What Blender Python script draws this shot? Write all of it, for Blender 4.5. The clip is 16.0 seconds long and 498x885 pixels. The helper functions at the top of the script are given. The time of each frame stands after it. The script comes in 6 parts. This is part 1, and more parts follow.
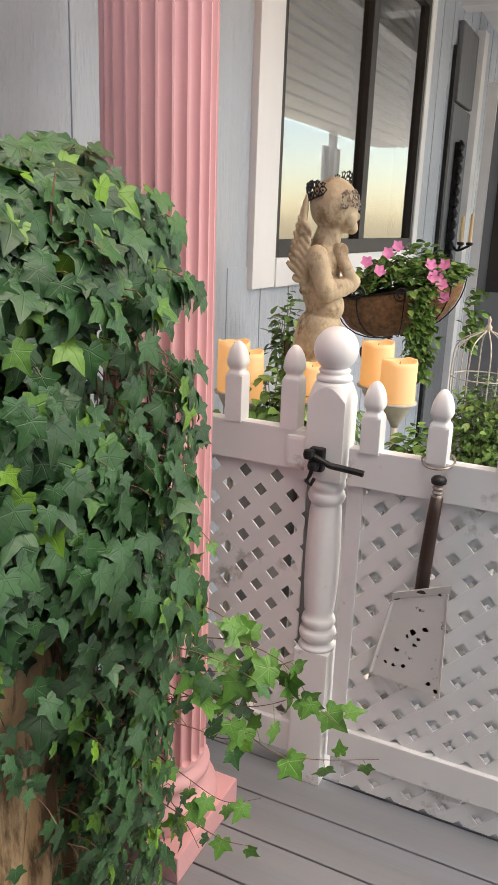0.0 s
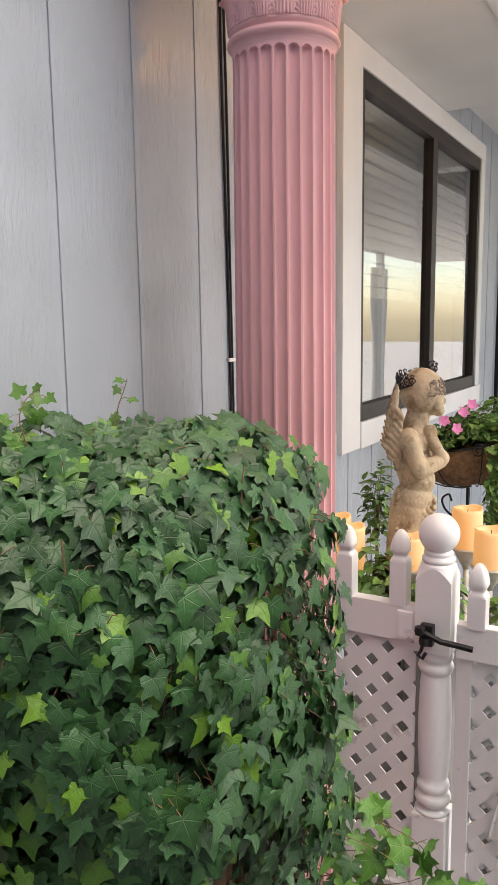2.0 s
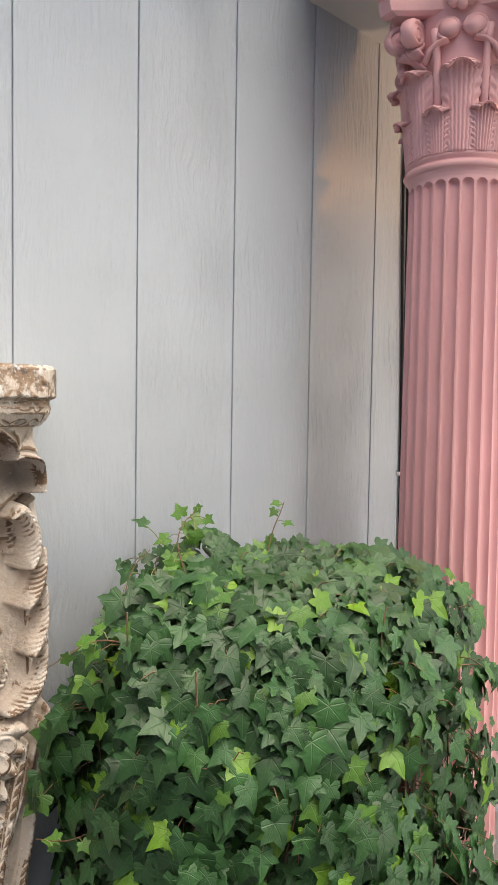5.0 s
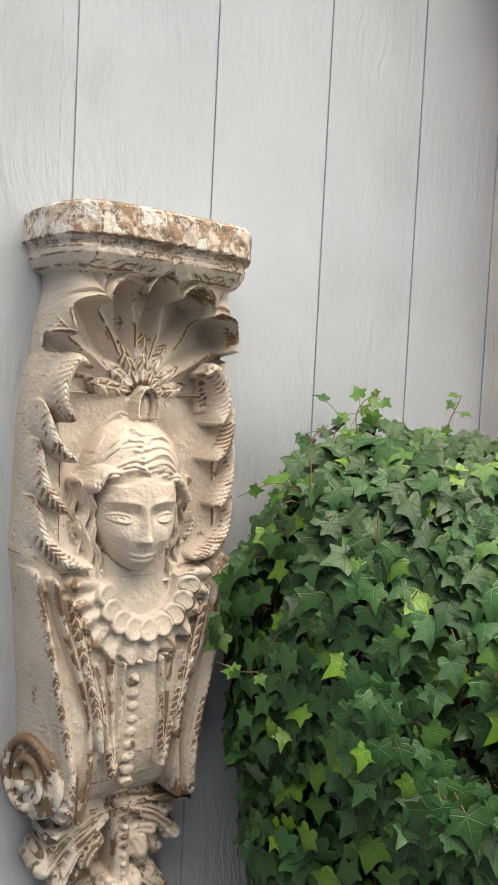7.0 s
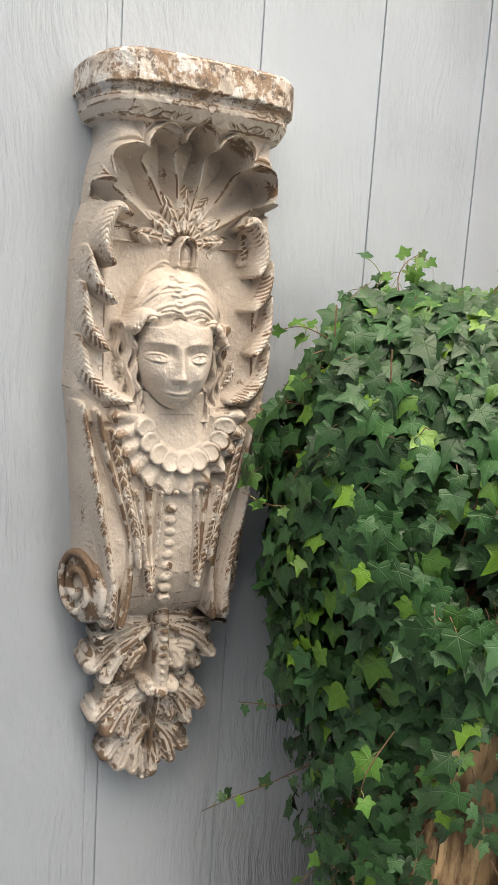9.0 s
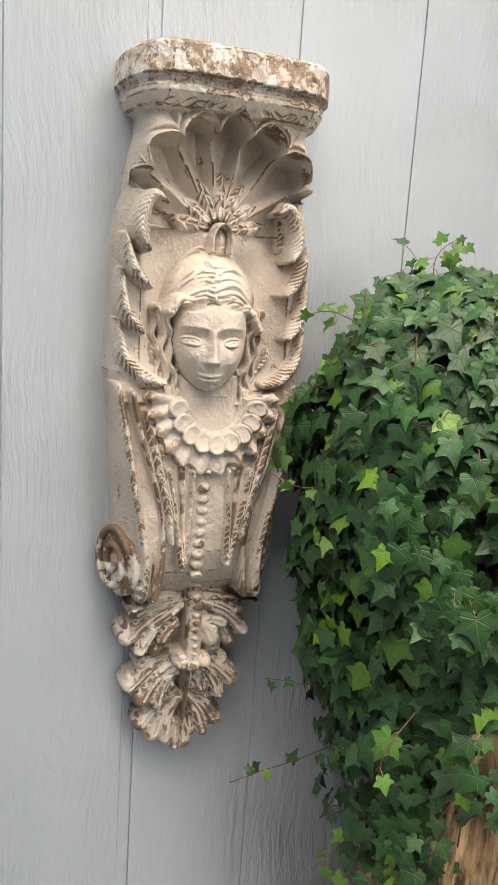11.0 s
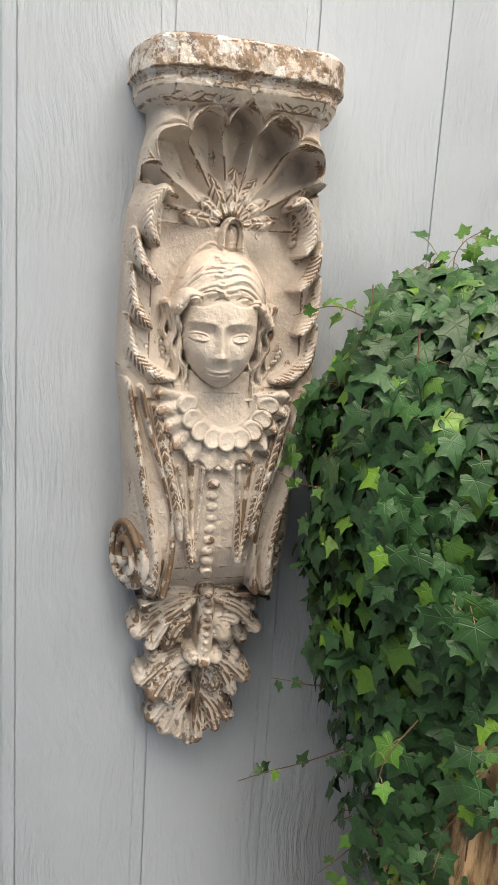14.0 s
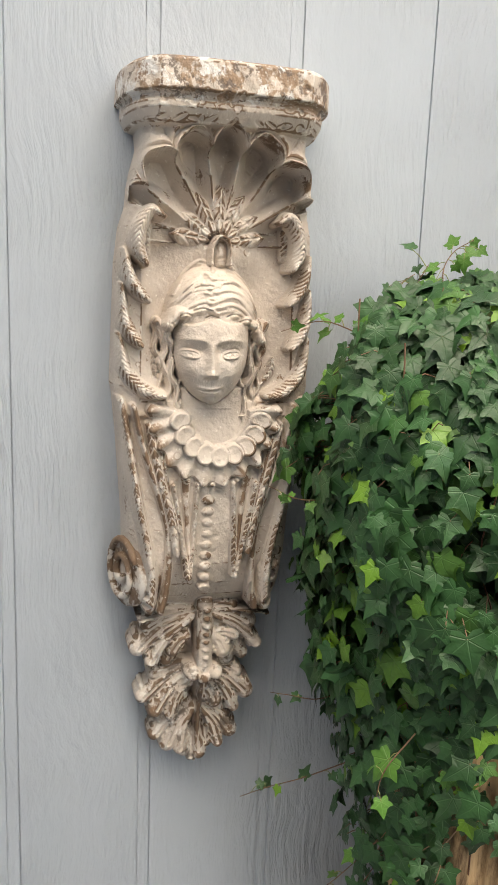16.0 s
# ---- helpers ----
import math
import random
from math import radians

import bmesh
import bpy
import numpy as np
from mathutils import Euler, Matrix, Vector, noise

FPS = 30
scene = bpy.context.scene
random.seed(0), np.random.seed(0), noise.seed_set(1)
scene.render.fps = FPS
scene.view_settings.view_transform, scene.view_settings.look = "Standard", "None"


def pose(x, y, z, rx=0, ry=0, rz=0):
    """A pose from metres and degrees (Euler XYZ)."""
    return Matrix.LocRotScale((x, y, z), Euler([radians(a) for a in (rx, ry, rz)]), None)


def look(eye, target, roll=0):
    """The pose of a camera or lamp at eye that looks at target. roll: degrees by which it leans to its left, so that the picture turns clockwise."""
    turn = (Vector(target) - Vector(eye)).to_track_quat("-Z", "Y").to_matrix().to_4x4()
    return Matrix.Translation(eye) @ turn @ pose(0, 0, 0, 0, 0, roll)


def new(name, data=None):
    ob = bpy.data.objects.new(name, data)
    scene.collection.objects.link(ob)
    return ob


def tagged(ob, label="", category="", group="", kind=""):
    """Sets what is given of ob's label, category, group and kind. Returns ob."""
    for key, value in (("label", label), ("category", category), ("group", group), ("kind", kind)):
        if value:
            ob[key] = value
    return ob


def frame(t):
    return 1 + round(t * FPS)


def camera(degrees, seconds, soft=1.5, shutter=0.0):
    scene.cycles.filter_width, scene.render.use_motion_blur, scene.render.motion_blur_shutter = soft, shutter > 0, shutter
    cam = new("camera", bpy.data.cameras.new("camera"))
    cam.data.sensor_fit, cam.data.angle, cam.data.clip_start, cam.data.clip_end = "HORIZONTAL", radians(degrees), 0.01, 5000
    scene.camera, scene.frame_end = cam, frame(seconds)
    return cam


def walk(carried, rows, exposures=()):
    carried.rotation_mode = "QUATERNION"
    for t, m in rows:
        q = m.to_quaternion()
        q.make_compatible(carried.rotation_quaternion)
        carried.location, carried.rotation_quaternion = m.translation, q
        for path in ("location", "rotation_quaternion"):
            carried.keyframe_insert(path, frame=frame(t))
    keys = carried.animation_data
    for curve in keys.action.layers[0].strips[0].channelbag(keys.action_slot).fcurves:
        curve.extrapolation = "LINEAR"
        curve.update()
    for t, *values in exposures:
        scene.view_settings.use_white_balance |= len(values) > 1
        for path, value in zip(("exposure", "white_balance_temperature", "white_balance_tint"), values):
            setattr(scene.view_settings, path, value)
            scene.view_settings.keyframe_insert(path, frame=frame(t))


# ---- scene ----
cam = camera(36.0, 16.0)
# the plan is drawn at a working size and brought to true size by this factor
SIZE = 0.8
PATH = [
    (0, (0.006, 0.012, 1.431), (-0.822, 1.746, 0.877), 2.1),
    (0.5, (-0.007, -0.019, 1.484), (-0.931, 1.676, 0.96), 1.5),
    (1, (-0.057, -0.082, 1.581), (-1.023, 1.606, 1.111), 0.7),
    (1.5, (-0.083, -0.189, 1.675), (-1.061, 1.518, 1.314), -0.4),
    (2, (-0.08, -0.255, 1.748), (-1.051, 1.466, 1.441), -0.8),
    (2.5, (-0.088, -0.287, 1.823), (-1.072, 1.432, 1.549), -1.2),
    (3, (-0.077, -0.308, 1.893), (-1.101, 1.393, 1.657), -1.6),
    (3.2, (-0.072, -0.311, 1.913), (-1.12, 1.379, 1.696), -1.6),
    (5.3, (0.006, -0.211, 1.827), (-1.451, 1.158, 1.752), 0.9),
    (5.5, (0.003, -0.212, 1.784), (-1.497, 1.109, 1.729), 0.8),
    (6, (-0.008, -0.259, 1.709), (-1.565, 0.994, 1.651), 1.5),
    (6.5, (-0.013, -0.305, 1.635), (-1.613, 0.894, 1.567), 2.2),
    (7, (0.011, -0.303, 1.595), (-1.625, 0.842, 1.484), 2.8),
    (7.5, (0.052, -0.289, 1.551), (-1.622, 0.79, 1.369), 3.2),
    (8, (0.109, -0.258, 1.501), (-1.605, 0.742, 1.25), 3.4),
    (8.5, (0.15, -0.227, 1.48), (-1.592, 0.707, 1.173), 3.5),
    (9, (0.189, -0.196, 1.474), (-1.58, 0.674, 1.135), 3.7),
    (9.5, (0.206, -0.206, 1.472), (-1.584, 0.612, 1.117), 4.1),
    (9.7, (0.213, -0.212, 1.468), (-1.586, 0.586, 1.115), 4.3),
    (11.8, (0.261, -0.11, 1.469), (-1.576, 0.582, 1.086), 3.5),
    (12, (0.236, -0.158, 1.461), (-1.571, 0.614, 1.087), 3.4),
    (12.5, (0.204, -0.154, 1.47), (-1.597, 0.627, 1.091), 3.0),
    (13, (0.214, -0.119, 1.471), (-1.609, 0.606, 1.082), 3.4),
    (13.5, (0.242, -0.055, 1.471), (-1.623, 0.547, 1.073), 3.9),
    (14, (0.277, -0.016, 1.474), (-1.61, 0.517, 1.079), 3.7),
    (14.5, (0.312, 0.02, 1.475), (-1.584, 0.522, 1.087), 3.2),
    (15, (0.314, 0.048, 1.479), (-1.583, 0.553, 1.098), 2.5),
    (15.5, (0.299, 0.041, 1.49), (-1.598, 0.55, 1.111), 2.3),
    (16, (0.292, 0.025, 1.491), (-1.609, 0.521, 1.116), 2.2),
]
walk(cam, [(t, look(Vector(eye) * SIZE, Vector(target) * SIZE, roll)) for t, eye, target, roll in PATH], [(0.0, 1.56, 7700, 12), (2.0, 1.52, 7700, 14), (3.2, 1.47, 7900, 15), (5.3, 1.68, 8000, 10), (7.0, 1.75, 8200, 9), (9.5, 1.85, 8100, 9), (16.0, 1.78, 8100, 9)])

# ---- sky, sun and lamps ----
world = bpy.data.worlds.new("sky")
scene.world = world
world.use_nodes = True
_n = world.node_tree.nodes
_bg = _n["Background"]
_sky = _n.new("ShaderNodeTexSky")
_sky.sky_type = "NISHITA"
_sky.sun_disc = False
_sky.sun_elevation = radians(55)
_sky.sun_rotation = radians(80)
world.node_tree.links.new(_sky.outputs[0], _bg.inputs[0])
_bg.inputs[1].default_value = 0.12

sun_data = bpy.data.lights.new("sun", "SUN")
sun_data.energy = 2.2
sun_data.angle = radians(70)
sun_data.color = (1.0, 0.97, 0.93)
sun = new("sun", sun_data)
sun.matrix_world = look((2.8, -0.3, 4.2), (0, 0.0, 0))


def lamp(name, place, watts, size, colour):
    d = bpy.data.lights.new(name, "POINT")
    d.energy, d.shadow_soft_size, d.color = watts, size, colour
    o = new(name, d)
    o.location = place
    return o


lamp("porch_bulb", (-0.645, 2.18, 2.765), 2.2 * SIZE ** 2, 0.03 * SIZE, (1.0, 0.52, 0.2))

# ---- materials ----
def material(name, base, rough=0.6, metal=0.0, spread=0.12, scale=8.0, bump=0.15, bump_scale=60.0, stretch=(1, 1, 1),
             dirt=None, dirt_amount=0.3, dirt_scale=6.0, piece=0.0, coords="Object", spec=0.5):
    """A painted, stony or wooden surface: colour wavers at two scales, stains or wear in a second colour, fine relief."""
    m = bpy.data.materials.new(name)
    m.use_nodes = True
    nt = m.node_tree
    nd, ln = nt.nodes, nt.links
    b = nd["Principled BSDF"]
    b.inputs["Roughness"].default_value = rough
    b.inputs["Metallic"].default_value = metal
    b.inputs["Specular IOR Level"].default_value = spec
    tc = nd.new("ShaderNodeTexCoord")
    mp = nd.new("ShaderNodeMapping")
    mp.inputs["Scale"].default_value = stretch
    ln.new(tc.outputs[coords], mp.inputs[0])
    n1 = nd.new("ShaderNodeTexNoise")
    n1.inputs["Scale"].default_value = scale
    n1.inputs["Detail"].default_value = 6
    ln.new(mp.outputs[0], n1.inputs["Vector"])
    ramp = nd.new("ShaderNodeValToRGB")
    ramp.color_ramp.elements[0].position, ramp.color_ramp.elements[1].position = 0.3, 0.7
    ramp.color_ramp.elements[0].color = (*[max(0, c * (1 - spread)) for c in base], 1)
    ramp.color_ramp.elements[1].color = (*[min(1, c * (1 + spread)) for c in base], 1)
    ln.new(n1.outputs["Fac"], ramp.inputs[0])
    colour = ramp.outputs[0]
    if dirt:
        n2 = nd.new("ShaderNodeTexNoise")
        n2.inputs["Scale"].default_value = dirt_scale
        n2.inputs["Detail"].default_value = 9
        n2.inputs["Roughness"].default_value = 0.65
        ln.new(mp.outputs[0], n2.inputs["Vector"])
        r2 = nd.new("ShaderNodeValToRGB")
        r2.color_ramp.elements[0].position = 0.62 - dirt_amount * 0.35
        r2.color_ramp.elements[1].position = 0.68 - dirt_amount * 0.2
        ln.new(n2.outputs["Fac"], r2.inputs[0])
        mx = nd.new("ShaderNodeMix")
        mx.data_type = "RGBA"
        ln.new(r2.outputs[0], mx.inputs["Factor"])
        ln.new(colour, mx.inputs["A"])
        mx.inputs["B"].default_value = (*dirt, 1)
        colour = mx.outputs["Result"]
    if piece:
        oi = nd.new("ShaderNodeObjectInfo")
        hv = nd.new("ShaderNodeHueSaturation")
        mr = nd.new("ShaderNodeMapRange")
        mr.inputs["To Min"].default_value, mr.inputs["To Max"].default_value = 1 - piece, 1 + piece
        ln.new(oi.outputs["Random"], mr.inputs["Value"])
        ln.new(mr.outputs[0], hv.inputs["Value"])
        ln.new(colour, hv.inputs["Color"])
        colour = hv.outputs[0]
    ln.new(colour, b.inputs["Base Color"])
    if bump:
        n3 = nd.new("ShaderNodeTexNoise")
        n3.inputs["Scale"].default_value = bump_scale
        n3.inputs["Detail"].default_value = 5
        ln.new(mp.outputs[0], n3.inputs["Vector"])
        bp = nd.new("ShaderNodeBump")
        bp.inputs["Strength"].default_value = bump
        bp.inputs["Distance"].default_value = 0.004
        ln.new(n3.outputs["Fac"], bp.inputs["Height"])
        ln.new(bp.outputs[0], b.inputs["Normal"])
    return m


def siding_material():
    """Grey paint over embossed wood grain: long wavering ridges, knots, a few bare smooth stretches."""
    m = material("grey_siding_paint", (0.418, 0.462, 0.512), 0.30, spread=0.04, scale=2.5, bump=0.0, piece=0.015)
    nt = m.node_tree
    nd, ln = nt.nodes, nt.links
    tc = nd.new("ShaderNodeTexCoord")
    warp = nd.new("ShaderNodeTexNoise")
    warp.inputs["Scale"].default_value = 3.0
    ln.new(tc.outputs["Object"], warp.inputs["Vector"])
    add = nd.new("ShaderNodeVectorMath")
    add.operation = "MULTIPLY_ADD"
    add.inputs[1].default_value = (0.0, 0.10, 0.0)
    ln.new(warp.outputs["Color"], add.inputs[0])
    ln.new(tc.outputs["Object"], add.inputs[2])
    heights = []
    for scale, stretch, detail in ((62.0, (1, 1, 0.11), 5), (16.0, (1, 1, 0.45), 7)):
        mp = nd.new("ShaderNodeMapping")
        mp.inputs["Scale"].default_value = stretch
        ln.new(add.outputs[0], mp.inputs[0])
        n = nd.new("ShaderNodeTexNoise")
        n.inputs["Scale"].default_value, n.inputs["Detail"].default_value, n.inputs["Roughness"].default_value = scale, detail, 0.6
        ln.new(mp.outputs[0], n.inputs["Vector"])
        heights.append(n.outputs["Fac"])
    mask = nd.new("ShaderNodeTexNoise")
    mask.inputs["Scale"].default_value = 4.0
    ln.new(tc.outputs["Object"], mask.inputs["Vector"])
    ramp = nd.new("ShaderNodeMapRange")
    ramp.inputs["From Min"].default_value, ramp.inputs["From Max"].default_value = 0.42, 0.60
    ln.new(mask.outputs["Fac"], ramp.inputs["Value"])
    mx = nd.new("ShaderNodeMix")
    ln.new(ramp.outputs[0], mx.inputs["Factor"])
    ln.new(heights[0], mx.inputs["A"])
    ln.new(heights[1], mx.inputs["B"])
    bp = nd.new("ShaderNodeBump")
    bp.inputs["Distance"].default_value = 0.011
    area = nd.new("ShaderNodeTexNoise")
    area.inputs["Scale"].default_value, area.inputs["Detail"].default_value = 2.2, 3
    ln.new(tc.outputs["Object"], area.inputs["Vector"])
    amount = nd.new("ShaderNodeMapRange")
    amount.inputs["From Min"].default_value, amount.inputs["From Max"].default_value = 0.42, 0.66
    amount.inputs["To Min"].default_value, amount.inputs["To Max"].default_value = 0.45, 1.0
    ln.new(area.outputs["Fac"], amount.inputs["Value"])
    ln.new(amount.outputs[0], bp.inputs["Strength"])
    ln.new(mx.outputs["Result"], bp.inputs["Height"])
    ln.new(bp.outputs[0], nd["Principled BSDF"].inputs["Normal"])
    return m


SIDING = siding_material()
PINK = material("pink_paint", (0.72, 0.385, 0.395), 0.5, spread=0.05, scale=5, bump=0.08, bump_scale=40)
WHITE = material("white_vinyl", (0.82, 0.81, 0.80), 0.4, spread=0.03, scale=6, bump=0.04, bump_scale=30, dirt=(0.5, 0.48, 0.45), dirt_amount=0.05, piece=0.02)
TRIM = material("white_trim_paint", (0.77, 0.76, 0.75), 0.45, spread=0.03, scale=5, bump=0.1, bump_scale=30, stretch=(1, 1, 0.3))
CEIL = material("ceiling_paint", (0.72, 0.71, 0.69), 0.6, spread=0.04, scale=3, bump=0.1, bump_scale=30)
DECK = material("grey_deck_paint", (0.22, 0.225, 0.24), 0.5, spread=0.12, scale=4, bump=0.25, bump_scale=30, stretch=(0.15, 2, 1), dirt=(0.22, 0.23, 0.26), dirt_amount=0.22, dirt_scale=5, piece=0.06)
def plaster_material():
    """Cream plaster, dusty and speckled; paint rubbed to rust brown along the raised edges, flaking on the cap."""
    m = material("aged_plaster", (0.545, 0.47, 0.405), 0.58, spread=0.22, scale=9, bump=0.6, bump_scale=130)
    nt = m.node_tree
    nd, ln = nt.nodes, nt.links
    b = nd["Principled BSDF"]
    colour = b.inputs["Base Color"].links[0].from_socket
    geo, tc = nd.new("ShaderNodeNewGeometry"), nd.new("ShaderNodeTexCoord")

    def noise_node(scale, detail=8, rough=0.6):
        n = nd.new("ShaderNodeTexNoise")
        n.inputs["Scale"].default_value, n.inputs["Detail"].default_value, n.inputs["Roughness"].default_value = scale, detail, rough
        ln.new(tc.outputs["Object"], n.inputs["Vector"])
        return n.outputs["Fac"]

    def step(value, lo, hi):
        r = nd.new("ShaderNodeMapRange")
        r.inputs["From Min"].default_value, r.inputs["From Max"].default_value = lo, hi
        ln.new(value, r.inputs["Value"])
        return r.outputs[0]

    def times(a, c):
        q = nd.new("ShaderNodeMath")
        q.operation = "MULTIPLY"
        for i, v in enumerate((a, c)):
            if isinstance(v, float):
                q.inputs[i].default_value = v
            else:
                ln.new(v, q.inputs[i])
        return q.outputs[0]

    def over(fac, rgb):
        nonlocal colour
        mx = nd.new("ShaderNodeMix")
        mx.data_type = "RGBA"
        ln.new(fac, mx.inputs["Factor"])
        ln.new(colour, mx.inputs["A"])
        mx.inputs["B"].default_value = (*rgb, 1)
        colour = mx.outputs["Result"]
    sep = nd.new("ShaderNodeSeparateXYZ")
    ln.new(tc.outputs["Object"], sep.inputs[0])
    cap = step(sep.outputs[2], 1.835, 1.85)
    worn = step(geo.outputs["Pointiness"], 0.5028, 0.511)
    # the mask, hair and breast kept their paint
    far = nd.new("ShaderNodeVectorMath")
    far.operation = "MULTIPLY_ADD"
    far.inputs[1].default_value, far.inputs[2].default_value = (0.0, 9.5, 4.6), (0.0, -9.5 * 0.335, -4.6 * 1.35)
    ln.new(tc.outputs["Object"], far.inputs[0])
    away = nd.new("ShaderNodeVectorMath")
    away.operation = "LENGTH"
    ln.new(far.outputs[0], away.inputs[0])
    handled = step(away.outputs["Value"], 0.95, 1.2)
    low = step(sep.outputs[2], 0.80, 0.62)
    over(times(step(noise_node(3.5, 4), 0.45, 0.60), 0.6), (0.57, 0.515, 0.465))
    over(times(times(times(worn, handled), step(noise_node(11, 7), 0.455, 0.50)), 0.92), (0.15, 0.085, 0.045))
    over(times(times(times(worn, handled), step(noise_node(26, 6), 0.54, 0.58)), 0.9), (0.66, 0.62, 0.57))
    over(times(times(low, step(noise_node(19, 8, 0.7), 0.54, 0.58)), 0.8), (0.115, 0.085, 0.065))
    over(times(times(cap, step(noise_node(16, 9, 0.7), 0.50, 0.54)), 0.9), (0.26, 0.165, 0.10))
    over(times(cap, step(noise_node(21, 9, 0.7), 0.55, 0.58)), (0.66, 0.64, 0.62))
    over(times(times(cap, step(noise_node(30, 9, 0.75), 0.54, 0.57)), 0.85), (0.12, 0.09, 0.075))
    over(times(times(step(noise_node(24, 9, 0.75), 0.61, 0.64), handled), 0.85), (0.18, 0.10, 0.055))
    over(times(step(noise_node(150, 2), 0.66, 0.71), 0.85), (0.72, 0.68, 0.62))
    ln.new(colour, b.inputs["Base Color"])
    return m


PLASTER = plaster_material()
CHERUB = material("cast_stone", (0.52, 0.41, 0.27), 0.75, spread=0.25, scale=16, bump=0.4, bump_scale=90, dirt=(0.28, 0.19, 0.11), dirt_amount=0.3, dirt_scale=12)
IRON = material("black_iron", (0.012, 0.012, 0.013), 0.45, metal=0.3, spread=0.3, scale=30, bump=0.2)
DARKFRAME = material("bronze_window_frame", (0.022, 0.017, 0.014), 0.55, metal=0.0, spread=0.15, scale=12, bump=0.05)
CARVED = material("carved_brown_wood", (0.46, 0.31, 0.17), 0.8, spread=0.4, scale=14, bump=0.9, bump_scale=70, stretch=(1, 1, 0.22), dirt=(0.10, 0.055, 0.025), dirt_amount=0.38, dirt_scale=22)
CHIPPED = material("chipped_white_enamel", (0.72, 0.69, 0.66), 0.4, spread=0.04, scale=8, bump=0.1, dirt=(0.03, 0.018, 0.014), dirt_amount=0.0, dirt_scale=28)
COIR = material("coir_liner", (0.22, 0.11, 0.05), 0.95, spread=0.4, scale=60, bump=1.0, bump_scale=200)
WAX = material("ivory_wax", (0.85, 0.6, 0.3), 0.5, spread=0.06, scale=20, bump=0.1)
STEM = material("ivy_stem", (0.16, 0.085, 0.05), 0.7, spread=0.3, scale=60, bump=0.2)
GREENSTEM = material("young_stem", (0.22, 0.24, 0.08), 0.6, spread=0.2, scale=60, bump=0.1)
SOIL = material("dark_soil", (0.025, 0.018, 0.012), 0.95, spread=0.4, scale=40, bump=1.0, bump_scale=90)
WEATHERED = material("weathered_grey_wood", (0.30, 0.29, 0.28), 0.7, spread=0.18, scale=8, bump=0.3, bump_scale=40, stretch=(3, 3, 0.2))
DARKWALL = material("shaded_grey_wall", (0.42, 0.42, 0.41), 0.6, spread=0.06, scale=4, bump=0.1)
BOUNCE_GROUND = material("pale_bounce_ground", (0.52, 0.50, 0.46), 0.95, spread=0.3, scale=3, bump=0.6, bump_scale=20)
SIDEWHITE = material("cream_lap_siding", (0.72, 0.66, 0.54), 0.55, spread=0.05, scale=3, bump=0.1)
CLOCHE_SILVER = material("tarnished_silver", (0.32, 0.27, 0.24), 0.4, metal=0.6, spread=0.4, scale=80, bump=0.1)
SHUTTER = material("dark_shutter_paint", (0.12, 0.125, 0.135), 0.6, spread=0.2, scale=8, bump=0.3, bump_scale=40, stretch=(3, 3, 0.2))
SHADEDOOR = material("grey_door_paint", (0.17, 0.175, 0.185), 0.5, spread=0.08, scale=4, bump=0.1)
WALNUT = material("dark_turned_wood", (0.045, 0.022, 0.016), 0.45, spread=0.3, scale=20, bump=0.2, stretch=(1, 1, 0.2))
BLIND = material("cream_blind", (0.84, 0.78, 0.64), 0.5, spread=0.05, scale=6, bump=0.05)
PETAL = material("pink_petal", (0.74, 0.22, 0.44), 0.6, spread=0.2, scale=40, bump=0.1)
WIRE = material("cream_wire", (0.55, 0.5, 0.42), 0.5, spread=0.15, scale=30, bump=0.1)


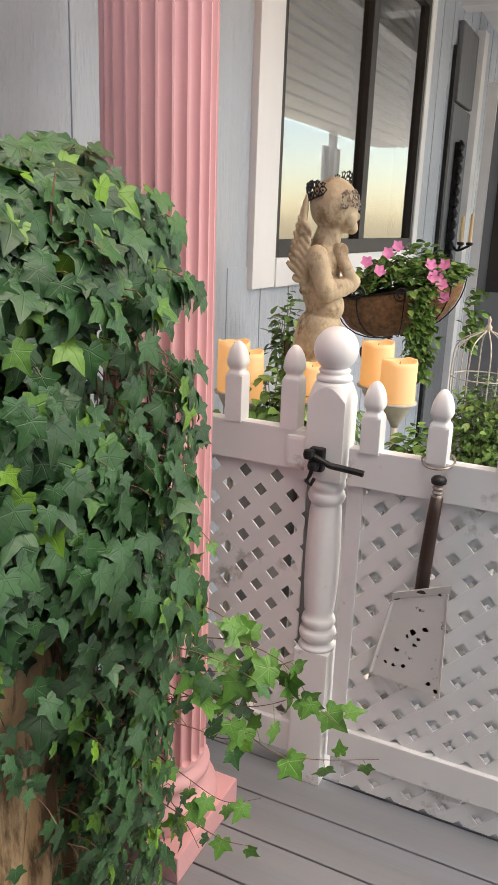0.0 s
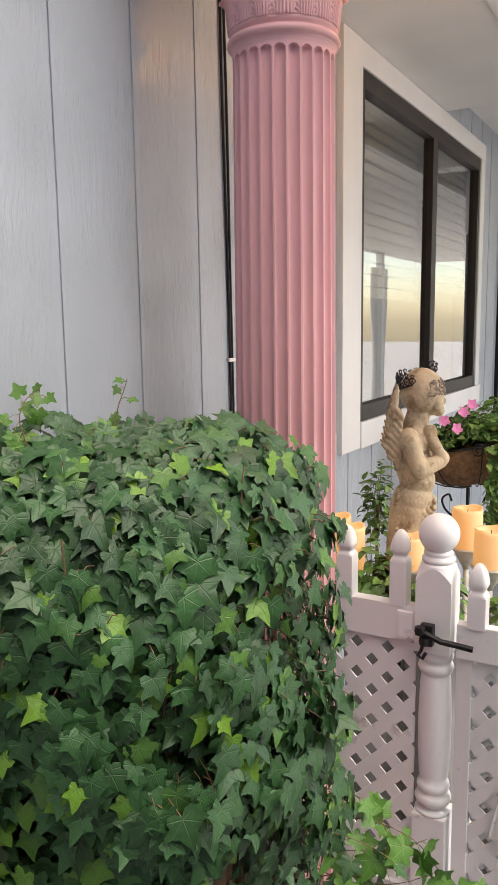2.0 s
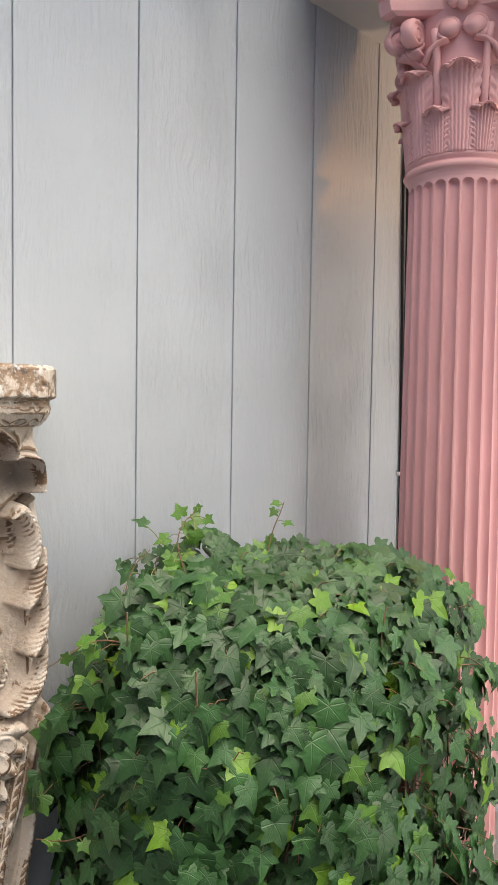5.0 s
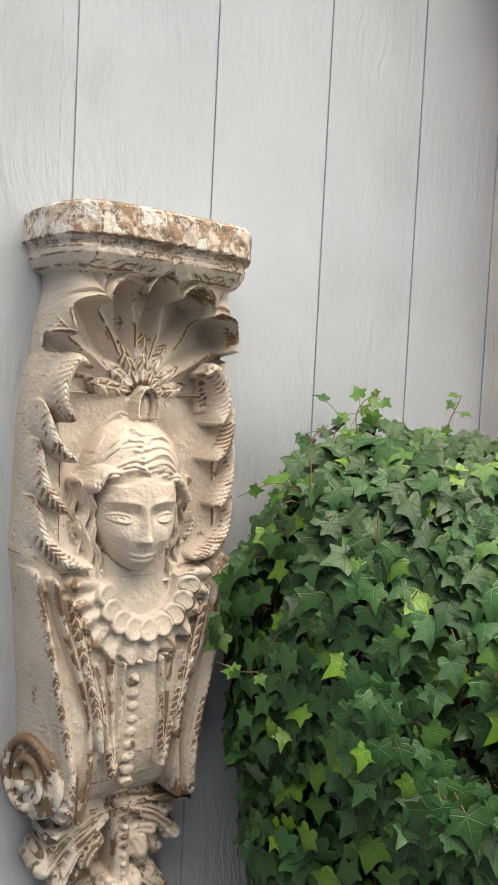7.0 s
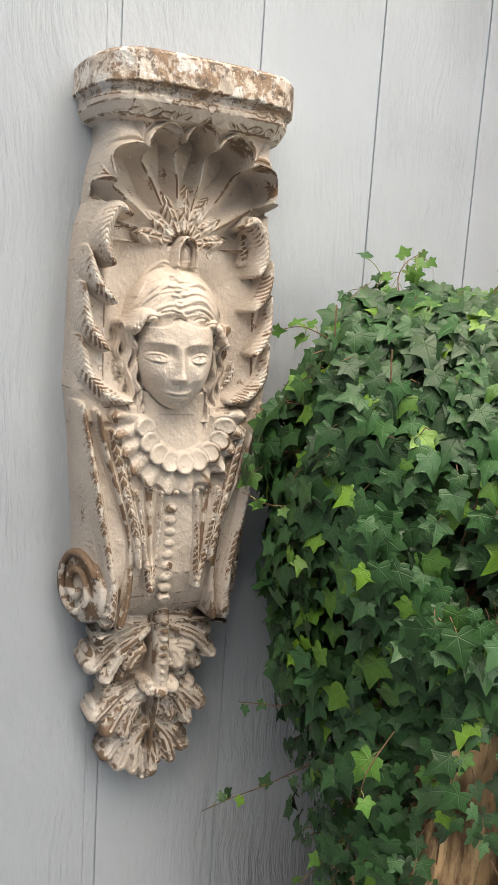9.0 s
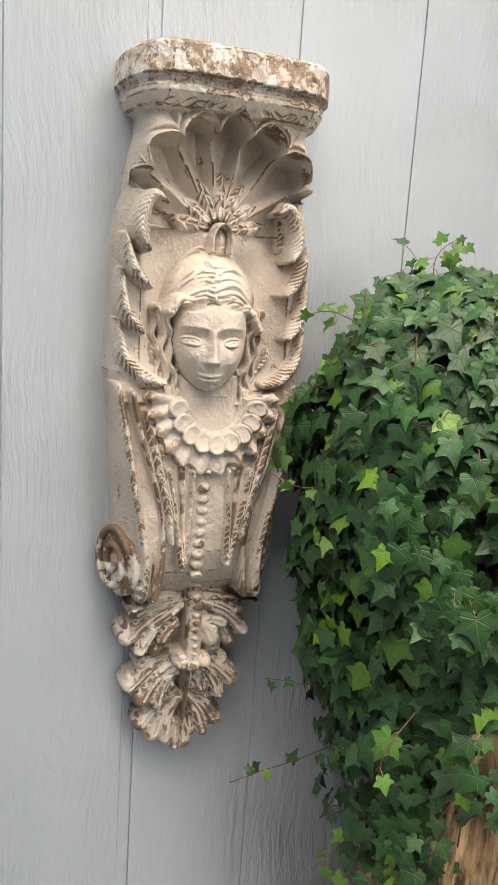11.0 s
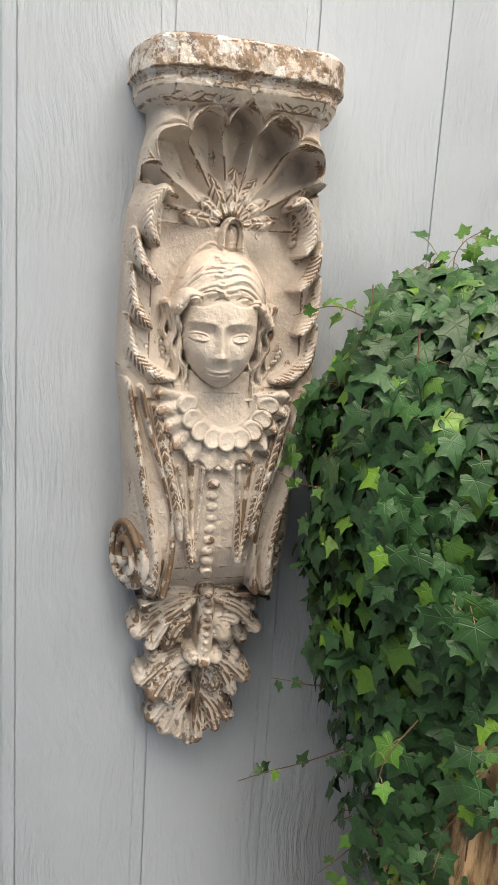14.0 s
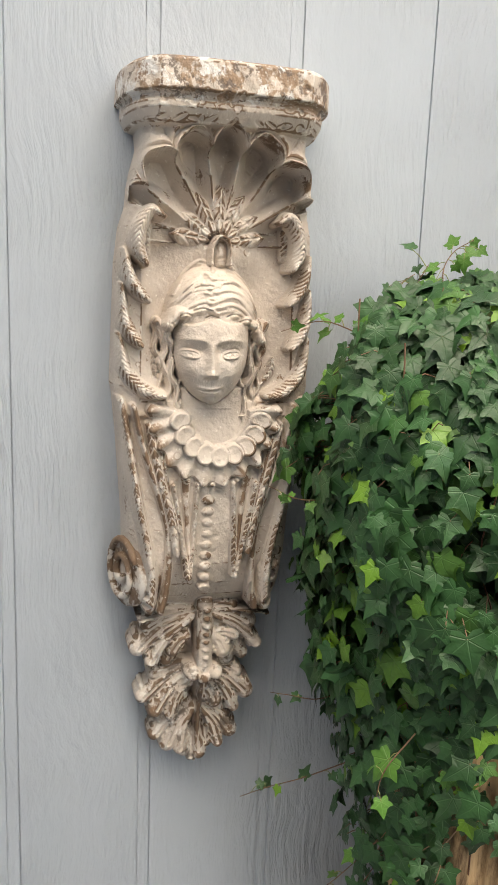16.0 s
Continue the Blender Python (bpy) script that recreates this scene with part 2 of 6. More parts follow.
def leaf_material(name, dark, young, young_share, vein, rough=0.42, random_by_object=False):
    """Waxy leaf: each leaf its own green, pale veins along the lobes of its own flat outline."""
    m = bpy.data.materials.new(name)
    m.use_nodes = True
    nt = m.node_tree
    nd, ln = nt.nodes, nt.links
    b = nd["Principled BSDF"]
    b.inputs["Roughness"].default_value = rough
    b.inputs["Specular IOR Level"].default_value = 0.42
    rnd = nd.new("ShaderNodeObjectInfo").outputs["Random"] if random_by_object else nd.new("ShaderNodeNewGeometry").outputs["Random Per Island"]
    ramp = nd.new("ShaderNodeValToRGB")
    e = ramp.color_ramp.elements
    e[0].position, e[0].color = 0.0, (*[c * 0.62 for c in dark], 1)
    e[1].position, e[1].color = 1.0, (*young, 1)
    k = e.new(1 - young_share)
    k.color = (*[c * 1.35 for c in dark], 1)
    k = e.new(1 - young_share * 0.45)
    k.color = (*[(a * 1.3 + c) / 2 for a, c in zip(dark, young)], 1)
    ln.new(rnd, ramp.inputs[0])
    uv = nd.new("ShaderNodeUVMap")
    sep = nd.new("ShaderNodeSeparateXYZ")
    ln.new(uv.outputs[0], sep.inputs[0])

    def math_node(op, a, c=None, clamp=False):
        q = nd.new("ShaderNodeMath")
        q.operation, q.use_clamp = op, clamp
        for i, v in enumerate((a, c)):
            if v is None:
                continue
            if isinstance(v, (int, float)):
                q.inputs[i].default_value = v
            else:
                ln.new(v, q.inputs[i])
        return q.outputs[0]

    ang = math_node("ARCTAN2", sep.outputs[0], sep.outputs[1])
    rad = nd.new("ShaderNodeVectorMath")
    rad.operation = "LENGTH"
    ln.new(uv.outputs[0], rad.inputs[0])
    folded = math_node("ABSOLUTE", ang)
    best = None
    for a in (0.0, 0.93, 1.95):
        d = math_node("MULTIPLY", math_node("ABSOLUTE", math_node("SUBTRACT", folded, a)), rad.outputs["Value"])
        best = d if best is None else math_node("MINIMUM", best, d)
    line = math_node("SUBTRACT", 1.0, math_node("DIVIDE", best, 0.030), True)
    fade = math_node("MULTIPLY", line, math_node("SUBTRACT", 1.15, rad.outputs["Value"], True))
    mx = nd.new("ShaderNodeMix")
    mx.data_type = "RGBA"
    ln.new(math_node("MULTIPLY", fade, 0.2), mx.inputs["Factor"])
    ln.new(ramp.outputs[0], mx.inputs["A"])
    mx.inputs["B"].default_value = (*vein, 1)
    n1 = nd.new("ShaderNodeTexNoise")
    n1.inputs["Scale"].default_value = 3.5
    ln.new(uv.outputs[0], n1.inputs["Vector"])
    hv = nd.new("ShaderNodeHueSaturation")
    mr = nd.new("ShaderNodeMapRange")
    mr.inputs["To Min"].default_value, mr.inputs["To Max"].default_value = 0.7, 1.3
    ln.new(n1.outputs["Fac"], mr.inputs["Value"])
    ln.new(mr.outputs[0], hv.inputs["Value"])
    ln.new(mx.outputs["Result"], hv.inputs["Color"])
    ln.new(hv.outputs[0], b.inputs["Base Color"])
    bp = nd.new("ShaderNodeBump")
    bp.inputs["Strength"].default_value, bp.inputs["Distance"].default_value = 0.35, 0.003
    ln.new(math_node("ADD", math_node("MULTIPLY", fade, -1.0), math_node("MULTIPLY", n1.outputs["Fac"], 0.8)), bp.inputs["Height"])
    ln.new(bp.outputs[0], b.inputs["Normal"])
    return m


IVY = leaf_material("ivy_leaf", (0.027, 0.086, 0.027), (0.14, 0.29, 0.022), 0.15, (0.12, 0.22, 0.10))
IVY_ONE = leaf_material("ivy_leaf_single", (0.027, 0.086, 0.027), (0.14, 0.29, 0.022), 0.13, (0.12, 0.22, 0.10), random_by_object=True)
YOUNG = leaf_material("young_ivy_leaf", (0.065, 0.165, 0.028), (0.16, 0.31, 0.04), 0.4, (0.3, 0.45, 0.15))
SHRUB = leaf_material("shrub_leaf", (0.10, 0.20, 0.045), (0.24, 0.34, 0.09), 0.3, (0.2, 0.3, 0.1))

GLASS = bpy.data.materials.new("window_glass")
GLASS.use_nodes = True
_b = GLASS.node_tree.nodes["Principled BSDF"]
_b.inputs["Roughness"].default_value = 0.0
_b.inputs["Transmission Weight"].default_value = 1.0
_b.inputs["IOR"].default_value = 3.0
_b.inputs["Base Color"].default_value = (0.8, 0.85, 0.85, 1)

FLAME = bpy.data.materials.new("lit_wax")
FLAME.use_nodes = True
_b = FLAME.node_tree.nodes["Principled BSDF"]
_b.inputs["Base Color"].default_value = (0.66, 0.49, 0.30, 1)
_b.inputs["Roughness"].default_value = 0.5
_b.inputs["Emission Color"].default_value = (1.0, 0.42, 0.08, 1)
_b.inputs["Emission Strength"].default_value = 0.16

BULB_GLASS = bpy.data.materials.new("amber_bulb_glass")
BULB_GLASS.use_nodes = True
_b = BULB_GLASS.node_tree.nodes["Principled BSDF"]
_b.inputs["Base Color"].default_value = (0.9, 0.5, 0.15, 1)
_b.inputs["Emission Color"].default_value = (1.0, 0.5, 0.12, 1)
_b.inputs["Emission Strength"].default_value = 4.0

# ---- building tools ----
def mesh_of(name, bm, mat, smooth=False):
    me = bpy.data.meshes.new(name)
    bm.normal_update()
    bm.to_mesh(me)
    bm.free()
    me.materials.append(mat)
    if smooth:
        me.polygons.foreach_set("use_smooth", [True] * len(me.polygons))
    return me


def part(name, bm, mat, parent=None, label="", smooth=False, kind=""):
    ob = new(name, mesh_of(name, bm, mat, smooth))
    if parent:
        ob.parent = parent
    return tagged(ob, label, kind=kind)


def thing(name, place, label, category, group="", kind=""):
    ob = new(name)
    ob.empty_display_size = 0.1
    ob.location = place
    return tagged(ob, label, category, group, kind)


def box(bm, x0, x1, y0, y1, z0, z1, bevel=0.0):
    r = bmesh.ops.create_cube(bm, size=1.0)
    m = Matrix.Translation(((x0 + x1) / 2, (y0 + y1) / 2, (z0 + z1) / 2)) @ Matrix.Diagonal((x1 - x0, y1 - y0, z1 - z0, 1))
    bmesh.ops.transform(bm, matrix=m, verts=r["verts"])
    if bevel:
        es = list({e for v in r["verts"] for e in v.link_edges})
        bmesh.ops.bevel(bm, geom=es, offset=bevel, segments=2, affect="EDGES", profile=0.7)
    return bm


def boxed(x0, x1, y0, y1, z0, z1, bevel=0.0):
    return box(bmesh.new(), x0, x1, y0, y1, z0, z1, bevel)


def lathe(profile, n=32, bm=None, at=(0, 0, 0), squash=None):
    """Turned body: profile of (radius, height); closed at both ends."""
    bm = bm or bmesh.new()
    rings = []
    for r, z in profile:
        rings.append([bm.verts.new((at[0] + r * math.cos(2 * math.pi * i / n), at[1] + r * math.sin(2 * math.pi * i / n), at[2] + z)) for i in range(n)])
    for a, b in zip(rings, rings[1:]):
        for i in range(n):
            bm.faces.new((a[i], a[(i + 1) % n], b[(i + 1) % n], b[i]))
    bm.faces.new(rings[0][::-1])
    bm.faces.new(rings[-1])
    return bm


def tube(points, radius, n=6, bm=None, taper=1.0):
    """Round bar along points."""
    bm = bm or bmesh.new()
    pts = [Vector(p) for p in points]
    rings = []
    up = Vector((0.123, 0.456, 0.881)).normalized()
    for i, p in enumerate(pts):
        d = (pts[min(i + 1, len(pts) - 1)] - pts[max(i - 1, 0)])
        d = d.normalized() if d.length else Vector((0, 0, 1))
        a = d.cross(up)
        a = a.normalized() if a.length > 1e-4 else d.orthogonal().normalized()
        b = d.cross(a)
        f = radius * (1 + (taper - 1) * i / max(1, len(pts) - 1))
        rings.append([bm.verts.new(p + f * (a * math.cos(2 * math.pi * j / n) + b * math.sin(2 * math.pi * j / n))) for j in range(n)])
    for r, s in zip(rings, rings[1:]):
        for j in range(n):
            bm.faces.new((r[j], r[(j + 1) % n], s[(j + 1) % n], s[j]))
    bm.faces.new(rings[0][::-1])
    bm.faces.new(rings[-1])
    return bm


def curve_points(knots, steps=8):
    """Smooth line through a few knots."""
    k = [Vector(p) for p in knots]
    k = [2 * k[0] - k[1]] + k + [2 * k[-1] - k[-2]]
    out = []
    for i in range(1, len(k) - 2):
        for j in range(steps):
            t = j / steps
            out.append(0.5 * ((2 * k[i]) + (k[i + 1] - k[i - 1]) * t + (2 * k[i - 1] - 5 * k[i] + 4 * k[i + 1] - k[i + 2]) * t * t
                              + (3 * k[i] - k[i - 1] - 3 * k[i + 1] + k[i + 2]) * t ** 3))
    out.append(k[-2])
    return out


def sheet(f, nu, nv, thick=0.0):
    """Curved plate from f(u, v) -> point, u and v in 0..1, given a back at `thick` behind it."""
    bm = bmesh.new()
    g = [[bm.verts.new(f(i / nu, j / nv)) for j in range(nv + 1)] for i in range(nu + 1)]
    for i in range(nu):
        for j in range(nv):
            bm.faces.new((g[i][j], g[i + 1][j], g[i + 1][j + 1], g[i][j + 1]))
    if thick:
        bm.normal_update()
        bmesh.ops.solidify(bm, geom=bm.faces[:], thickness=thick)
    return bm


def plate(f, nu, nv, depth):
    """Like sheet, but its back follows the same surface at f(u, v, depth), and the rims are closed."""
    bm = bmesh.new()
    a = [[bm.verts.new(f(i / nu, j / nv)) for j in range(nv + 1)] for i in range(nu + 1)]
    b = [[bm.verts.new(f(i / nu, j / nv, depth)) for j in range(nv + 1)] for i in range(nu + 1)]
    for i in range(nu):
        for j in range(nv):
            bm.faces.new((a[i][j], a[i][j + 1], a[i + 1][j + 1], a[i + 1][j]))
            bm.faces.new((b[i][j], b[i + 1][j], b[i + 1][j + 1], b[i][j + 1]))
    ring = [(i, 0) for i in range(nu)] + [(nu, j) for j in range(nv)] + [(i, nv) for i in range(nu, 0, -1)] + [(0, j) for j in range(nv, 0, -1)]
    for (i, j), (k, l) in zip(ring, ring[1:] + ring[:1]):
        bm.faces.new((a[i][j], a[k][l], b[k][l], b[i][j]))
    bmesh.ops.recalc_face_normals(bm, faces=bm.faces[:])
    return bm


def sheared_strip(x0, x1, z0, z1, offset, width, slope, y0, y1):
    """A diagonal slat, cut off at the rectangle's edges: its two faces and rims."""
    def clip(poly, axis, limit, keep_less):
        out = []
        for a, b in zip(poly, poly[1:] + poly[:1]):
            ina, inb = (a[axis] <= limit) == keep_less, (b[axis] <= limit) == keep_less
            if ina:
                out.append(a)
            if ina != inb:
                t = (limit - a[axis]) / (b[axis] - a[axis])
                out.append((a[0] + t * (b[0] - a[0]), a[1] + t * (b[1] - a[1])))
        return out
    L = 4.0
    h = width / math.sqrt(2)
    poly = [(offset - L, -slope * L - h), (offset + L, slope * L - h), (offset + L, slope * L + h), (offset - L, -slope * L + h)]
    for axis, limit, less in ((0, x0, False), (0, x1, True), (1, z0, False), (1, z1, True)):
        poly = clip(poly, axis, limit, less) if poly else poly
    if len(poly) < 3:
        return None
    bm = bmesh.new()
    f = [bm.verts.new((x, y0, z)) for x, z in poly]
    b = [bm.verts.new((x, y1, z)) for x, z in poly]
    try:
        bm.faces.new(f)
        bm.faces.new(b[::-1])
        for i in range(len(f)):
            j = (i + 1) % len(f)
            bm.faces.new((f[j], f[i], b[i], b[j]))
    except ValueError:
        bm.free()
        return None
    return bm

# ---- the setting: deck, siding wall, ceiling ----
XW, SPACING, GROOVE = -1.387, 0.3048, 0.854
CEILING, FLOOR = 2.953, -0.30
WIN_Y0, WIN_Y1, WIN_Z0, WIN_Z1 = 3.11, 5.32, 1.315, 2.81
wall_west = tagged(part("wall_west", boxed(XW - 0.16, XW - 0.005, -6.0, 2.95, -0.5, 4.2), SIDING), "light grey painted grooved plywood siding wall", "wall", kind="structure")
for a, b, c, d in ((2.95, 9.5, -0.5, WIN_Z0 - 0.02), (2.95, 9.5, WIN_Z1 + 0.02, 3.15), (2.95, WIN_Y0 - 0.02, WIN_Z0 - 0.02, WIN_Z1 + 0.02), (WIN_Y1 + 0.02, 9.5, WIN_Z0 - 0.02, WIN_Z1 + 0.02)):
    part("wall_panel", boxed(XW - 0.16, XW - 0.005, a, b, c, d), SIDING, wall_west)

# flat panel beside the house, wide boards past the batten, a higher bay beyond
bm = boxed(-1.55, -0.79, 1.42, 4.42, CEILING, CEILING + 0.20)
box(bm, -1.55, -0.79, 4.42, 16.0, CEILING + 0.16, CEILING + 0.20)
for k in range(5):
    x0 = -0.79 + 0.25 * k
    box(bm, x0 + 0.004, x0 + 0.246, 1.42, 16.0, CEILING + 0.002, CEILING + 0.12, 0.004)
box(bm, -0.79, 0.46, 1.42, 16.0, CEILING + 0.03, CEILING + 0.20)
for k in range(7):
    x0 = 0.46 + 0.25 * k
    box(bm, x0 + 0.004, x0 + 0.246, 3.6, 16.0, CEILING + 0.002, CEILING + 0.12, 0.004)
box(bm, 0.46, 2.21, 3.6, 16.0, CEILING + 0.03, CEILING + 0.20)
ceiling = tagged(part("ceiling", bm, CEIL), "off-white painted porch ceiling of wide boards", "ceiling", kind="structure")
# unseen eave, added to darken the top of the siding
eave = tagged(part("trim", boxed(-1.55, -0.80, -1.30, 1.415, 3.30, 3.42), CEIL), "pale boxed eave, unseen, added to shade the top of the wall", "eave", kind="structure")
wall_north = tagged(part("wall_north", boxed(-1.55, -0.95, 10.5, 10.65, -0.5, 3.15), DARKWALL), "shaded grey end wall", "wall", kind="structure")
# wall out of view, put here to hold off sky light from the south
wall_south = tagged(part("wall_south", boxed(-1.55, 3.3, -1.45, -1.30, -0.6, 3.4), SIDING), "unseen plain grey wall, added to cut sky light from the south", "wall", kind="structure")
# ground past the deck is assumed; its pale tone bounces light to the ceiling
ground = tagged(part("ground", boxed(-60, 80, -60, 80, -0.42, -0.40), BOUNCE_GROUND), "assumed ground around the porch, pale to bounce light", "ground", kind="structure")

# unseen tall wall to the east, added so the lower siding gets less sky
def east_blocker(place, depth, top, courses):
    h = thing("unseen_east_wall", place, "unseen tall grey lap-sided wall, added to shade the lower siding", "house")
    part("wall", boxed(0.0, 0.2, 0, depth, 0, top), WEATHERED, h)
    step = top / courses
    for k in range(courses):
        part("lap_board", boxed(-0.014, 0.0, 0, depth, step * k + 0.004, step * (k + 1) - 0.002, 0.003), WEATHERED, h)


east_blocker((2.2, -1.45, -0.6), 2.8, 6.0, 30)

# white posts with drapes along the porch's open side, and a planter hung between them
def porch_side():
    for k in range(4):
        post = thing("porch_post", (2.10, 5.4 + 2.6 * k, FLOOR), "white square porch post on the open side", "post", "posts along the porch")
        part("shaft", boxed(-0.06, 0.06, -0.06, 0.06, 0, CEILING - FLOOR - 0.004, 0.006), TRIM, post)
        for s in (-1, 1):
            part("drape", sheet(lambda u, v, s=s: (0.02 + 0.03 * math.sin(u * 26), s * (0.09 + (0.30 - 0.14 * math.sin(math.pi * min(1, v * 1.3))) * u), 0.1 + 2.9 * v), 40, 12, 0.004), TRIM, post, "white gathered porch drape", smooth=True)
    pl = thing("hanging_planter", (1.55, 6.6, 1.75), "hanging planter crowded with pink flowers", "planter")
    part("bowl", lathe([(0.05, -0.16), (0.16, -0.12), (0.24, -0.02), (0.25, 0.0), (0.22, 0.0)], 24), COIR, pl, smooth=True)
    part("hanger", tube([(0, 0, 0), (0, 0, CEILING - 1.75 + 0.001)], 0.006, 6), IRON, pl)
    rng = random.Random(8)
    leaves, blooms = bmesh.new(), bmesh.new()
    uv = leaves.loops.layers.uv.new("UVMap")
    for k in range(420):
        d = Vector((rng.gauss(0, 1), rng.gauss(0, 1), abs(rng.gauss(0, 0.7)))).normalized()
        p = Vector((d.x * 0.34, d.y * 0.34, d.z * 0.2 - 0.12 * rng.random())) * rng.uniform(0.7, 1.0)
        if k % 3:
            flower(blooms, p, d + Vector((0, 0, 0.4)), 0.036)
        else:
            small_leaf(leaves, uv, leaf_pose(p * 0.95, d, d + Vector((0, 0, -0.4)), 0.07))
    part("foliage", leaves, SHRUB, pl, kind="stuff")
    part("blooms", blooms, PETAL, pl, "pink flowers", kind="stuff")


# ---- pink column ----
COL = (-1.021, 1.6215)


def column():
    col = thing("column", (*COL, 0), "tall pink fluted column with a leafy capital", "column")
    col.scale = (1.163, 1.163, 1.0)
    part("plinth", boxed(-0.152, 0.152, -0.152, 0.152, FLOOR, FLOOR + 0.085, 0.006), PINK, col)
    prof = [(0.176, 0.05), (0.181, 0.058), (0.183, 0.075), (0.178, 0.092), (0.166, 0.1), (0.16, 0.104), (0.15, 0.112), (0.147, 0.122), (0.152, 0.132),
            (0.158, 0.135), (0.158, 0.142), (0.152, 0.15), (0.138, 0.155), (0.128, 0.17)]
    part("base_moulding", lathe([(r * 0.83, (z - 0.05) * 1.5 + 0.083 + FLOOR) for r, z in prof], 48), PINK, col, smooth=True)
    n, per = 24, 14
    bm = bmesh.new()
    rings = []
    z0, z1 = FLOOR + 0.262, 2.438
    foot, head, arch = z0 + 0.010, z1 - 0.024, 0.0125
    steps = [1 - math.cos(math.pi / 2 * i / 6) for i in range(7)]
    heights = [z0] + [foot + arch * f for f in steps] + [0.6, 1.0, 1.4, 1.8, 2.1] + [head - arch * f for f in reversed(steps)] + [head + 0.006, z1 - 0.008, z1]
    for z in heights:
        f = (z - z0) / (z1 - z0)
        R = 0.1205 - 0.008 * f ** 1.6 + 0.005 * max(0.0, (z - head) / (z1 - head)) ** 2
        reach = min(1.0, max(0.0, min(z - foot, head - z) / arch))
        half = 0.40 * math.sqrt(1 - (1 - reach) ** 2)
        ring = []
        for i in range(n * per):
            a = 2 * math.pi * i / (n * per)
            u = abs((i % per) / per - 0.5)
            w = math.sqrt(1 - (u / half) ** 2) if half > 0.01 and u < half else 0.0
            r = R - 0.0125 * (half / 0.40) * w
            ring.append(bm.verts.new((r * math.cos(a), r * math.sin(a), z)))
        rings.append(ring)
    N = n * per
    for a, b in zip(rings, rings[1:]):
        for i in range(N):
            bm.faces.new((a[i], a[(i + 1) % N], b[(i + 1) % N], b[i]))
    part("shaft", bm, PINK, col, smooth=False)
    part("collar", lathe([(0.112, 2.435), (0.122, 2.439), (0.126, 2.447), (0.122, 2.456), (0.114, 2.459), (0.113, 2.464), (0.118, 2.468), (0.119, 2.475), (0.113, 2.480)], 48), PINK, col, smooth=True)

    def bell(z):
        f = (z - 2.477) / 0.386
        return 0.108 + 0.02 * f + 0.055 * max(0, f - 0.45) ** 1.5
    part("bell", lathe([(bell(2.477 + 0.032 * i), 2.477 + 0.032 * i) for i in range(13)], 40), PINK, col, smooth=True)

    TURN = 27.0

    def acanthus(height, width, rho):
        """A ribbed leaf that lies on the bell and rolls over at its tip."""
        body = 0.66

        def f(u, v, back=0.0):
            w = (v - 0.5) * 2
            roll = max(0.0, (u - body) / (1 - body))
            q = roll * math.pi * 0.74
            z = (height - rho) * min(1.0, u / body) + rho * math.sin(q)
            out = 0.010 + 0.006 * min(1.0, u / body) + rho * 0.95 * (1 - math.cos(q))
            half = width * (0.80 + 0.20 * min(1, u / body)) * (1 - 0.5 * roll ** 2) * (1 + 0.05 * math.sin(u * 70))
            # ribs fan from the foot; the margins are cut into small curling lobes
            inner = max(0.0, 1 - (abs(w) / 0.72) ** 4)
            rib = 0.0032 * abs(math.cos(w * math.pi * 4.5)) * (inner if roll < 0.02 else 1.0) + 0.0015 * inner
            lobe = 0.0045 * (1 - inner) * abs(math.sin(u * 34 - abs(w) * 6)) * (1 - roll)
            r = bell(2.477 + z) + out + rib + lobe - 0.006 * w * w - back
            a = half * w / 0.125
            return (r * math.cos(a), r * math.sin(a), 2.475 + z - 0.014 * w * w * roll)
        return plate(f, 48, 54, 0.011)

    low = mesh_of("acanthus_leaf", acanthus(0.106, 0.033, 0.014), PINK, True)
    high = mesh_of("tall_acanthus_leaf", acanthus(0.204, 0.042, 0.018), PINK, True)
    stalk = mesh_of("stalk", tube([(0.118, 0, 2.553), (0.124, 0, 2.633), (0.129, 0, 2.673), (0.130, 0, 2.688), (0.138, 0, 2.733), (0.146, 0, 2.763)], 0.0085, 10), PINK, True)
    for i in range(8):
        o = new("stalk", stalk)
        o.parent = col
        o.rotation_euler = (0, 0, radians(45 * i + 22.5 + TURN))
    for i in range(8):
        for me, turn in ((low, 22.5), (high, 0)):
            o = new(me.name, me)
            o.parent = col
            o.rotation_euler = (0, 0, radians(45 * i + turn + TURN))

    def volute(size):
        pts = []
        for i in range(46):
            t = i / 45
            a = -math.pi / 2 - t * 2.3 * 2 * math.pi
            r = size * (1 - 0.85 * t)
            pts.append((r * math.cos(a), 0, r * math.sin(a) + size * 0.15))
        bm = tube([(-size * 1.9, 0, -size * 2.683), (-size * 1.5, 0, -size * 1.6), (-size * 0.8, 0, -size * 1.0)] + pts, size * 0.24, 8)
        bmesh.ops.scale(bm, vec=(1, 1.9, 1), verts=bm.verts)
        lathe([(0.001, -0.014), (size * 0.75, -0.012), (size * 0.75, 0.012), (0.001, 0.014)], 20, bm)
        disc = bm.verts[-80:]
        bmesh.ops.transform(bm, matrix=pose(0, 0, size * 0.12, 90), verts=disc)
        return bm
    big = mesh_of("corner_volute", volute(0.036), PINK, True)
    small = mesh_of("inner_volute", volute(0.026), PINK, True)
    for i in range(4):
        for side in (-1, 1):
            o = new("corner_volute", big)
            o.parent = col
            a = radians(45 + 90 * i + side * 7 + TURN)
            o.matrix_basis = pose(0.164 * math.cos(a), 0.164 * math.sin(a), 2.752, 0, 0, math.degrees(a) + side * 18)
            o = new("inner_volute", small)
            o.parent = col
            a = radians(90 * i + side * 11 + TURN)
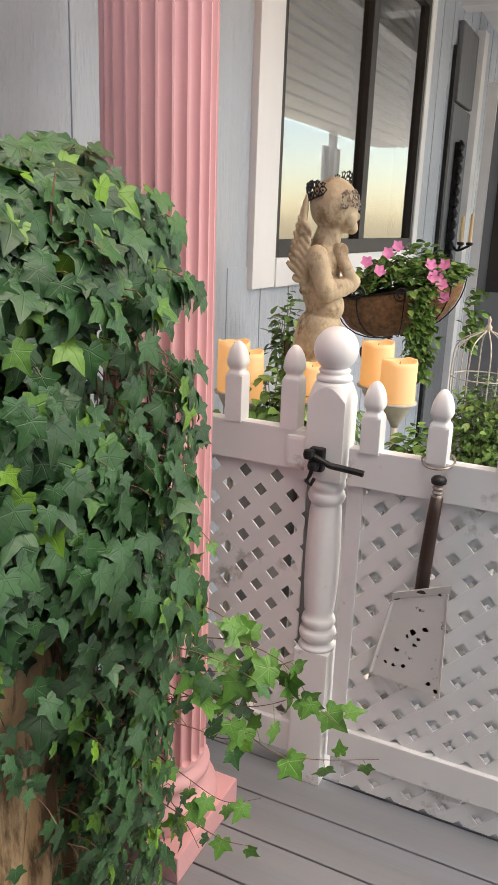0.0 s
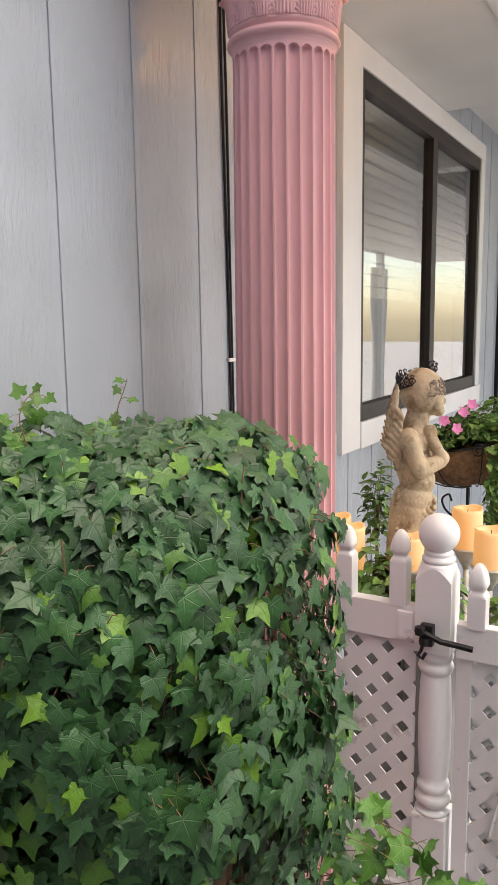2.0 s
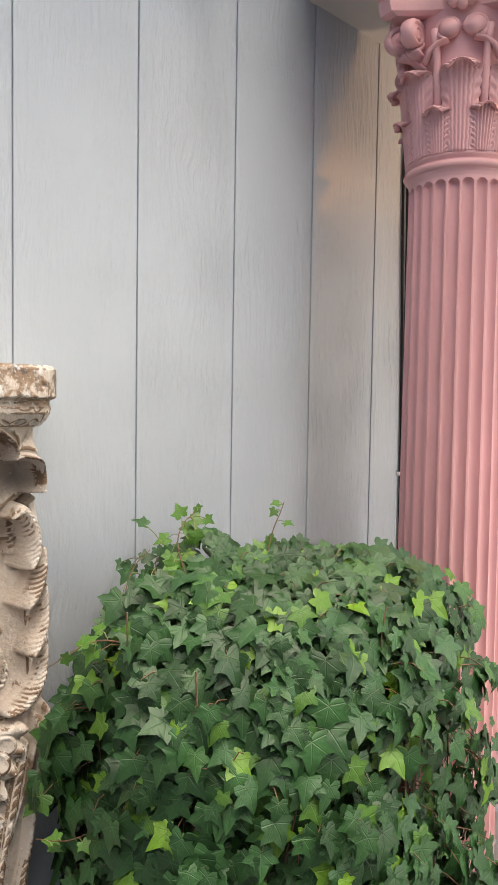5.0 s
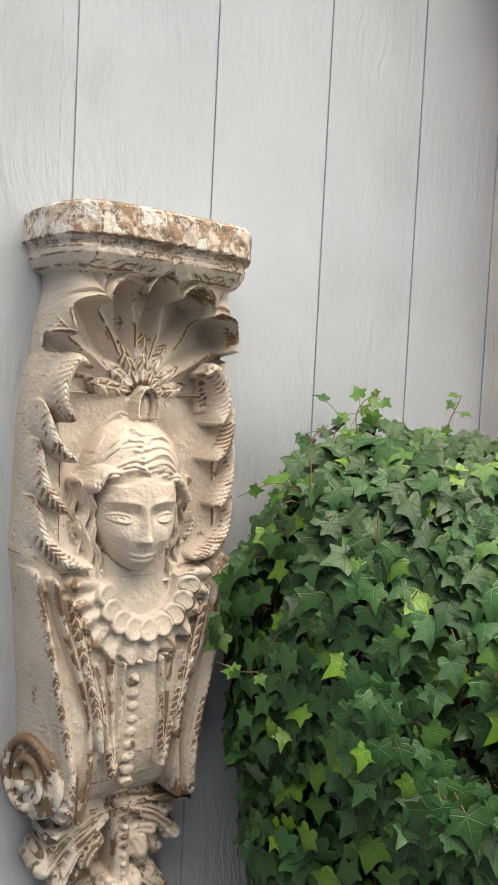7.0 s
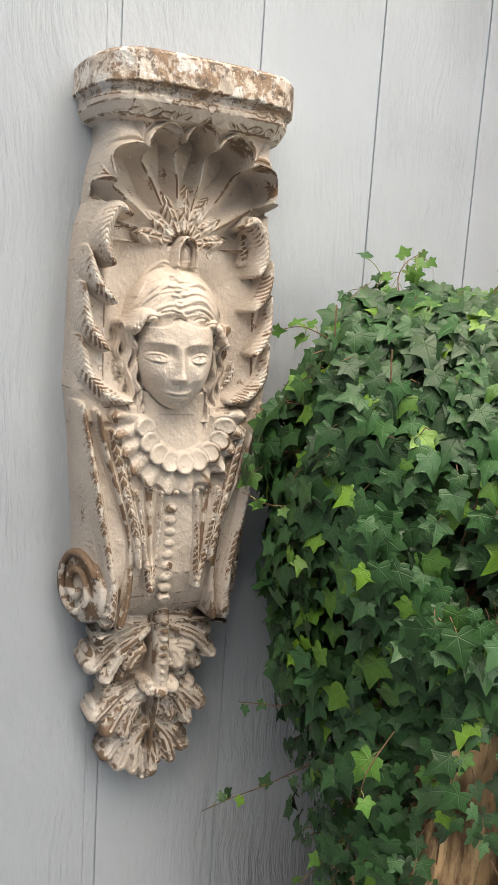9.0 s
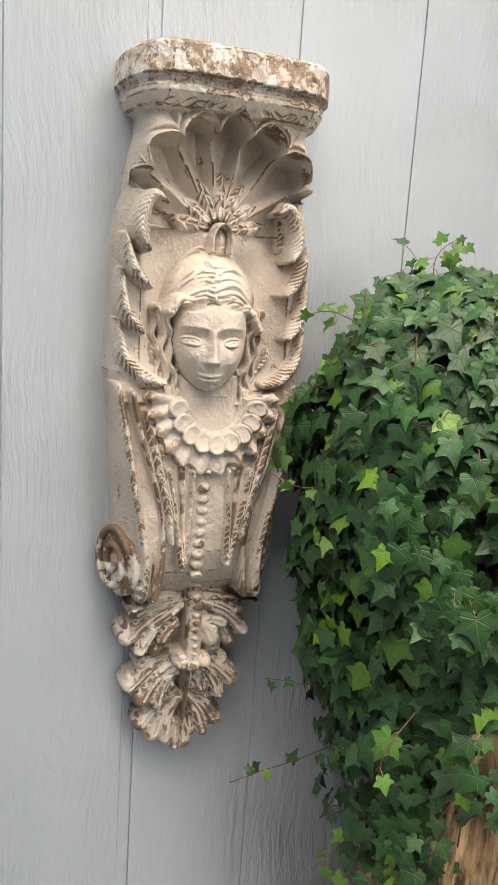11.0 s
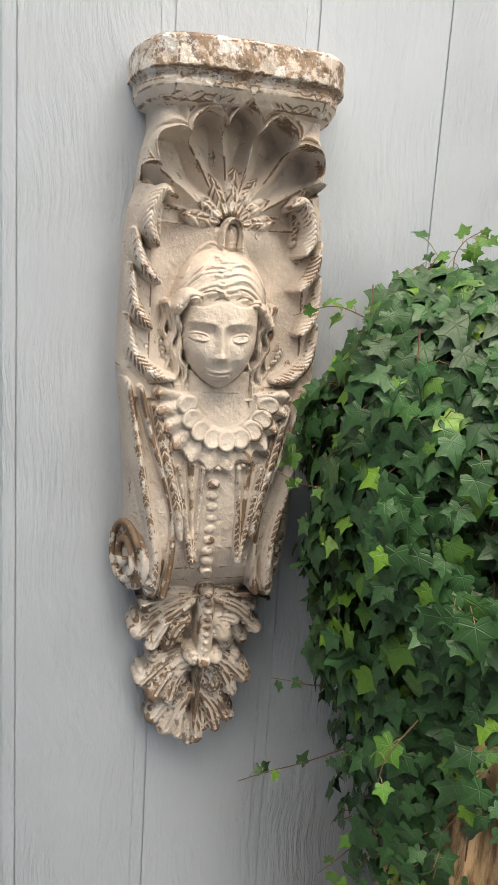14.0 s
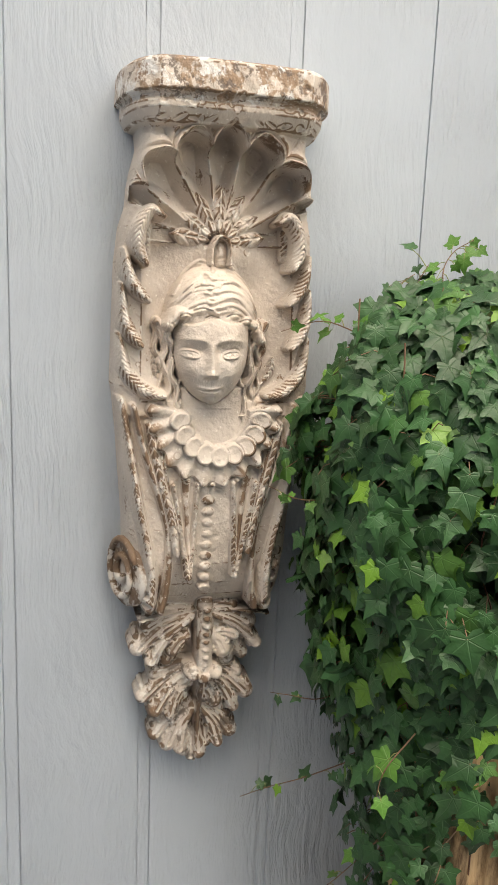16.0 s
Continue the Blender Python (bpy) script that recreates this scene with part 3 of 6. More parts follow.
            o.matrix_basis = pose(0.136 * math.cos(a), 0.136 * math.sin(a), 2.757, 0, 0, math.degrees(a) - 90 * side)
    bm = bmesh.new()
    levels = ((2.800, 0.0), (2.808, 0.012), (2.826, 0.016), (2.842, 0.016), (2.858, 0.026), (2.885, 0.032), (CEILING - 0.004, 0.032))
    rings = []
    for z, grow in levels:
        ring = []
        for i in range(4):
            for j in range(13):
                t = j / 13
                w = -1 + 2 * t
                x = 0.156 + grow - 0.035 * (1 - w * w)
                y = w * (0.156 + grow)
                if abs(w) > 0.86:
                    x = min(x, 0.28 + grow * 1.6 - abs(y))
                a = math.pi / 2 * i + radians(TURN)
                ring.append(bm.verts.new((x * math.cos(a) - y * math.sin(a), x * math.sin(a) + y * math.cos(a), z)))
        rings.append(ring)
    N = len(rings[0])
    for a, b in zip(rings, rings[1:]):
        for i in range(N):
            bm.faces.new((a[i], a[(i + 1) % N], b[(i + 1) % N], b[i]))
    bm.faces.new(rings[0][::-1])
    bm.faces.new(rings[-1])
    part("abacus", bm, PINK, col)
    for i in range(4):
        bm = bmesh.new()
        for j in range(8):
            r = bmesh.ops.create_uvsphere(bm, u_segments=8, v_segments=6, radius=0.014)
            a = 2 * math.pi * j / 8
            bmesh.ops.transform(bm, matrix=pose(0, 0.022 * math.cos(a), 0.022 * math.sin(a)), verts=r["verts"])
        bmesh.ops.create_uvsphere(bm, u_segments=10, v_segments=8, radius=0.013)
        o = part("rosette", bm, PINK, col, smooth=True)
        a = math.pi / 2 * i + radians(TURN)
        o.matrix_basis = pose(0.150 * math.cos(a), 0.150 * math.sin(a), 2.830, 0, 0, 90 * i + TURN)



column()

# ---- picket fence, newel post and gate ----
FENCE_Y = 1.69


FENCE_PLACE = Matrix.Translation((-0.700, 2.035, FLOOR)) @ Matrix.Scale(1.175, 4) @ Matrix.Translation((0.632, -1.695, 0))


def lattice(parent, x0, x1, z0, z1, y, pitch=0.0905, width=0.036):
    """Two layers of diagonal slats, cut to the panel."""
    for layer, slope in ((0, 1.0), (1, -1.0)):
        ya = y + 0.0016 * layer
        k = -40
        while k < 60:
            c = k * pitch
            bm = sheared_strip(x0, x1, z0, z1, (x0 + c if slope > 0 else x1 - c), width, slope, ya, ya + 0.005)
            k += 1
            if bm:
                part("lattice_slat", bm, WHITE, parent)


def picket(parent, x, y, z0, z1, w=0.047):
    body = part("picket", boxed(x - w / 2, x + w / 2, y - w / 2, y + w / 2, z0, z1 - 0.085, 0.003), WHITE, parent)
    bm = bmesh.new()
    prof = [(0.50, 0.0, 8), (0.50, 0.003, 8), (0.46, 0.008, 7), (0.385, 0.012, 6), (0.385, 0.018, 6), (0.47, 0.024, 6), (0.515, 0.030, 6), (0.52, 0.038, 5), (0.49, 0.050, 4.5), (0.42, 0.063, 4), (0.31, 0.075, 3.2), (0.18, 0.083, 2.5), (0.06, 0.086, 2)]
    rings = []
    for r, z, p in prof:
        ring = []
        for i in range(24):
            a = 2 * math.pi * i / 24
            c, q = math.cos(a), math.sin(a)
            f = w * r / (abs(c) ** p + abs(q) ** p) ** (1 / p)
            ring.append(bm.verts.new((x + f * c, y + f * q, z1 - 0.086 + z)))
        rings.append(ring)
    for a, b in zip(rings, rings[1:]):
        for i in range(24):
            bm.faces.new((a[i], a[(i + 1) % 24], b[(i + 1) % 24], b[i]))
    bm.faces.new(rings[-1])
    part("cap", bm, WHITE, body, smooth=True)



def newel_post():
    post = thing("newel_post", (-0.632, 1.695, 0), "white turned newel post with a ball finial", "post")
    post.matrix_world = FENCE_PLACE @ Matrix.Translation((-0.632, 1.695, 0))
    h = 0.047
    part("foot_block", boxed(-h, h, -h, h, 0, 0.40, 0.004), WHITE, post)
    turned = [(0.05, 0.40), (0.046, 0.408), (0.036, 0.415), (0.036, 0.42), (0.046, 0.428), (0.05, 0.44), (0.046, 0.452), (0.038, 0.458), (0.041, 0.464), (0.045, 0.475), (0.042, 0.487),
              (0.036, 0.492), (0.0395, 0.51), (0.044, 0.58), (0.0445, 0.68), (0.041, 0.78), (0.038, 0.80), (0.037, 0.803), (0.044, 0.81), (0.048, 0.822), (0.044, 0.834), (0.039, 0.838),
              (0.045, 0.846), (0.047, 0.856), (0.044, 0.866), (0.043, 0.872)]
    part("turned_shaft", lathe(turned, 36), WHITE, post, smooth=True)
    bm = bmesh.new()
    rings = [[], [], [], []]
    for side in range(4):
        a = math.pi / 2 * side
        for j in range(16):
            w = -1 + 2 * j / 16
            x, y = h, h * w
            x, y = x * math.cos(a) - y * math.sin(a), x * math.sin(a) + y * math.cos(a)
            r = math.hypot(x, y)
            rings[0].append(bm.verts.new((x, y, 0.872)))
            rings[1].append(bm.verts.new((x, y, 1.104 - 1.75 * (r - h))))
            rings[2].append(bm.verts.new((x * 0.046 / r, y * 0.046 / r, 1.108)))
            rings[3].append(bm.verts.new((x * 0.038 / r, y * 0.038 / r, 1.116)))
    for a, b in zip(rings, rings[1:]):
        for i in range(64):
            bm.faces.new((a[i], a[(i + 1) % 64], b[(i + 1) % 64], b[i]))
    bm.faces.new(rings[0][::-1])
    bm.faces.new(rings[-1])
    part("head_block", bm, WHITE, post)
    R, zc = 0.0535, 1.19
    ball = [(0.04, 1.112), (0.044, 1.119), (0.043, 1.126), (0.036, 1.13), (0.0355, 1.134), (0.039, 1.139), (0.036, 1.143), (0.031, 1.146)]
    ball += [(R * math.sin(a), zc - R * math.cos(a)) for a in [0.62 + 0.126 * i for i in range(20)]]
    part("ball_finial", lathe(ball, 40), WHITE, post, smooth=True)


def fence_panel():
    f = thing("fence_panel", (0, 0, 0), "short white vinyl picket fence with lattice below", "fence")
    f.matrix_world = FENCE_PLACE
    part("top_rail", boxed(-1.30, -0.68, FENCE_Y - 0.02, FENCE_Y + 0.02, 0.882, 0.985, 0.003), WHITE, f)
    part("bottom_rail", boxed(-1.30, -0.68, FENCE_Y - 0.02, FENCE_Y + 0.02, 0.06, 0.15, 0.003), WHITE, f)
    part("rail_bracket", boxed(-0.735, -0.68, FENCE_Y - 0.032, FENCE_Y + 0.01, 0.892, 0.972, 0.01), WHITE, f)
    picket(f, -0.889, FENCE_Y, 0.98, 1.185)
    picket(f, -0.734, FENCE_Y, 0.98, 1.19)
    picket(f, -1.044, FENCE_Y, 0.98, 1.187)
    lattice(f, -1.30, -0.685, 0.15, 0.882, FENCE_Y - 0.006)
    return f


def gate():
    g = thing("gate", (0, 0, 0), "white vinyl picket gate with lattice panel, closed", "gate")
    g.matrix_world = FENCE_PLACE
    y = 1.68
    part("top_rail", boxed(-0.572, 0.47, y - 0.018, y + 0.018, 0.868, 0.962, 0.003), WHITE, g)
    part("bottom_rail", boxed(-0.572, 0.47, y - 0.018, y + 0.018, 0.098, 0.188, 0.003), WHITE, g)
    part("side_stile", boxed(-0.572, -0.532, y - 0.010, y + 0.022, 0.188, 0.868, 0.002), WHITE, g)
    for i in range(7):
        picket(g, -0.522 + 0.157 * i, y, 0.955, 1.128)
    lattice(g, -0.535, 0.47, 0.185, 0.868, y - 0.004)
    lattice(g, -0.535, 0.47, 0.012, 0.10, y - 0.004)
    bm = bmesh.new()
    for layer in (0, 1):
        for k in range(-16, 30):
            s = sheared_strip(-0.53, 0.46, 0.012, 0.868, (-0.53 + k * 0.0905 + 0.022) if layer == 0 else (0.46 - k * 0.0905 - 0.022), 0.036, 1.0 if layer == 0 else -1.0, y + 0.011 + 0.0052 * layer, y + 0.016 + 0.0052 * layer)
            if s:
                me = bpy.data.meshes.new("t")
                s.to_mesh(me)
                s.free()
                bm.from_mesh(me)
                bpy.data.meshes.remove(me)
    part("rear_lattice", bm, WHITE, g, kind="stuff")
    latch = part("latch", boxed(-0.660, -0.624, 1.624, 1.65, 0.900, 0.958, 0.006), IRON, g, "black iron gate latch")
    bm = tube([(-0.66, 1.622, 0.945), (-0.64, 1.615, 0.94), (-0.60, 1.615, 0.925), (-0.56, 1.62, 0.921), (-0.520, 1.622, 0.917)], 0.0080, 10)
    for f in (0.0, 0.012):
        lathe([(0.002, -0.012), (0.013, -0.010), (0.015, 0.0), (0.013, 0.010), (0.002, 0.012)], 14, bm, at=(-0.655 + f, 1.616, 0.945 - 2.2 * f))
    part("lever", bm, IRON, latch)
    part("hook", tube([(-0.648, 1.625, 0.91), (-0.652, 1.62, 0.89), (-0.66, 1.618, 0.875), (-0.648, 1.618, 0.868), (-0.64, 1.62, 0.885)], 0.005, 6), IRON, latch)


fence_panel()
newel_post()
gate()

# ---- window with white casing ----
def window():
    w = tagged(part("window_1", boxed(XW - 0.03, XW + 0.024, WIN_Y0 - 0.255, WIN_Y0 - 0.035, WIN_Z0 - 0.150, CEILING - 0.002, 0.004), TRIM), "large bronze-framed sliding window with wide white casing", "window", kind="structure")
    part("casing_head", boxed(XW - 0.03, XW + 0.022, WIN_Y0 - 0.035, WIN_Y1 + 0.14, WIN_Z1 + 0.035, CEILING - 0.002, 0.004), TRIM, w)
    part("casing_sill", boxed(XW - 0.03, XW + 0.030, WIN_Y0 - 0.035, WIN_Y1 + 0.14, WIN_Z0 - 0.153, WIN_Z0 - 0.03, 0.004), TRIM, w)
    part("casing_side", boxed(XW - 0.03, XW + 0.020, WIN_Y1 + 0.03, WIN_Y1 + 0.14, WIN_Z0 - 0.03, WIN_Z1 + 0.035, 0.004), TRIM, w)
    mid0, mid1 = 4.21, 4.30
    for a, b, c, d, n in ((WIN_Y0 - 0.035, WIN_Y0 + 0.02, WIN_Z0 - 0.03, WIN_Z1 + 0.035, "jamb"), (WIN_Y1 - 0.02, WIN_Y1 + 0.03, WIN_Z0 - 0.03, WIN_Z1 + 0.035, "jamb"),
                          (WIN_Y0 + 0.02, WIN_Y1 - 0.02, WIN_Z1 - 0.045, WIN_Z1 + 0.035, "head_frame"), (WIN_Y0 + 0.02, WIN_Y1 - 0.02, WIN_Z0 - 0.03, WIN_Z0 + 0.045, "sill_frame"),
                          (mid0, mid1, WIN_Z0 + 0.045, WIN_Z1 - 0.045, "mullion")):
        part(n, boxed(XW - 0.05, XW + 0.012, a, b, c, d, 0.003), DARKFRAME, w)
    for a, b in ((WIN_Y0 + 0.018, mid0 + 0.01), (mid1 - 0.01, WIN_Y1 - 0.018)):
        p = part("pane", boxed(XW - 0.024, XW - 0.018, a, b, WIN_Z0 + 0.04, WIN_Z1 - 0.04), GLASS, w)
        p.visible_shadow = False
    # cream slatted blinds, half let down behind the glass
    for a, b, z0 in ((WIN_Y0 + 0.03, mid0, 1.88), (mid1, WIN_Y1 - 0.03, 1.94)):
        bl = part("blind", boxed(XW - 0.105, XW - 0.065, a, b, WIN_Z1 - 0.05, WIN_Z1 - 0.005, 0.004), BLIND, w, "cream slatted window blind")
        z = WIN_Z1 - 0.055
        while z > z0:
            sl = boxed(-0.030, 0.030, a + 0.004, b - 0.004, -0.0015, 0.0015)
            bmesh.ops.transform(sl, matrix=pose(XW - 0.085, 0, z - 0.03, 0, 66, 0), verts=sl.verts)
            part("slat", sl, BLIND, bl)
            z -= 0.0595
    for a in ((XW - 2.6, XW - 2.5, 2.4, 7.8, 0.0, 3.0), (XW - 2.5, XW - 0.16, 2.4, 2.5, 0.0, 3.0), (XW - 2.5, XW - 0.16, 7.7, 7.8, 0.0, 3.0), (XW - 2.5, XW - 0.16, 2.5, 7.7, 2.9, 3.0), (XW - 2.5, XW - 0.16, 2.5, 7.7, 0.0, 0.1)):
        part("room_wall", boxed(*a), SIDEWHITE, w)


window()

# ---- carved console on the wall ----
def console():
    NU, NV = 360, 1200
    YC, V0, V1 = 0.337, 0.362, 1.917
    us, vs = np.linspace(-0.232, 0.232, NU), np.linspace(V0, V1, NV)
    v = vs[:, None].repeat(NU, 1)

    def knots(x, *pairs):
        xs, ys = zip(*sorted(pairs))
        return np.interp(x, xs, ys)

    W = knots(v, (1.917, 0.196), (1.910, 0.204), (1.858, 0.206), (1.853, 0.196), (1.83, 0.195), (1.812, 0.186), (1.806, 0.168), (1.775, 0.165), (1.73, 0.176), (1.70, 0.181), (1.66, 0.184), (1.62, 0.196),
              (1.55, 0.203), (1.3, 0.207), (1.28, 0.203), (1.2, 0.194), (1.1, 0.186), (1.0, 0.180), (0.93, 0.180), (0.87, 0.172), (0.835, 0.162), (0.812, 0.15), (0.799, 0.13), (0.792, 0.10), (0.77, 0.10), (0.362, 0.10))
    W = W * (1 + 0.05 * np.clip((v - 0.8) / 0.3, 0, 1))
    # the columns of the relief follow its outline down to the scrolls
    u = us[None, :] * np.where(v < 0.79, 1.0, (W + 0.0006) / 0.232)
    au = np.abs(u)

    def window(cu, cv, r, rv=None):
        j0, j1 = np.searchsorted(vs, (cv - (rv or r), cv + (rv or r)))
        k0, k1 = max(0, j0 - 1), min(NV, j1 + 1)
        near = np.nonzero(((u[k0:k1] > cu - r) & (u[k0:k1] < cu + r)).any(axis=0))[0] if k1 > k0 else ()
        i0, i1 = (near[0], near[-1] + 1) if len(near) else (0, 0)
        return slice(k0, k1), slice(i0, i1)

    def dome(H, cu, cv, ru, rv, base, h, tilt=0.0, power=0.5, add=False):
        """Raises an oval boss on the relief H."""
        w = window(cu, cv, max(ru, rv) * 1.05)
        c, s = math.cos(tilt), math.sin(tilt)
        a, b = (u[w] - cu) * c + (v[w] - cv) * s, -(u[w] - cu) * s + (v[w] - cv) * c
        q = 1 - (a / ru) ** 2 - (b / rv) ** 2
        if add:
            H[w] += h * np.clip(q, 0, 1) ** power
        else:
            H[w] = np.where(q > 0, np.maximum(H[w], base + h * np.clip(q, 0, 1) ** power), H[w])

    def strand(H, line, r0, r1, base0, base1, h, cuts=0.0, deep=0.3, slant=1.0, ends=0.0, sharp=0.5, add=False):
        """A raised strand along a line, tapering from r0 to r1; slanting cuts make it a feather, ends=1 points both ends."""
        pts = [(p.x, p.z) for p in curve_points([(a, 0, b) for a, b in line], 10)]
        pad = max(r0, r1) * 1.1
        xs, zs = [p[0] for p in pts], [p[1] for p in pts]
        w = window((min(xs) + max(xs)) / 2, (min(zs) + max(zs)) / 2, (max(xs) - min(xs)) / 2 + pad, (max(zs) - min(zs)) / 2 + pad)
        U, V = u[w], v[w]
        best, along, side = np.full(U.shape, 9.0), np.zeros(U.shape), np.zeros(U.shape)
        lens = [math.hypot(b[0] - a[0], b[1] - a[1]) + 1e-9 for a, b in zip(pts, pts[1:])]
        total, run = sum(lens), 0.0
        for (ax, az), (bx, bz), L in zip(pts, pts[1:], lens):
            tx, tz = (bx - ax) / L, (bz - az) / L
            m = np.clip((U - ax) * tx + (V - az) * tz, 0, L)
            dx, dz = U - ax - m * tx, V - az - m * tz
            d = np.hypot(dx, dz)
            closer = d < best
            best = np.where(closer, d, best)
            along = np.where(closer, run + m, along)
            side = np.where(closer, np.sign(tx * dz - tz * dx), side)
            run += L
        t = along / total
        r = (r0 + (r1 - r0) * t) * (1 - ends * (2 * np.abs(t - 0.5)) ** 3 * 0.85)
        f = best / np.maximum(r, 1e-5)
        body = np.clip(1 - f ** 2, 0, 1) ** sharp
        if cuts:
            ph = (t * cuts - slant * f * 0.9) % 1.0
            body = body * (1 - deep * (1 - np.minimum(ph * 3.0, 1.0) ** 2) - 0.35 * deep * ph)
        if add:
            H[w] += np.where(f < 1, h * body, 0)
        else:
            H[w] = np.where(f < 1, np.maximum(H[w], base0 + (base1 - base0) * t + h * body), H[w])

    def finger(H, root, tip, wide, base, h, bow=0.0):
        """One curled acanthus finger: narrow root, broad lobed end that rises from the wall, a groove down its middle."""
        (x0, z0), (x1, z1) = root, tip
        mx, mz = (x0 + x1) / 2 - bow * (z1 - z0), (z0 + z1) / 2 + bow * (x1 - x0)
        L = math.hypot(x1 - x0, z1 - z0) + 1e-6
        nx, nz, ex, ez = -(z1 - z0) / L, (x1 - x0) / L, (x1 - x0) / L, (z1 - z0) / L
        strand(H, [root, (mx, mz), tip], wide * 0.7, wide * 1.05, base, base + 0.006, h, sharp=0.38)
        for k, off in ((-1, 0.85), (1, 0.85)):
            dome(H, x1 - ex * wide * 0.55 + nx * k * wide * off, z1 - ez * wide * 0.55 + nz * k * wide * off, wide * 0.62, wide * 0.62, base, h * 0.85)
        for f, k in ((0.5, -1), (0.56, 1), (0.74, -1), (0.8, 1)):
            dome(H, x0 + (x1 - x0) * f + nx * k * wide * 0.8 - bow * (z1 - z0) * 0.5, z0 + (z1 - z0) * f + nz * k * wide * 0.8 + bow * (x1 - x0) * 0.5, wide * 0.5, wide * 0.42, base, h * 0.95, math.atan2(ez, ex))
        dome(H, x1 + ex * wide * 0.25, z1 + ez * wide * 0.25, wide * 0.6, wide * 0.6, base + 0.004, h * 1.05)
        strand(H, [((x0 + mx) / 2, (z0 + mz) / 2), (mx, mz), (x1 - ex * wide * 0.3, z1 - ez * wide * 0.3)], 0.0045, 0.0050, 0, 0, -0.0032, add=True, sharp=0.9)

    q = au / np.maximum(W, 1e-4)

    # body: the border stands proud, the niche lies deep
    B = knots(v, (1.917, 0.176), (1.910, 0.182), (1.86, 0.182), (1.855, 0.166), (1.846, 0.166), (1.842, 0.172), (1.832, 0.170), (1.816, 0.158), (1.808, 0.15), (1.804, 0.112), (1.78, 0.108), (1.72, 0.125),
              (1.66, 0.10), (1.6, 0.088), (1.45, 0.088), (1.3, 0.100), (1.22, 0.112), (1.1, 0.124), (1.0, 0.128), (0.92, 0.120), (0.87, 0.105), (0.835, 0.085), (0.81, 0.06),
              (0.79, 0.048), (0.70, 0.045), (0.6, 0.040), (0.5, 0.032), (0.42, 0.02), (0.362, 0.008))
    chamfer = np.clip((au - 0.145) / 0.05, 0, 1)
    H = np.where(v > 1.806, B * (1 - 0.10 * q ** 2) - 0.032 * chamfer, np.where(v > 1.24, B * (1 - 0.06 * q ** 4), B * (1 - 0.20 * q ** 3)))
    core = knots(v, (0.79, 0.085), (0.70, 0.075), (0.6, 0.065), (0.5, 0.05), (0.42, 0.02), (0.38, 0.0))
    H = np.where(v < 0.79, np.where(au < core, H * 0.62, -0.02), H)
    # the shell: a fluted hood that overhangs the niche
    pu, pv = u + 0.006, v - 1.588
    ang, rad = np.arctan2(pu, np.maximum(pv, 1e-5)), np.hypot(pu, pv)
    bend = ang - 0.03 + 0.03 * np.sin(ang * 3)
    lobe = np.abs(np.cos(bend * 7.9))
    rim = 0.182 + 0.036 * lobe ** 0.6 + 0.006 * np.cos(ang) + 0.003 * np.sin(ang * 23 + 1)
    hood = (pv > 0.0) & (np.abs(ang) < 1.50)
    above = hood & (rad >= rim) & (np.abs(ang) < 1.22)
    H = np.where(above & (v < 1.806), np.maximum(H, 0.110 + 0.044 * np.exp(-(rad - rim) / 0.030) - 0.014 * np.exp(-((rad - rim - 0.012) / 0.005) ** 2)), H)
    t = np.clip(rad / rim, 0, 1)
    flute = 0.026 + 0.064 * (1 - t) ** 1.3 + 0.040 * np.clip(1 - lobe, 0, 1) ** 0.75 * np.clip((t - 0.25) / 0.45, 0, 1) * np.clip((1.30 - np.abs(ang)) / 0.12, 0, 1) + 0.010 * (1 - lobe) * t
    lip = np.clip((t - 0.92) / 0.08, 0, 1) ** 2.5 * 0.045
    H = np.where(hood & (rad < rim) & (au < np.where(np.abs(ang) < 1.15, W - 0.004, W - 0.034)), flute + lip * (np.abs(ang) < 1.2), H)
    # hollow of the niche on both sides of the head
    hollow = np.clip(1 - ((au - 0.075) / 0.085) ** 2, 0, 1) * np.clip(1 - ((v - 1.46) / 0.19) ** 2, 0, 1)
    H = H - 0.042 * hollow ** 0.6 * (v < 1.62)
    # the fan runs out softly into the niche
    ease = np.clip((1.592 - v) / 0.11, 0, 1)
    ease = ease * ease * (3 - 2 * ease)
    floor_of_fan = 0.026 + 0.064 * (1 - np.clip(au / 0.2, 0, 1)) ** 1.3
    H = np.where((v <= 1.592) & (v > 1.48) & (au < W - 0.028), floor_of_fan * (1 - ease) + H * ease, H)
    H = np.maximum(H, 0.045 * (q < 1) * (v > 0.9) - 0.02 * (v <= 0.9))

    # palmette behind a small loop
    for k in range(-3, 4):
        a = k * 0.46
        L = (0.118, 0.112, 0.100, 0.098, 0.092)[abs(k)]
        ca, sa = math.cos(a), math.sin(a)
        strand(H, [(-0.004 + 0.022 * sa, 1.596 + 0.02 * ca), (-0.004 + 0.6 * L * sa - 0.004 * ca, 1.594 + 0.6 * L * ca), (-0.004 + L * sa, 1.592 + L * ca)], 0.019, 0.019, 0.062, 0.056, 0.026 - 0.002 * abs(k), 3.0, 0.22, -0.9, 1.0, 0.6)
        strand(H, [(-0.004 + 0.03 * sa, 1.596 + 0.03 * ca), (-0.004 + 0.9 * L * sa, 1.594 + 0.9 * L * ca)], 0.003, 0.002, 0, 0, -0.003, add=True)
    dome(H, -0.004, 1.576, 0.021, 0.036, 0.062, 0.036)
    strand(H, [(-0.023, 1.552), (-0.022, 1.585), (-0.012, 1.604), (-0.002, 1.607), (0.010, 1.600), (0.016, 1.58), (0.016, 1.552)], 0.0042, 0.0042, 0.092, 0.092, 0.018)

    # head: hair combed back from the brow in fine locks, a plain oval mask below it
    cx = -0.014
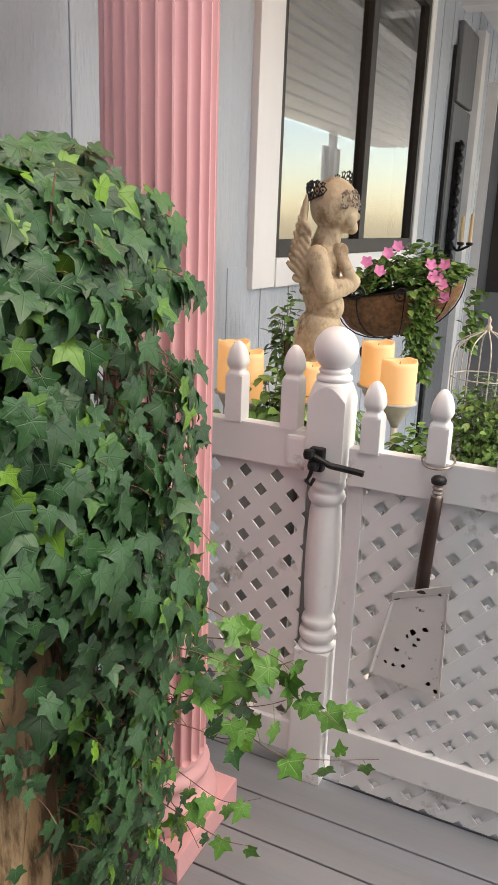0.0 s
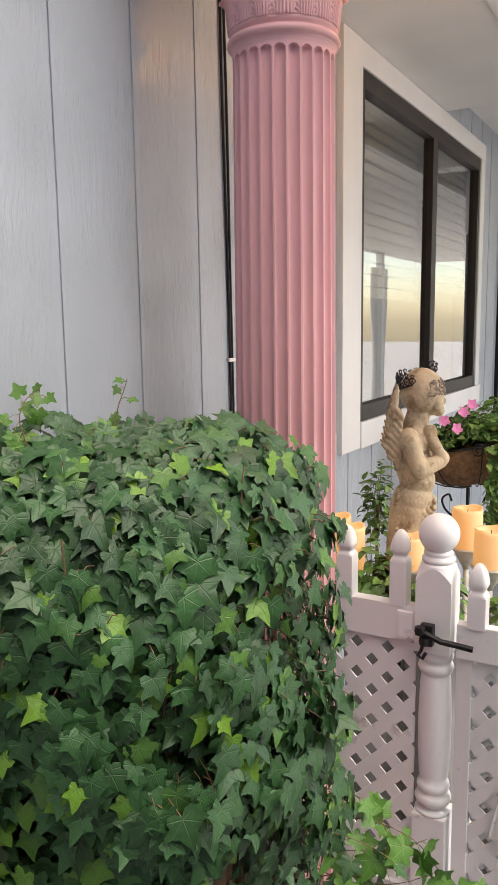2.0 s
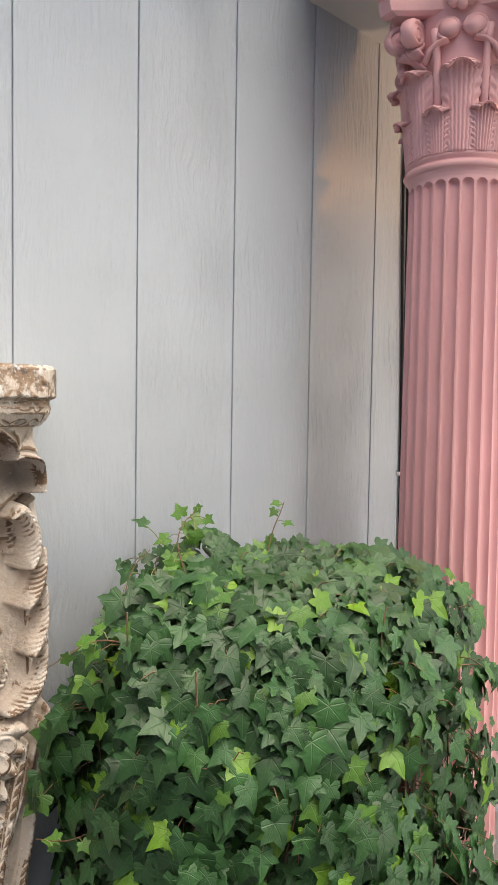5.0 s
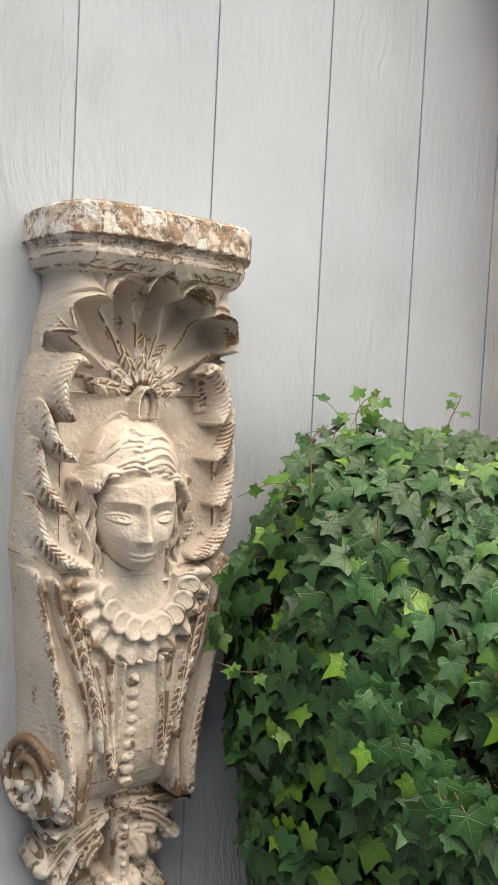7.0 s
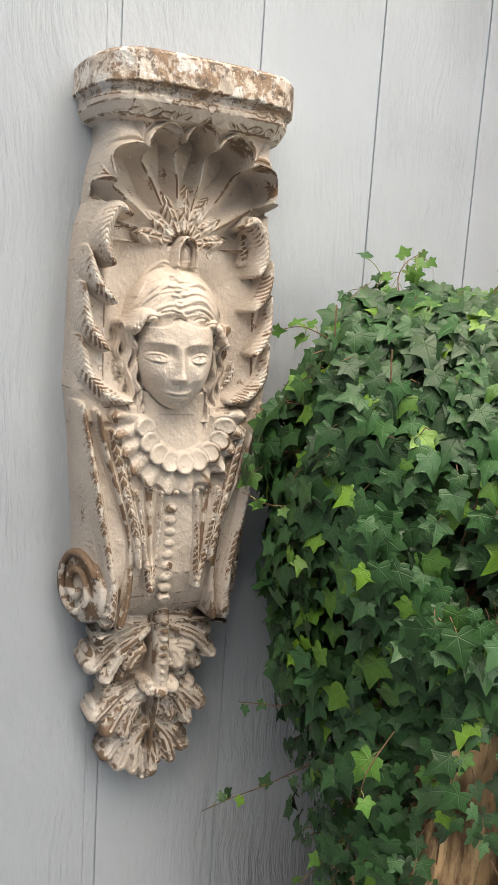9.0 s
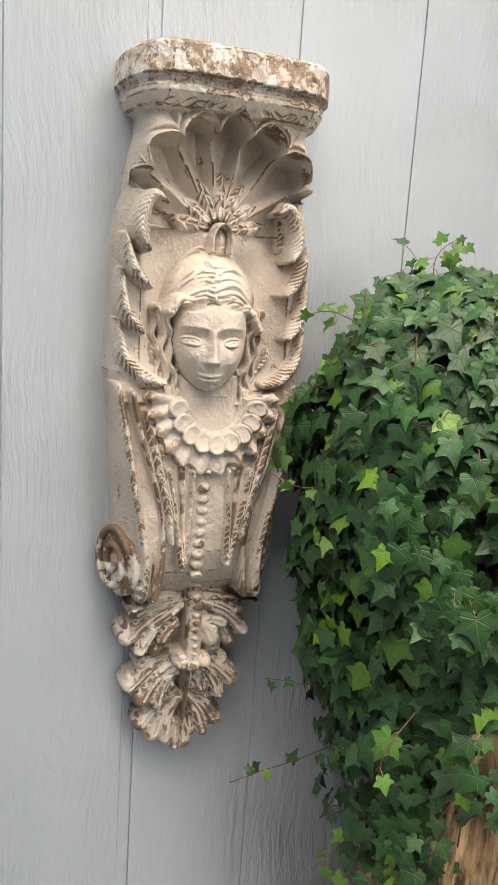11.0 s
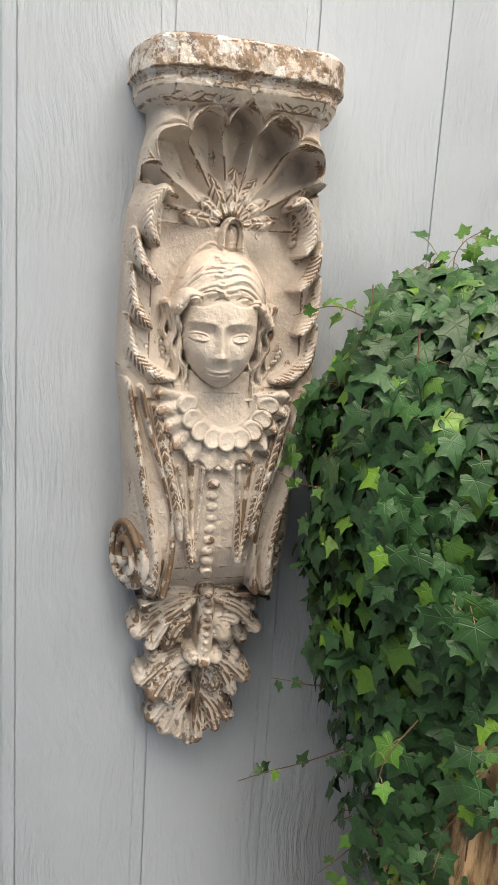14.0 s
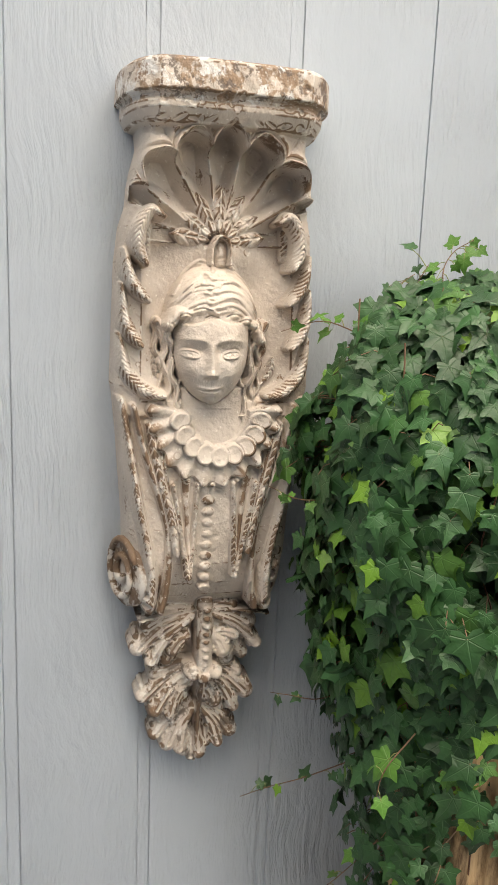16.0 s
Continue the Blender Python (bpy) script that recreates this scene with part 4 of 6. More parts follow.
    dome(H, cx + 0.002, 1.432, 0.102, 0.124, 0.045, 0.098)
    rng = np.random.default_rng(7)
    for s in (-1, 1):
        for k in range(24):
            f = k / 23
            z0, z1 = 1.452 + 0.096 * f, 1.400 + 0.092 * f
            e = 0.100 * math.sqrt(max(0.0, 1 - ((z1 - 1.432) / 0.124) ** 2))
            j = rng.uniform(-0.005, 0.005, 6)
            x0 = cx - 0.012 - s * 0.012 * rng.random()
            strand(H, [(x0 + j[0], z0 + j[1]), (cx + s * e * 0.33, z0 + 0.007 + j[2]), (cx + s * e * 0.66, (z0 + z1) / 2 + 0.011 + j[3]), (cx + s * e * 0.97, z1 + j[4])],
                   rng.uniform(0.003, 0.0055), rng.uniform(0.003, 0.005), 0, 0, rng.uniform(0.0012, 0.0042), add=True, sharp=0.9)
    # rolled fringe over the brow
    strand(H, [(-0.108, 1.428), (-0.092, 1.452), (-0.066, 1.452), (-0.044, 1.462), (-0.022, 1.449), (0.010, 1.455), (0.040, 1.444), (0.070, 1.428), (0.086, 1.40)], 0.014, 0.013, 0.104, 0.092, 0.036, 7.0, 0.10, 0.8, 0.0, 0.6)
    for x, z, r in ((-0.078, 1.449, 0.012), (-0.045, 1.460, 0.017), (-0.026, 1.447, 0.012), (0.020, 1.450, 0.016), (0.046, 1.440, 0.013)):
        dome(H, x, z, r * 1.2, r * 0.8, 0.116, 0.028, 0.3)
        strand(H, [(x - r, z - 0.002), (x, z + 0.003), (x + r, z - 0.001)], 0.002, 0.002, 0, 0, -0.006, add=True)
    for s, x0 in ((-1, -0.108), (1, 0.080)):
        for k, (off, wide) in enumerate(((0.000, 0.013), (0.014, 0.011), (-0.010, 0.010), (0.024, 0.008))):
            pts = [(x0 + s * (off + 0.007 * math.sin(2.1 * i + 1.3 * k) - 0.0035 * i), 1.432 - 0.027 * i) for i in range(8)]
            strand(H, pts, wide, wide * 0.7, 0.074 - 0.004 * k, 0.070, 0.040 - 0.005 * k, 3.0, 0.10, 1.5, 0.0, 0.6)
            strand(H, [(a + s * 0.003, b) for a, b in pts], 0.0022, 0.0018, 0, 0, -0.004, add=True)
    FU = u + 0.017
    half = np.where(v < 1.385, 0.080 * np.sqrt(np.clip(1 - ((v - 1.385) / 0.1165) ** 2, 0, 1)) ** 1.12, 0.080)
    across = np.abs(FU) / np.maximum(half, 1e-4)
    down = np.clip((1.385 - v) / 0.1165, 0, 1)
    face = 0.082 + 0.084 * np.clip(1 - across ** 2.4, 0, 1) ** 0.48 * np.clip(1 - 0.45 * down ** 4, 0, 1) - 0.010 * np.clip((v - 1.385) / 0.06, 0, 1) ** 2
    fx = FU + 0.011
    g = lambda du, z, ru, rv, h: h * np.exp(-((fx - du) / ru) ** 2 - ((v - z) / rv) ** 2)
    ridge = lambda line, width, h, mask: h * np.exp(-((v - line) / width) ** 2) * mask
    # nose: bridge widening to a rounded tip, wings, a short undercut
    run = np.clip((1.400 - v) / 0.068, 0, 1)
    bridge = np.exp(-(np.abs(fx) / (0.0078 + 0.0030 * run)) ** 2.2) * (0.0035 + 0.0150 * run ** 1.3) * np.clip((v - 1.3235) / 0.011, 0, 1) * np.clip((1.412 - v) / 0.02, 0, 1)
    face = face + bridge + g(0, 1.3345, 0.0085, 0.0068, 0.0045) + g(-0.0092, 1.3325, 0.0046, 0.0052, 0.0040) + g(0.0092, 1.3325, 0.0046, 0.0052, 0.0040)
    for s in (-1, 1):
        e = s * 0.0415
        ex = (fx - e) / 0.0195
        inside = np.clip(1 - ex ** 2, 0, 1)
        span = np.clip(1 - np.abs(ex) ** 4, 0, 1)
        mid = 1.3725 + 0.0016 * s * ex
        upper, lower = mid + 0.0082 * np.sqrt(inside), mid - 0.0062 * np.sqrt(inside)
        face = face - g(e - s * 0.002, 1.380, 0.024, 0.014, 0.0095) - g(s * 0.017, 1.381, 0.009, 0.013, 0.0045)
        ball = np.clip(1 - ex ** 2 - ((v - mid) / 0.0095) ** 2, 0, 1)
        face = face + 0.0062 * np.sqrt(ball)
        face = face + ridge(upper, 0.0017, 0.0044, span) + ridge(lower, 0.0015, 0.0026, span) - ridge(upper + 0.0046, 0.0018, 0.0020, span) - ridge(upper - 0.0026, 0.0011, 0.0022, inside)
        iris = np.hypot(fx - e, v - mid)
        face = face + 0.0013 * np.exp(-((iris - 0.0054) / 0.0012) ** 2) - 0.0024 * np.exp(-(iris / 0.0024) ** 2)
        # arched brow running into the nose
        bx = s * fx
        arch = 1.3985 + 0.0045 - 5.5 * (bx - 0.040) ** 2
        face = face + ridge(arch, 0.0058, 0.0034, np.clip((bx - 0.004) / 0.012, 0, 1) * np.clip((0.074 - bx) / 0.02, 0, 1))
        face = face + g(s * 0.044, 1.338, 0.022, 0.022, 0.0050) - g(s * 0.032, 1.312, 0.010, 0.018, 0.0022) - g(s * 0.026, 1.2995, 0.0035, 0.0040, 0.0028)
    # lips with the corners lifted a little, chin
    wide = np.clip(1 - (fx / 0.0255) ** 2, 0, 1)
    mouth = 1.2995 + 5.0 * fx ** 2
    face = face + ridge(mouth + 0.0046 - 0.0012 * np.exp(-(fx / 0.003) ** 2), 0.0034, 0.0058, wide) + ridge(mouth - 0.0052, 0.0042, 0.0072, wide ** 1.4) - ridge(mouth, 0.0013, 0.0042, np.clip(1 - (fx / 0.029) ** 2, 0, 1))
    face = face - g(0, 1.3155, 0.0030, 0.0065, 0.0014) - g(0, 1.2865, 0.014, 0.0035, 0.0032) + g(0, 1.2765, 0.016, 0.0085, 0.0062)
    fringe = 1.440 + 0.004 * np.cos(FU * 95 + 0.6) - 3.0 * FU ** 2
    H = np.where((across < 1) & (v > 1.2685) & (v < fringe), np.maximum(face, 0.08), H)
    # neck and breast
    neck = (np.abs(u + 0.01) < 0.066) & (v < 1.30) & (v > 1.17) & ~((across < 1) & (v > 1.2685))
    H = np.where(neck, np.maximum(H * 0, 0.092 + 0.020 * np.sqrt(np.clip(1 - ((u + 0.01) / 0.067) ** 2, 0, 1)) + 0.010 * np.clip((1.26 - v) / 0.06, 0, 1)), H)

    # curled plumes on both borders
    for s, k0 in ((-1, 1.0), (1, 0.93)):
        for line, r, n in ((((0.122, 1.640), (0.148, 1.651), (0.170, 1.618), (0.173, 1.578), (0.157, 1.546)), 0.0165, 9), (((0.200, 1.575), (0.191, 1.528), (0.174, 1.496), (0.149, 1.474)), 0.0145, 7),
                           (((0.204, 1.505), (0.202, 1.450), (0.187, 1.412), (0.162, 1.384)), 0.0165, 8), (((0.207, 1.405), (0.196, 1.342), (0.170, 1.305), (0.140, 1.288), (0.112, 1.284)), 0.0165, 10)):
            strand(H, [(s * a * k0, b) for a, b in line], r * 0.95, r * 1.15, 0.076, 0.090, 0.046, n * 1.5, 0.12, 2.6, 0.7, 0.6)
        strand(H, [(s * 0.150 * k0, 1.625), (s * 0.152 * k0, 1.60), (s * 0.150 * k0, 1.57)], 0.010, 0.008, 0.05, 0.05, 0.03, 5, 0.3)
        strand(H, [(s * 0.135 * k0, 1.36), (s * 0.128 * k0, 1.33), (s * 0.105 * k0, 1.305)], 0.010, 0.006, 0.062, 0.070, 0.022, 6, 0.35, 1.0, 0.8)
        strand(H, [(s * 0.215, 1.66), (s * 0.217, 1.5), (s * 0.219, 1.35), (s * 0.212, 1.262)], 0.012, 0.012, 0.07, 0.08, 0.018)

    # frilled collar, then a row of overlapping scallops above it
    cu, cv = -0.008, 1.256
    du, dv = u - cu, v - cv
    phi = np.arctan2(-dv, du)
    R = 0.138 + 0.020 * np.abs(np.sin(phi)) ** 3
    wave = np.cos(phi * 22)
    edge = R * (1 + 0.030 * np.cos(phi * 22) + 0.012 * np.sin(phi * 9))
    rr = np.hypot(du, dv)
    # the niche floor slopes up to the collar
    slope = np.clip((v - 1.24) / 0.085, 0, 1)
    H = np.where((v > 1.24) & (v < 1.325) & (np.abs(du) < edge) & ~((across < 1) & (v > 1.2685)), np.maximum(H, 0.128 - 0.075 * slope ** 0.8 - 0.028 * np.exp(-(du / 0.07) ** 4)), H)
    frill = (dv < 0.010 + 0.25 * (np.abs(du) - 0.12)) & (rr < edge) & (rr > 0.07)
    f = np.clip((rr / edge - 0.5) / 0.5, 0, 1)
    H = np.where(frill, np.maximum(H, 0.126 + 0.014 * f + 0.0085 * wave * f ** 1.6 - 0.006 * np.clip((f - 0.93) / 0.07, 0, 1)), H)
    for k in range(9):
        a = math.pi * (k + 0.5) / 9
        if abs(math.cos(a)) < 0.75:
            x, z = cu + 0.158 * math.cos(a), cv - 0.158 * math.sin(a)
            dome(H, x, z, 0.008, 0.006, 0.118, 0.022)
    n = 9
    H = np.where((dv < 0) & (rr < 0.074), np.minimum(H, 0.108 + 0.012 * np.clip(-dv / 0.08, 0, 1)), H)
    for k in sorted(range(n), key=lambda i: -abs(i - n // 2)):
        a = math.pi * (k + 0.5) / n
        x, z = cu + 0.012 - 0.086 * math.cos(a), cv - 0.006 - 0.090 * math.sin(a)
        w = window(x, z, 0.036)
        ox, oz = -math.cos(a), -math.sin(a)
        along, across_ = (u[w] - x) * ox + (v[w] - z) * oz, -(u[w] - x) * oz + (v[w] - z) * ox
        petal = (along / 0.0235) ** 2 + (across_ / 0.0205) ** 2
        H[w] = np.where(petal < 1, 0.128 + 0.015 * np.clip(along / 0.0235 * 0.5 + 0.5, 0, 1) + 0.0075 * np.clip((1 - petal) * 2.2, 0, 1) ** 0.5 - 0.0035 * np.clip(1 - petal * 1.5, 0, 1) - 0.0015 * abs(k - n // 2), H[w])

    # straps that run down into the scrolls, feathers, V-shaped cords and a row of beads between them
    for s, k0 in ((-1, 1.0), (1, 0.93)):
        m = lambda *line: [(s * a * k0, b) for a, b in line]
        strand(H, m((0.204, 1.268), (0.186, 1.18), (0.160, 1.05), (0.140, 0.96), (0.130, 0.89), (0.134, 0.835), (0.144, 0.806)), 0.013, 0.020, 0.092, 0.092, 0.042)
        strand(H, m((0.204, 1.268), (0.186, 1.18), (0.160, 1.05), (0.140, 0.96), (0.130, 0.89), (0.134, 0.835)), 0.0065, 0.010, 0.120, 0.122, 0.018, 26, 0.10, 1.0)
        strand(H, m((0.176, 1.262), (0.152, 1.17), (0.118, 1.07), (0.100, 1.0), (0.094, 0.93), (0.098, 0.86), (0.108, 0.815)), 0.007, 0.011, 0.112, 0.100, 0.028)
        strand(H, m((0.146, 1.225), (0.120, 1.12), (0.094, 1.03), (0.080, 0.950)), 0.011, 0.013, 0.114, 0.124, 0.024, 13, 0.16, 1.0, 0.5)
        strand(H, m((0.128, 1.20), (0.100, 1.09), (0.078, 1.0)), 0.004, 0.004, 0.118, 0.13, 0.014)
        strand(H, m((0.092, 1.10), (0.072, 0.99), (0.054, 0.895)), 0.0055, 0.0075, 0.122, 0.122, 0.022, 15, 0.20, 1.0)
        strand(H, m((0.040, 1.10), (0.045, 0.99), (0.050, 0.895)), 0.0055, 0.0070, 0.122, 0.122, 0.020, 15, 0.20, 1.0)
        strand(H, m((0.066, 1.11), (0.058, 1.0), (0.052, 0.92)), 0.010, 0.004, 0.118, 0.124, 0.014)
        # front of the scroll, pitted
        dome(H, s * 0.150 * k0, 0.88, 0.040, 0.075, 0.075, 0.038)
        for k in range(5):
            dome(H, s * (0.162 - 0.006 * k) * k0, 0.935 - 0.026 * k, 0.0095, 0.010, 0, -0.014, add=True)
    for k in range(9):
        dome(H, -0.015, 1.064 - 0.0248 * k, 0.0142, 0.0112, 0.125 - 0.0012 * k, 0.010)
    # fringe of small leaves against the wall
    for k in range(6):
        z = 1.165 - 0.037 * k
        strand(H, [(-0.170, z), (-0.184, z - 0.012), (-0.194, z - 0.004), (-0.198, z + 0.012)], 0.013, 0.008, 0.05, 0.035, 0.034, 2, 0.2)
    # body draws in under the scrolls
    under = (au < 0.090) & (v < 0.875) & (v > 0.795)
    H = np.where(under, np.minimum(H, 0.052 + 0.075 * np.sqrt(np.clip((v - 0.795) / 0.08, 0, 1))), H)

    # drooping acanthus: tiers of curled fingers on each side of a beaded rib
    for root, tips, base, h in (((0.022, 0.795), ((0.080, 0.790), (0.122, 0.752), (0.142, 0.700), (0.112, 0.668), (0.072, 0.662)), 0.030, 0.040), ((0.030, 0.735), ((0.086, 0.725), (0.060, 0.690)), 0.044, 0.034),
                                ((0.014, 0.655), ((0.100, 0.622), (0.126, 0.572), (0.096, 0.540), (0.060, 0.530)), 0.022, 0.040), ((0.018, 0.61), ((0.068, 0.592), (0.046, 0.560)), 0.034, 0.032),
                                ((0.010, 0.555), ((0.078, 0.512), (0.092, 0.470), (0.062, 0.446), (0.034, 0.436)), 0.016, 0.038), ((0.004, 0.475), ((0.034, 0.436), (0.018, 0.416)), 0.012, 0.032)):
        for s in (-1, 1):
            for k, (tx, tz) in enumerate(tips):
                finger(H, (s * root[0] - 0.008, root[1] - 0.006 * k), (s * tx * 0.96 - 0.012, tz + 0.004 + 0.004 * (s < 0)), 0.0140 + 0.003 * ((k * 7 + (s > 0)) % 3), base + 0.007 * ((k * 5 + (s > 0)) % 4), h * 0.8, 0.07 * s)
    finger(H, (-0.008, 0.48), (-0.013, 0.408), 0.013, 0.016, 0.03)
    strand(H, [(0.0, 0.81), (0.002, 0.72), (0.002, 0.65)], 0.019, 0.018, 0.066, 0.082, 0.018)
    for k in range(8):
        dome(H, 0.002, 0.797 - 0.0185 * k, 0.0095, 0.0075, 0.084, 0.018)
    for s in (-1, 0, 1):
        dome(H, 0.000 + s * 0.026, 0.640 + 0.008 * abs(s), 0.019, 0.016, 0.078, 0.034)
    strand(H, [(0.0, 0.62), (-0.002, 0.52), (-0.005, 0.40)], 0.010, 0.006, 0.054, 0.026, 0.024)

    # hand-made unevenness and chipped corners
    rng = np.random.default_rng(4)
    for _ in range(60):
        cu, cv, r = rng.uniform(-0.2, 0.2), rng.uniform(0.42, 1.90), rng.uniform(0.003, 0.008)
        if abs(cu + 0.017) > 0.08 or abs(cv - 1.36) > 0.10:
            dome(H, cu, cv, r, r, 0, -0.0018, 0, 1.0, True)
    for _ in range(34):
        dome(H, rng.uniform(-0.19, 0.19), rng.choice((1.857, 1.842, 1.815)), rng.uniform(0.004, 0.016), rng.uniform(0.003, 0.007), 0, -0.005, rng.uniform(-0.5, 0.5), 1.2, True)
    H = H + 0.0010 * np.sin(u * 71 + 3 * np.sin(v * 23)) * np.sin(v * 64 + 2 * np.sin(u * 37)) + 0.0005 * np.sin(u * 190 + 2 * np.sin(v * 83)) * np.sin(v * 170 + u * 60)
    S = H.copy()
    S[1:-1, 1:-1] = 0.5 * H[1:-1, 1:-1] + 0.125 * (H[:-2, 1:-1] + H[2:, 1:-1] + H[1:-1, :-2] + H[1:-1, 2:])
    lower = v < 0.79
    H = np.where(lower, np.where(H > 0, np.maximum(S * 1.10, 0.003), -0.02), np.where(q < 1, np.maximum(S * 1.10, 0.004) * np.clip(1 - q ** 16, 0, 1) ** 0.5, -0.02))
    H[0, :] = -0.02
    H[:, 0] = H[:, -1] = -0.02
    uu = np.where(lower, u, np.clip(u, -W - 0.001, W + 0.001))
    bm = bmesh.new()
    X, Y = XW + H, YC + 0.011 + 0.021 * (v - 0.388) / 1.5 + uu
    solid = np.maximum(np.maximum(H[:-1, :-1], H[1:, :-1]), np.maximum(H[:-1, 1:], H[1:, 1:])) > -0.015
    verts = [[bm.verts.new((X[j, i], Y[j, i], vs[j])) for i in range(NU)] for j in range(NV)]
    for j in range(NV - 1):
        for i in np.nonzero(solid[j])[0]:
            bm.faces.new((verts[j][i], verts[j][i + 1], verts[j + 1][i + 1], verts[j + 1][i]))
    top = [verts[NV - 1][i] for i in range(NU) if H[NV - 1, i] > -0.015]
    back = [bm.verts.new((XW - 0.005, t.co.y, t.co.z)) for t in (top[0], top[-1])]
    bm.faces.new(top + [back[1], back[0]])
    bmesh.ops.delete(bm, geom=[w for w in bm.verts if not w.link_faces], context="VERTS")
    for s in (-1,):
        pts = []
        for k in range(44):
            t = k / 43
            a = 0.4 + 1.9 * 2 * math.pi * t
            r = 0.074 * (1 - 0.86 * t)
            pts.append((XW + 0.062 + r * math.cos(a) * 0.85, YC + 0.018 + s * 0.194, 0.888 + r * math.sin(a) * 1.1))
        swing = Matrix.Translation((XW + 0.062, YC + 0.018 + s * 0.175, 0.888)) @ Matrix.Rotation(radians(24), 4, "Z") @ Matrix.Translation((-XW - 0.062, -YC - 0.018 - s * 0.175, -0.888))
        tube([swing @ (Vector(p) + Vector((0, 0.006, 0))) for p in pts], 0.0085, 8, bm)
        # the rolled end itself
        roll = lathe([(0.01, 0.006), (0.066, 0.004), (0.076, 0.006), (0.079, 0.016), (0.072, 0.03), (0.076, 0.05), (0.072, 0.085), (0.04, 0.09)], 36)
        turn = swing @ pose(XW + 0.066, YC + 0.018 + s * 0.190, 0.888, 90 * s)
        bmesh.ops.transform(roll, matrix=turn, verts=roll.verts)
        rolled = mesh_of("roll", roll, PLASTER)
        bm.from_mesh(rolled)
        bpy.data.meshes.remove(rolled)
    for f in bm.faces:
        f.smooth = True
    return tagged(part("wall_console", bm, PLASTER), "weathered cream plaster console carved with shell, mask and leaves", "wall ornament")


console()

# ---- ivy in a pot on a carved pedestal ----
OUTLINE = ((0, -0.10), (0.18, -0.30), (0.44, -0.36), (0.55, -0.14), (0.50, 0.02), (0.68, 0.14), (0.83, 0.36), (0.54, 0.42), (0.33, 0.54), (0.19, 0.86), (0.0, 1.22))


def leaf_into(bm, uv, m, bend=0.16, cup=0.12, slim=1.0):
    """One ivy leaf: five lobes, folded along the midrib, with its own flat coordinates."""
    pts = list(OUTLINE) + [(-x, y) for x, y in OUTLINE[-2:0:-1]]
    def lift(x, y):
        r2 = x * x + y * y
        return Vector((x * slim, y, cup * abs(x) - bend * r2 + 0.05 * math.sin(5 * x + 3 * y)))
    mid = [bm.verts.new(m @ lift(0, y)) for y in (0.0, 0.4)]
    out = [bm.verts.new(m @ lift(*p)) for p in pts]
    n = len(pts)
    flat = {mid[0]: (0, 0), mid[1]: (0, 0.4)}
    flat.update(zip(out, pts))
    faces = []
    for i in range(n):
        a, b = out[i], out[(i + 1) % n]
        hub = mid[1] if (pts[i][1] > 0.3 and pts[(i + 1) % n][1] > 0.3) else mid[0]
        faces.append(bm.faces.new((hub, a, b)))
    ups = [i for i in range(n) if pts[i][1] > 0.3]
    faces.append(bm.faces.new((mid[0], out[ups[0]], mid[1])))
    faces.append(bm.faces.new((mid[0], mid[1], out[ups[-1]])))
    for f in faces:
        f.smooth = True
        for l in f.loops:
            l[uv].uv = flat[l.vert]


def leaf_pose(place, normal, tip, size):
    """Leaf frame: z along normal, y towards the tip."""
    z = Vector(normal).normalized()
    y = Vector(tip)
    y = (y - z * y.dot(z))
    y = y.normalized() if y.length > 1e-4 else z.orthogonal().normalized()
    x = y.cross(z)
    m = Matrix((x, y, z)).transposed().to_4x4()
    return Matrix.Translation(place) @ m @ Matrix.Diagonal((size, size, size, 1))


IVY_C = (-1.03, 0.93)


def ivy_radius(a, z):
    """Half-width of the leafy mass in direction a (0 towards the porch, pi/2 along the wall) at height z."""
    c, s = math.cos(a), math.sin(a)
    rx, ry, n = 0.335, (0.50 if s > 0 else 0.44), (3.2 if s > 0 else 2.5)
    r = 1.0 / ((abs(c) / rx) ** n + (abs(s) / ry) ** n) ** (1 / n)
    low = min(1.0, max(0.0, (1.0 - z) / 0.75))
    if s < 0:
        r *= 1 - 0.32 * low * abs(s) ** 0.6
        r *= 1 - 0.10 * abs(s) * min(1.0, max(0.0, (1.25 - z) / 0.25))
    else:
        r *= 1 - 0.10 * low
    return r


def ivy_top(a, f):
    """Height of the crown at the share f of the half-width: steep shoulders, nearly flat above."""
    s = math.sin(a)
    shoulder = 1.19 + 0.08 * min(1.0, max(-1.0, s * 1.4))
    return shoulder + (1.525 - shoulder) * max(0.0, 1 - f ** 3.4) ** 0.75


